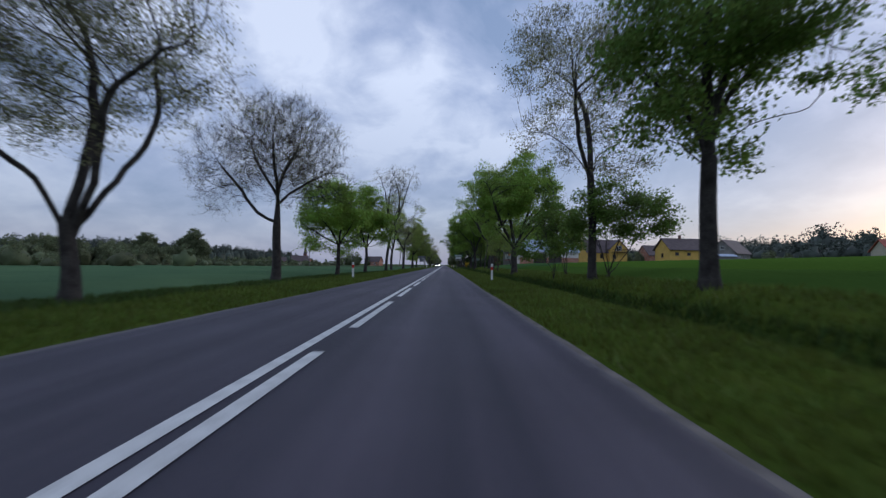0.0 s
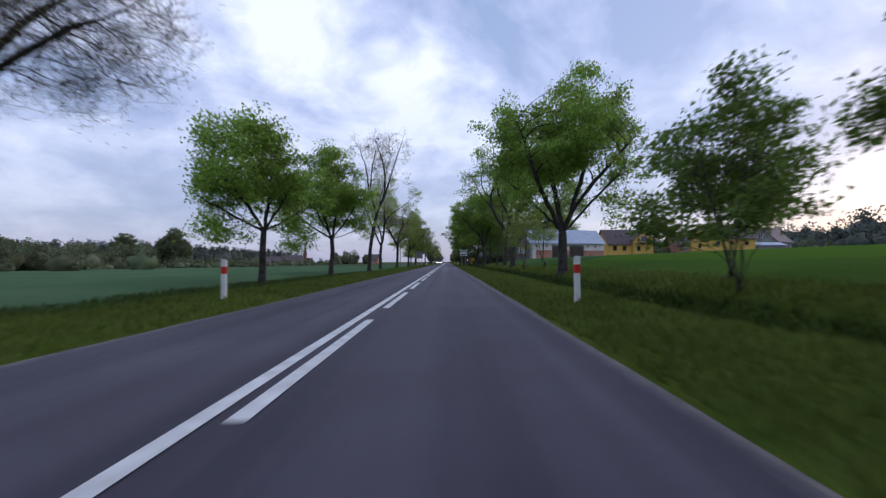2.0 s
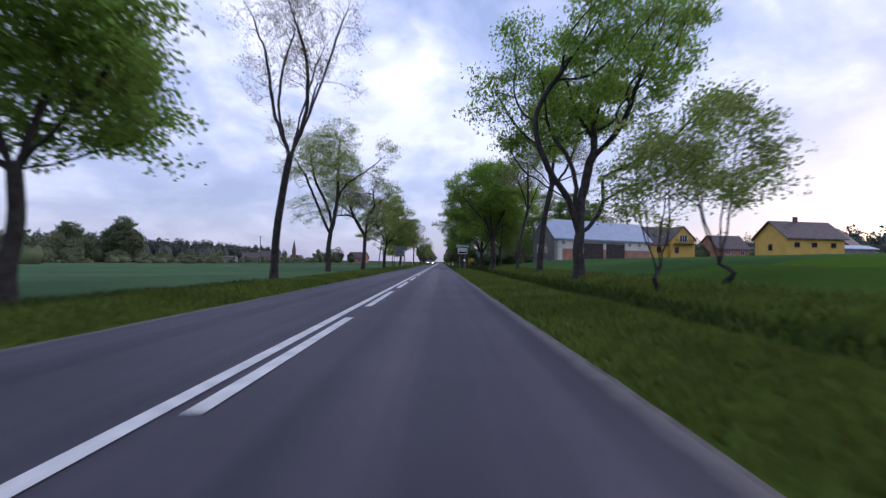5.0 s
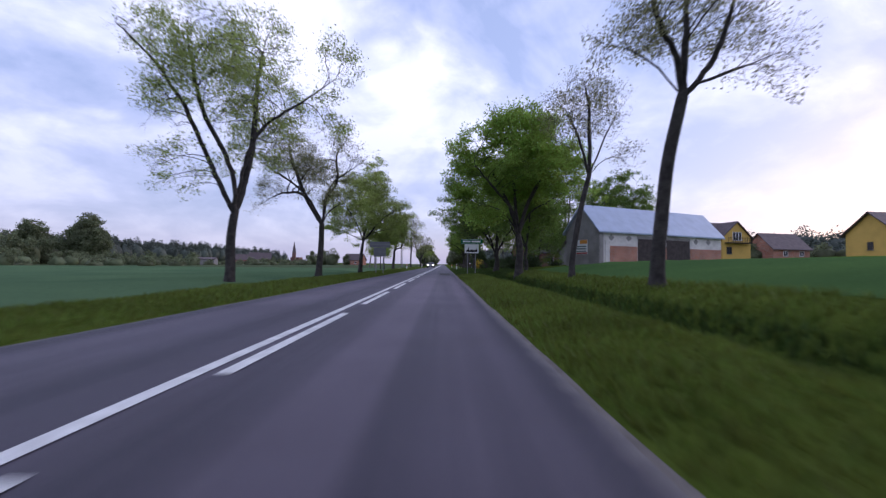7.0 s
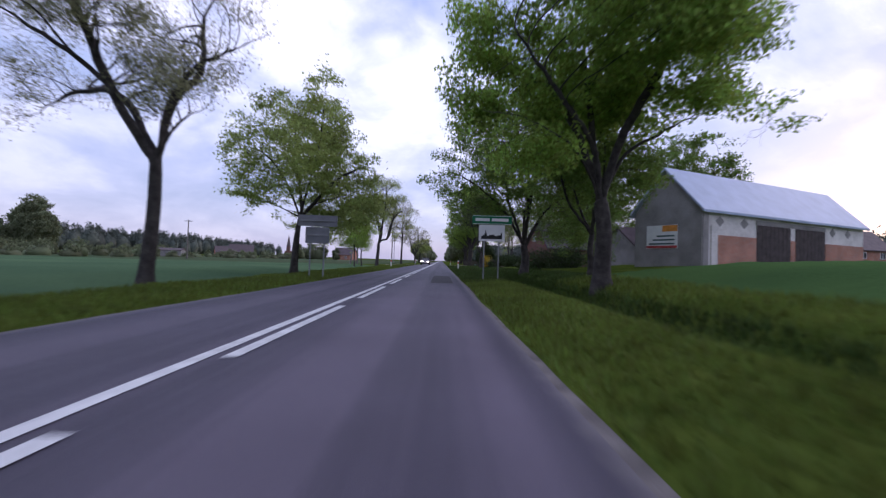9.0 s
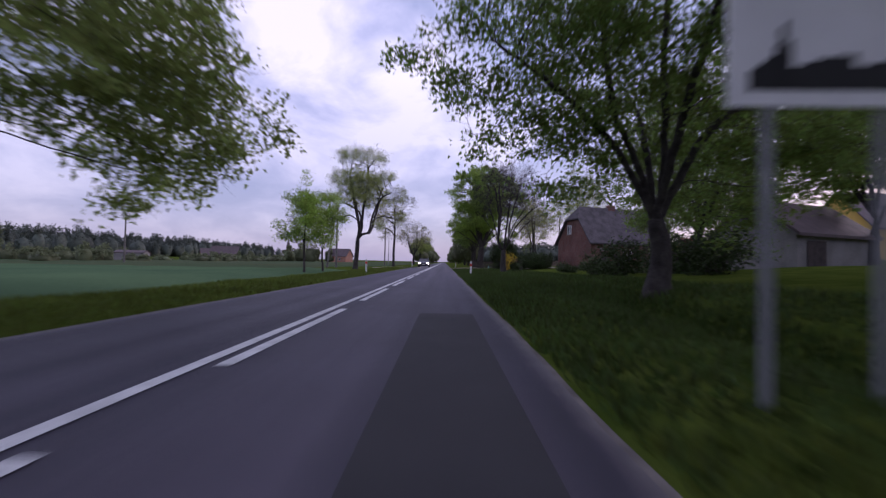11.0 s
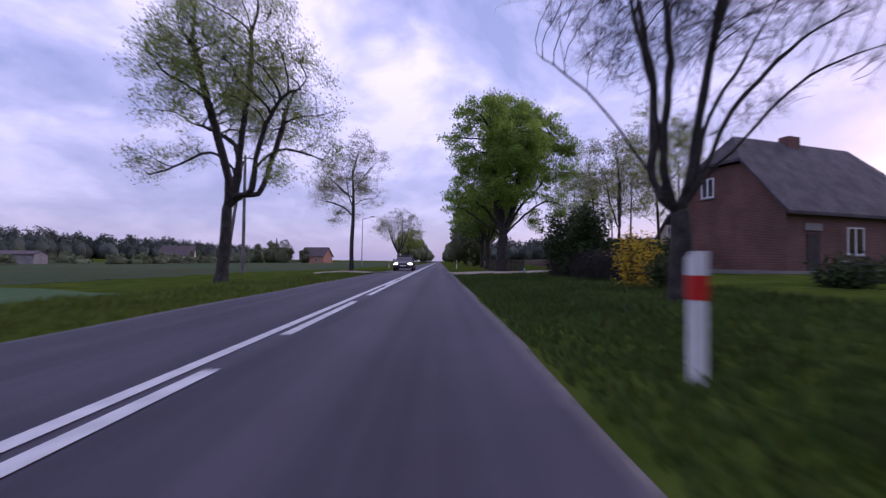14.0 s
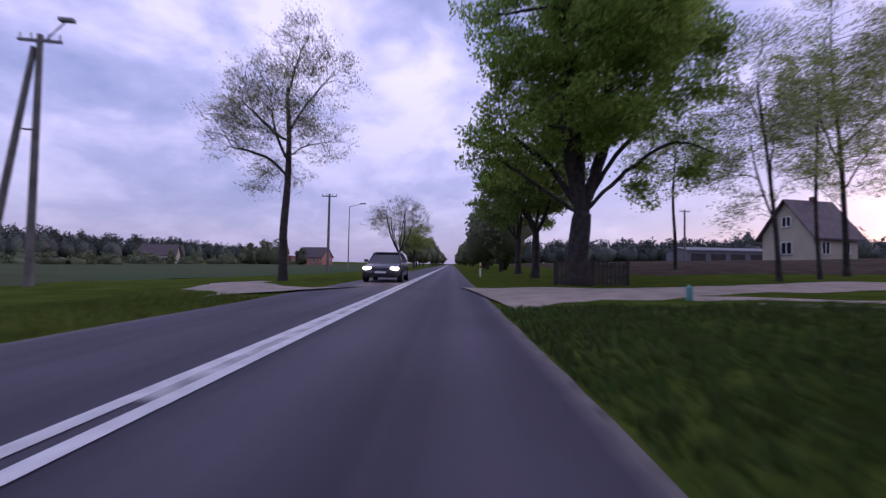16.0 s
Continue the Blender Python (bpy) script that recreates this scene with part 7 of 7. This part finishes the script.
track("wheel_rut", [(8.2, 156.4), (10.5, 154.9), (15, 154.2), (26, 155.0)], 0.45, "sandy wheel rut in the grass", lift=0.03, seed=4)
track("wheel_rut", [(8.6, 154.4), (11, 153.0), (16, 152.6), (26, 153.4)], 0.45, "sandy wheel rut in the grass", lift=0.03, seed=5)
M_teal = mat("faded_teal_paint", (0.12, 0.30, 0.27), 0.7, 0.2, 6.0)
for x, y in ((9.3, 165.6), (8.0, 156.0)):
    mk = empty("marker_post", pose(x, y, float(ground_z(x, y))), "short faded teal marker post in the grass", "marker post", "marker posts")
    box("body", -0.07, 0.07, -0.05, 0.05, -0.2, 0.34, M_teal, mk, bevel=0.012)
    part("cap", rod_bm((0, 0, 0.34), (0, 0, 0.40), 0.06, 0.03, 8), M_teal, mk)

# ---- cottage garden ----
def fence(x0, y0, x1, y1, h, label, gap=0.17, wd=0.13):
    L = math.hypot(x1 - x0, y1 - y0); a = math.degrees(math.atan2(y1 - y0, x1 - x0))
    root = empty("wooden_fence", pose(x0, y0, float(ground_z(x0, y0)), 0, 0, a), label, "fence")
    rs = random.Random(int(x0 * 10 + y0))
    n = int(L / 2.2) + 1
    for k in range(n + 1):
        x = L * k / n; box("post", x - 0.06, x + 0.06, 0.03, 0.15, -0.3, h + 0.08, M_wood, root)
    for z in (0.3, h - 0.25):
        box("rail", 0, L, 0.0, 0.03, z, z + 0.09, M_wood, root)
    for k in range(int(L / gap)):
        x = gap * k; t = h + rs.uniform(-0.06, 0.04)
        box("board", x, x + wd, -0.025, -0.002, 0.05, t, M_wood, root)
    return root


def twig_hedge(x0, y0, x1, y1, h, wd, count, label, seed):
    """A clipped hedge of crossing bare twigs on upright stems."""
    rs = np.random.default_rng(seed)
    root = empty("hedge", pose(x0, y0, float(ground_z(x0, y0))), label, "hedge")
    f = rs.random((count, 1)); base = np.concatenate([(x1 - x0) * f, (y1 - y0) * f, np.zeros_like(f)], 1)
    top = h * (0.86 + 0.14 * np.sin(f * 31) + 0.08 * np.sin(f * 77))
    c = base + np.concatenate([rs.normal(0, wd * 0.32, (count, 1)), rs.normal(0, 0.1, (count, 1)), top * rs.random((count, 1)) ** 0.8], 1)
    d = rs.normal(0, 1, (count, 3)) * np.array([0.12, 0.16, 0.17])
    v, fc = ribbons(rs, c - d, c + d, 0.007)
    t = new("twig_work", raw_mesh("twig_work", v, fc, 4, M_twig)); t.parent = root
    g = rs.random((160, 1)); a = np.concatenate([(x1 - x0) * g, (y1 - y0) * g, np.full_like(g, -0.15)], 1) + rs.normal(0, 0.08, (160, 3)) * np.array([1, 1, 0])
    b = a + np.array([0, 0, h * 0.8]) + rs.normal(0, 0.12, (160, 3))
    v, fc = tubes(a, b, np.full(160, 0.022), np.full(160, 0.012), 4)
    t = new("woody_base", raw_mesh("woody_base", v, fc, 4, M_bark)); t.parent = root
    k = rs.integers(0, count, count // 5)
    lv, lf = leaf_tris(rs, c[k], 0.09)
    t = new("foliage", raw_mesh("foliage", lv, lf, 3, M_leaf_deep_shade)); t.parent = root


twig_hedge(8.3, 148.4, 9.5, 142.2, 1.15, 0.9, 20000, "dark brown bare-twig hedge before the cottage garden", 33)
fence(6.3, 163.0, 9.3, 163.2, 1.0, "dark weathered plank fence beside the gravel track")
# under the trees this deep leaf tone stands in for garden shade
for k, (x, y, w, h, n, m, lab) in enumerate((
        (8.9, 147.0, 3.0, 3.15, 15000, M_leaf_deep_shade, "dense dark green garden bush by the fence"),
        (10.9, 146.2, 2.4, 1.7, 4500, M_leaf_deep_shade, "dense dark green garden bush by the fence"),
        (12.4, 147.4, 3.0, 1.8, 5000, M_leaf_deep_shade, "dense dark hedge bush beside the cottage"),
        (14.2, 150.5, 2.4, 1.7, 4000, M_leaf_deep_shade, "dense dark hedge bush beside the cottage"),
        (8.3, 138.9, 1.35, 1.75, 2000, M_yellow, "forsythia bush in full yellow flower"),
        (8.8, 138.0, 1.0, 0.9, 900, M_leaf_deep_shade, "low dark shrub beside the forsythia"),
        (13.2, 137.0, 1.4, 0.6, 1000, M_leaf_deep_shade, "low dark garden shrub before the cottage"),
        (15.6, 138.6, 1.5, 0.45, 1000, M_leaf_deep_shade, "low dark garden shrub before the cottage"),
        (17.2, 140.8, 1.5, 0.6, 1000, M_leaf_deep_shade, "low dark garden shrub before the cottage"),
        (12.2, 132.4, 1.7, 0.6, 1300, M_leaf_deep_shade, "low dark garden shrub before the cottage"),
        (15.6, 133.4, 1.9, 0.65, 1300, M_leaf_deep_shade, "low dark garden shrub before the cottage"),
        (12.0, 125.0, 2.2, 1.0, 1500, M_leaf_deep_shade, "low dark shrub in the shaded garden"),
        (14.6, 121.5, 2.4, 1.0, 1500, M_leaf_deep_shade, "low dark shrub in the shaded garden"),
        (11.0, 118.6, 2.6, 1.8, 2200, M_leaf_deep_shade, "dark leafy shrub under the trees"),
        (12.2, 112.5, 2.6, 1.5, 2200, M_leaf_deep_shade, "dark leafy shrub under the trees"),
        (12.8, 116.0, 3.0, 1.6, 2600, M_leaf_deep_shade, "dark leafy shrub under the trees"),
        (18.5, 124.0, 3.2, 1.2, 2400, M_leaf_deep_shade, "dark leafy shrub under the trees"),
        (15.0, 126.5, 2.4, 0.85, 1500, M_leaf_deep_shade, "low dark shrub in the shaded garden"))):
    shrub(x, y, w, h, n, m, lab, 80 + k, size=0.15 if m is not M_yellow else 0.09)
# further trees behind the cottage and the junction
tree(13.4, 153.0, 9.5, 2.6, 3.0, 0.14, 2.0, 2600, M_leaf_bud, "tree", "slim tree with few spring leaves behind the fence", 71, size=0.16, targets=600)
tree(17.5, 176.0, 12.5, 3.6, 8.5, 0.12, 3.0, 4500, M_leaf_young, "tree", "slim tree with sparse spring leaves by the track", 72, size=0.18, arms=[], targets=700, gaps=-1.0)
tree(20.5, 167.5, 13.0, 3.0, 9.0, 0.10, 3.4, 4200, M_leaf_young, "tree", "slim tree with sparse spring leaves by the track", 73, size=0.17, arms=[], targets=700, gaps=-1.0)


# ---- oncoming car ----
def car(x, y):
    """A dark saloon that faces down the road towards -y, with its headlights on."""
    M_body = mat("dark_grey_paint", (0.10, 0.095, 0.11), 0.25, 0.06, 2.0, metal=0.5, spec=0.6)
    M_tyre = mat("tyre_rubber", (0.018, 0.018, 0.018), 0.9, 0.1, 8)
    M_rim = mat("alloy_rim", (0.35, 0.35, 0.37), 0.35, 0.08, 4, metal=0.8)
    M_lamp = bpy.data.materials.new("lit_headlight"); M_lamp.use_nodes = True
    b = M_lamp.node_tree.nodes["Principled BSDF"]
    b.inputs["Base Color"].default_value = (0.9, 0.88, 0.8, 1); b.inputs["Emission Color"].default_value = (1.0, 0.84, 0.56, 1); b.inputs["Emission Strength"].default_value = 32
    root = empty("car", pose(x, y, 0.012), "dark grey saloon car with its headlights switched on", "car")
    # half widths and heights of cross sections from the nose to the tail
    prof = [(0.0, 0.62, 0.28, 0.60), (0.06, 0.74, 0.24, 0.68), (0.3, 0.84, 0.22, 0.76), (0.9, 0.88, 0.22, 0.86), (1.3, 0.89, 0.22, 0.92), (2.2, 0.90, 0.22, 0.94), (3.2, 0.90, 0.22, 0.96), (3.9, 0.87, 0.24, 0.98), (4.3, 0.82, 0.26, 0.96), (4.42, 0.72, 0.32, 0.9)]
    bm = bmesh.new(); rings = []
    for py, hw, zb, zt in prof:
        pts = [(-hw * 0.9, zb), (-hw, zb + 0.14), (-hw * 1.0, zb + (zt - zb) * 0.6), (-hw * 0.94, zt - 0.06), (-hw * 0.82, zt), (0, zt + 0.02), (hw * 0.82, zt), (hw * 0.94, zt - 0.06), (hw, zb + (zt - zb) * 0.6), (hw, zb + 0.14), (hw * 0.9, zb)]
        rings.append([bm.verts.new((px, py, pz)) for px, pz in pts])
    for a, c in zip(rings[:-1], rings[1:]):
        for k in range(len(a)):
            j = (k + 1) % len(a); bm.faces.new((a[k], a[j], c[j], c[k]))
    bm.faces.new(rings[0]); bm.faces.new(rings[-1][::-1])
    body = part("body", bm, M_body, root)
    for q in body.data.polygons:
        q.use_smooth = True
    # cabin: glass band and roof
    cab = [(1.15, 0.76, 0.90), (1.95, 0.62, 1.36), (3.1, 0.62, 1.40), (3.75, 0.66, 1.20), (4.15, 0.74, 0.97)]
    bm = bmesh.new(); rows = []
    for py, hw, z in cab:
        rows.append([bm.verts.new((-0.8, py, 0.88)), bm.verts.new((-hw, py, z)), bm.verts.new((hw, py, z)), bm.verts.new((0.8, py, 0.88))])
    for a, c in zip(rows[:-1], rows[1:]):
        for k in range(3):
            bm.faces.new((a[k], a[k + 1], c[k + 1], c[k]))
    bm.faces.new(rows[0]); bm.faces.new(rows[-1][::-1])
    part("windows", bm, M_glass, root, "dark tinted windscreen and side glass")
    bm = bmesh.new()
    for py0, py1, z0, z1 in ((1.9, 3.15, 1.365, 1.405),):
        box_bm(-0.6, 0.6, py0, py1, z0, z1 + 0.02, bm)
    part("roof", bm, M_body, root, bevel=0.015)
    for sx in (-1, 1):
        part("pillar", rod_bm((sx * 0.77, 1.15, 0.9), (sx * 0.63, 1.95, 1.38), 0.035, 0.03, 6), M_body, root)
        part("pillar", rod_bm((sx * 0.63, 3.1, 1.4), (sx * 0.76, 4.1, 0.98), 0.04, 0.05, 6), M_body, root)
        part("pillar", rod_bm((sx * 0.8, 2.55, 0.9), (sx * 0.63, 2.55, 1.39), 0.03, 0.03, 6), M_body, root)
        part("mirror", box_bm(sx * 0.93 - 0.1, sx * 0.93 + 0.1, 1.35, 1.47, 0.92, 1.06), M_body, root, bevel=0.02)
        part("headlight", box_bm(sx * 0.62 - 0.17, sx * 0.62 + 0.17, 0.0, 0.12, 0.58, 0.70), M_lamp, root, "lit warm white headlight", bevel=0.02)
        part("rear_light", box_bm(sx * 0.64 - 0.12, sx * 0.64 + 0.12, 4.36, 4.43, 0.72, 0.86), M_red, root, bevel=0.01)
        for wy in (0.82, 3.5):
            wbm = rod_bm((sx * 0.92, wy, 0.31), (sx * 0.70, wy, 0.31), 0.315, 0.315, 24)
            wheel = part("wheel", wbm, M_tyre, root, "black rubber tyre", bevel=0.0)
            part("rim", rod_bm((sx * 0.932, wy, 0.31), (sx * 0.90, wy, 0.31), 0.21, 0.2, 12), M_rim, wheel)
    g = box("grille", -0.38, 0.38, -0.015, 0.05, 0.52, 0.66, M_black, root)
    for k in range(4):
        box("slat", -0.36, 0.36, -0.024, -0.016, 0.535 + 0.03 * k, 0.545 + 0.03 * k, M_steel, g)
    box("lower_intake", -0.6, 0.6, -0.02, 0.05, 0.29, 0.41, M_black, root)
    box("number_plate", -0.26, 0.26, -0.03, -0.018, 0.42, 0.51, M_signwhite, root, "plain white plate")
    return root


car(-1.15, 165.0)
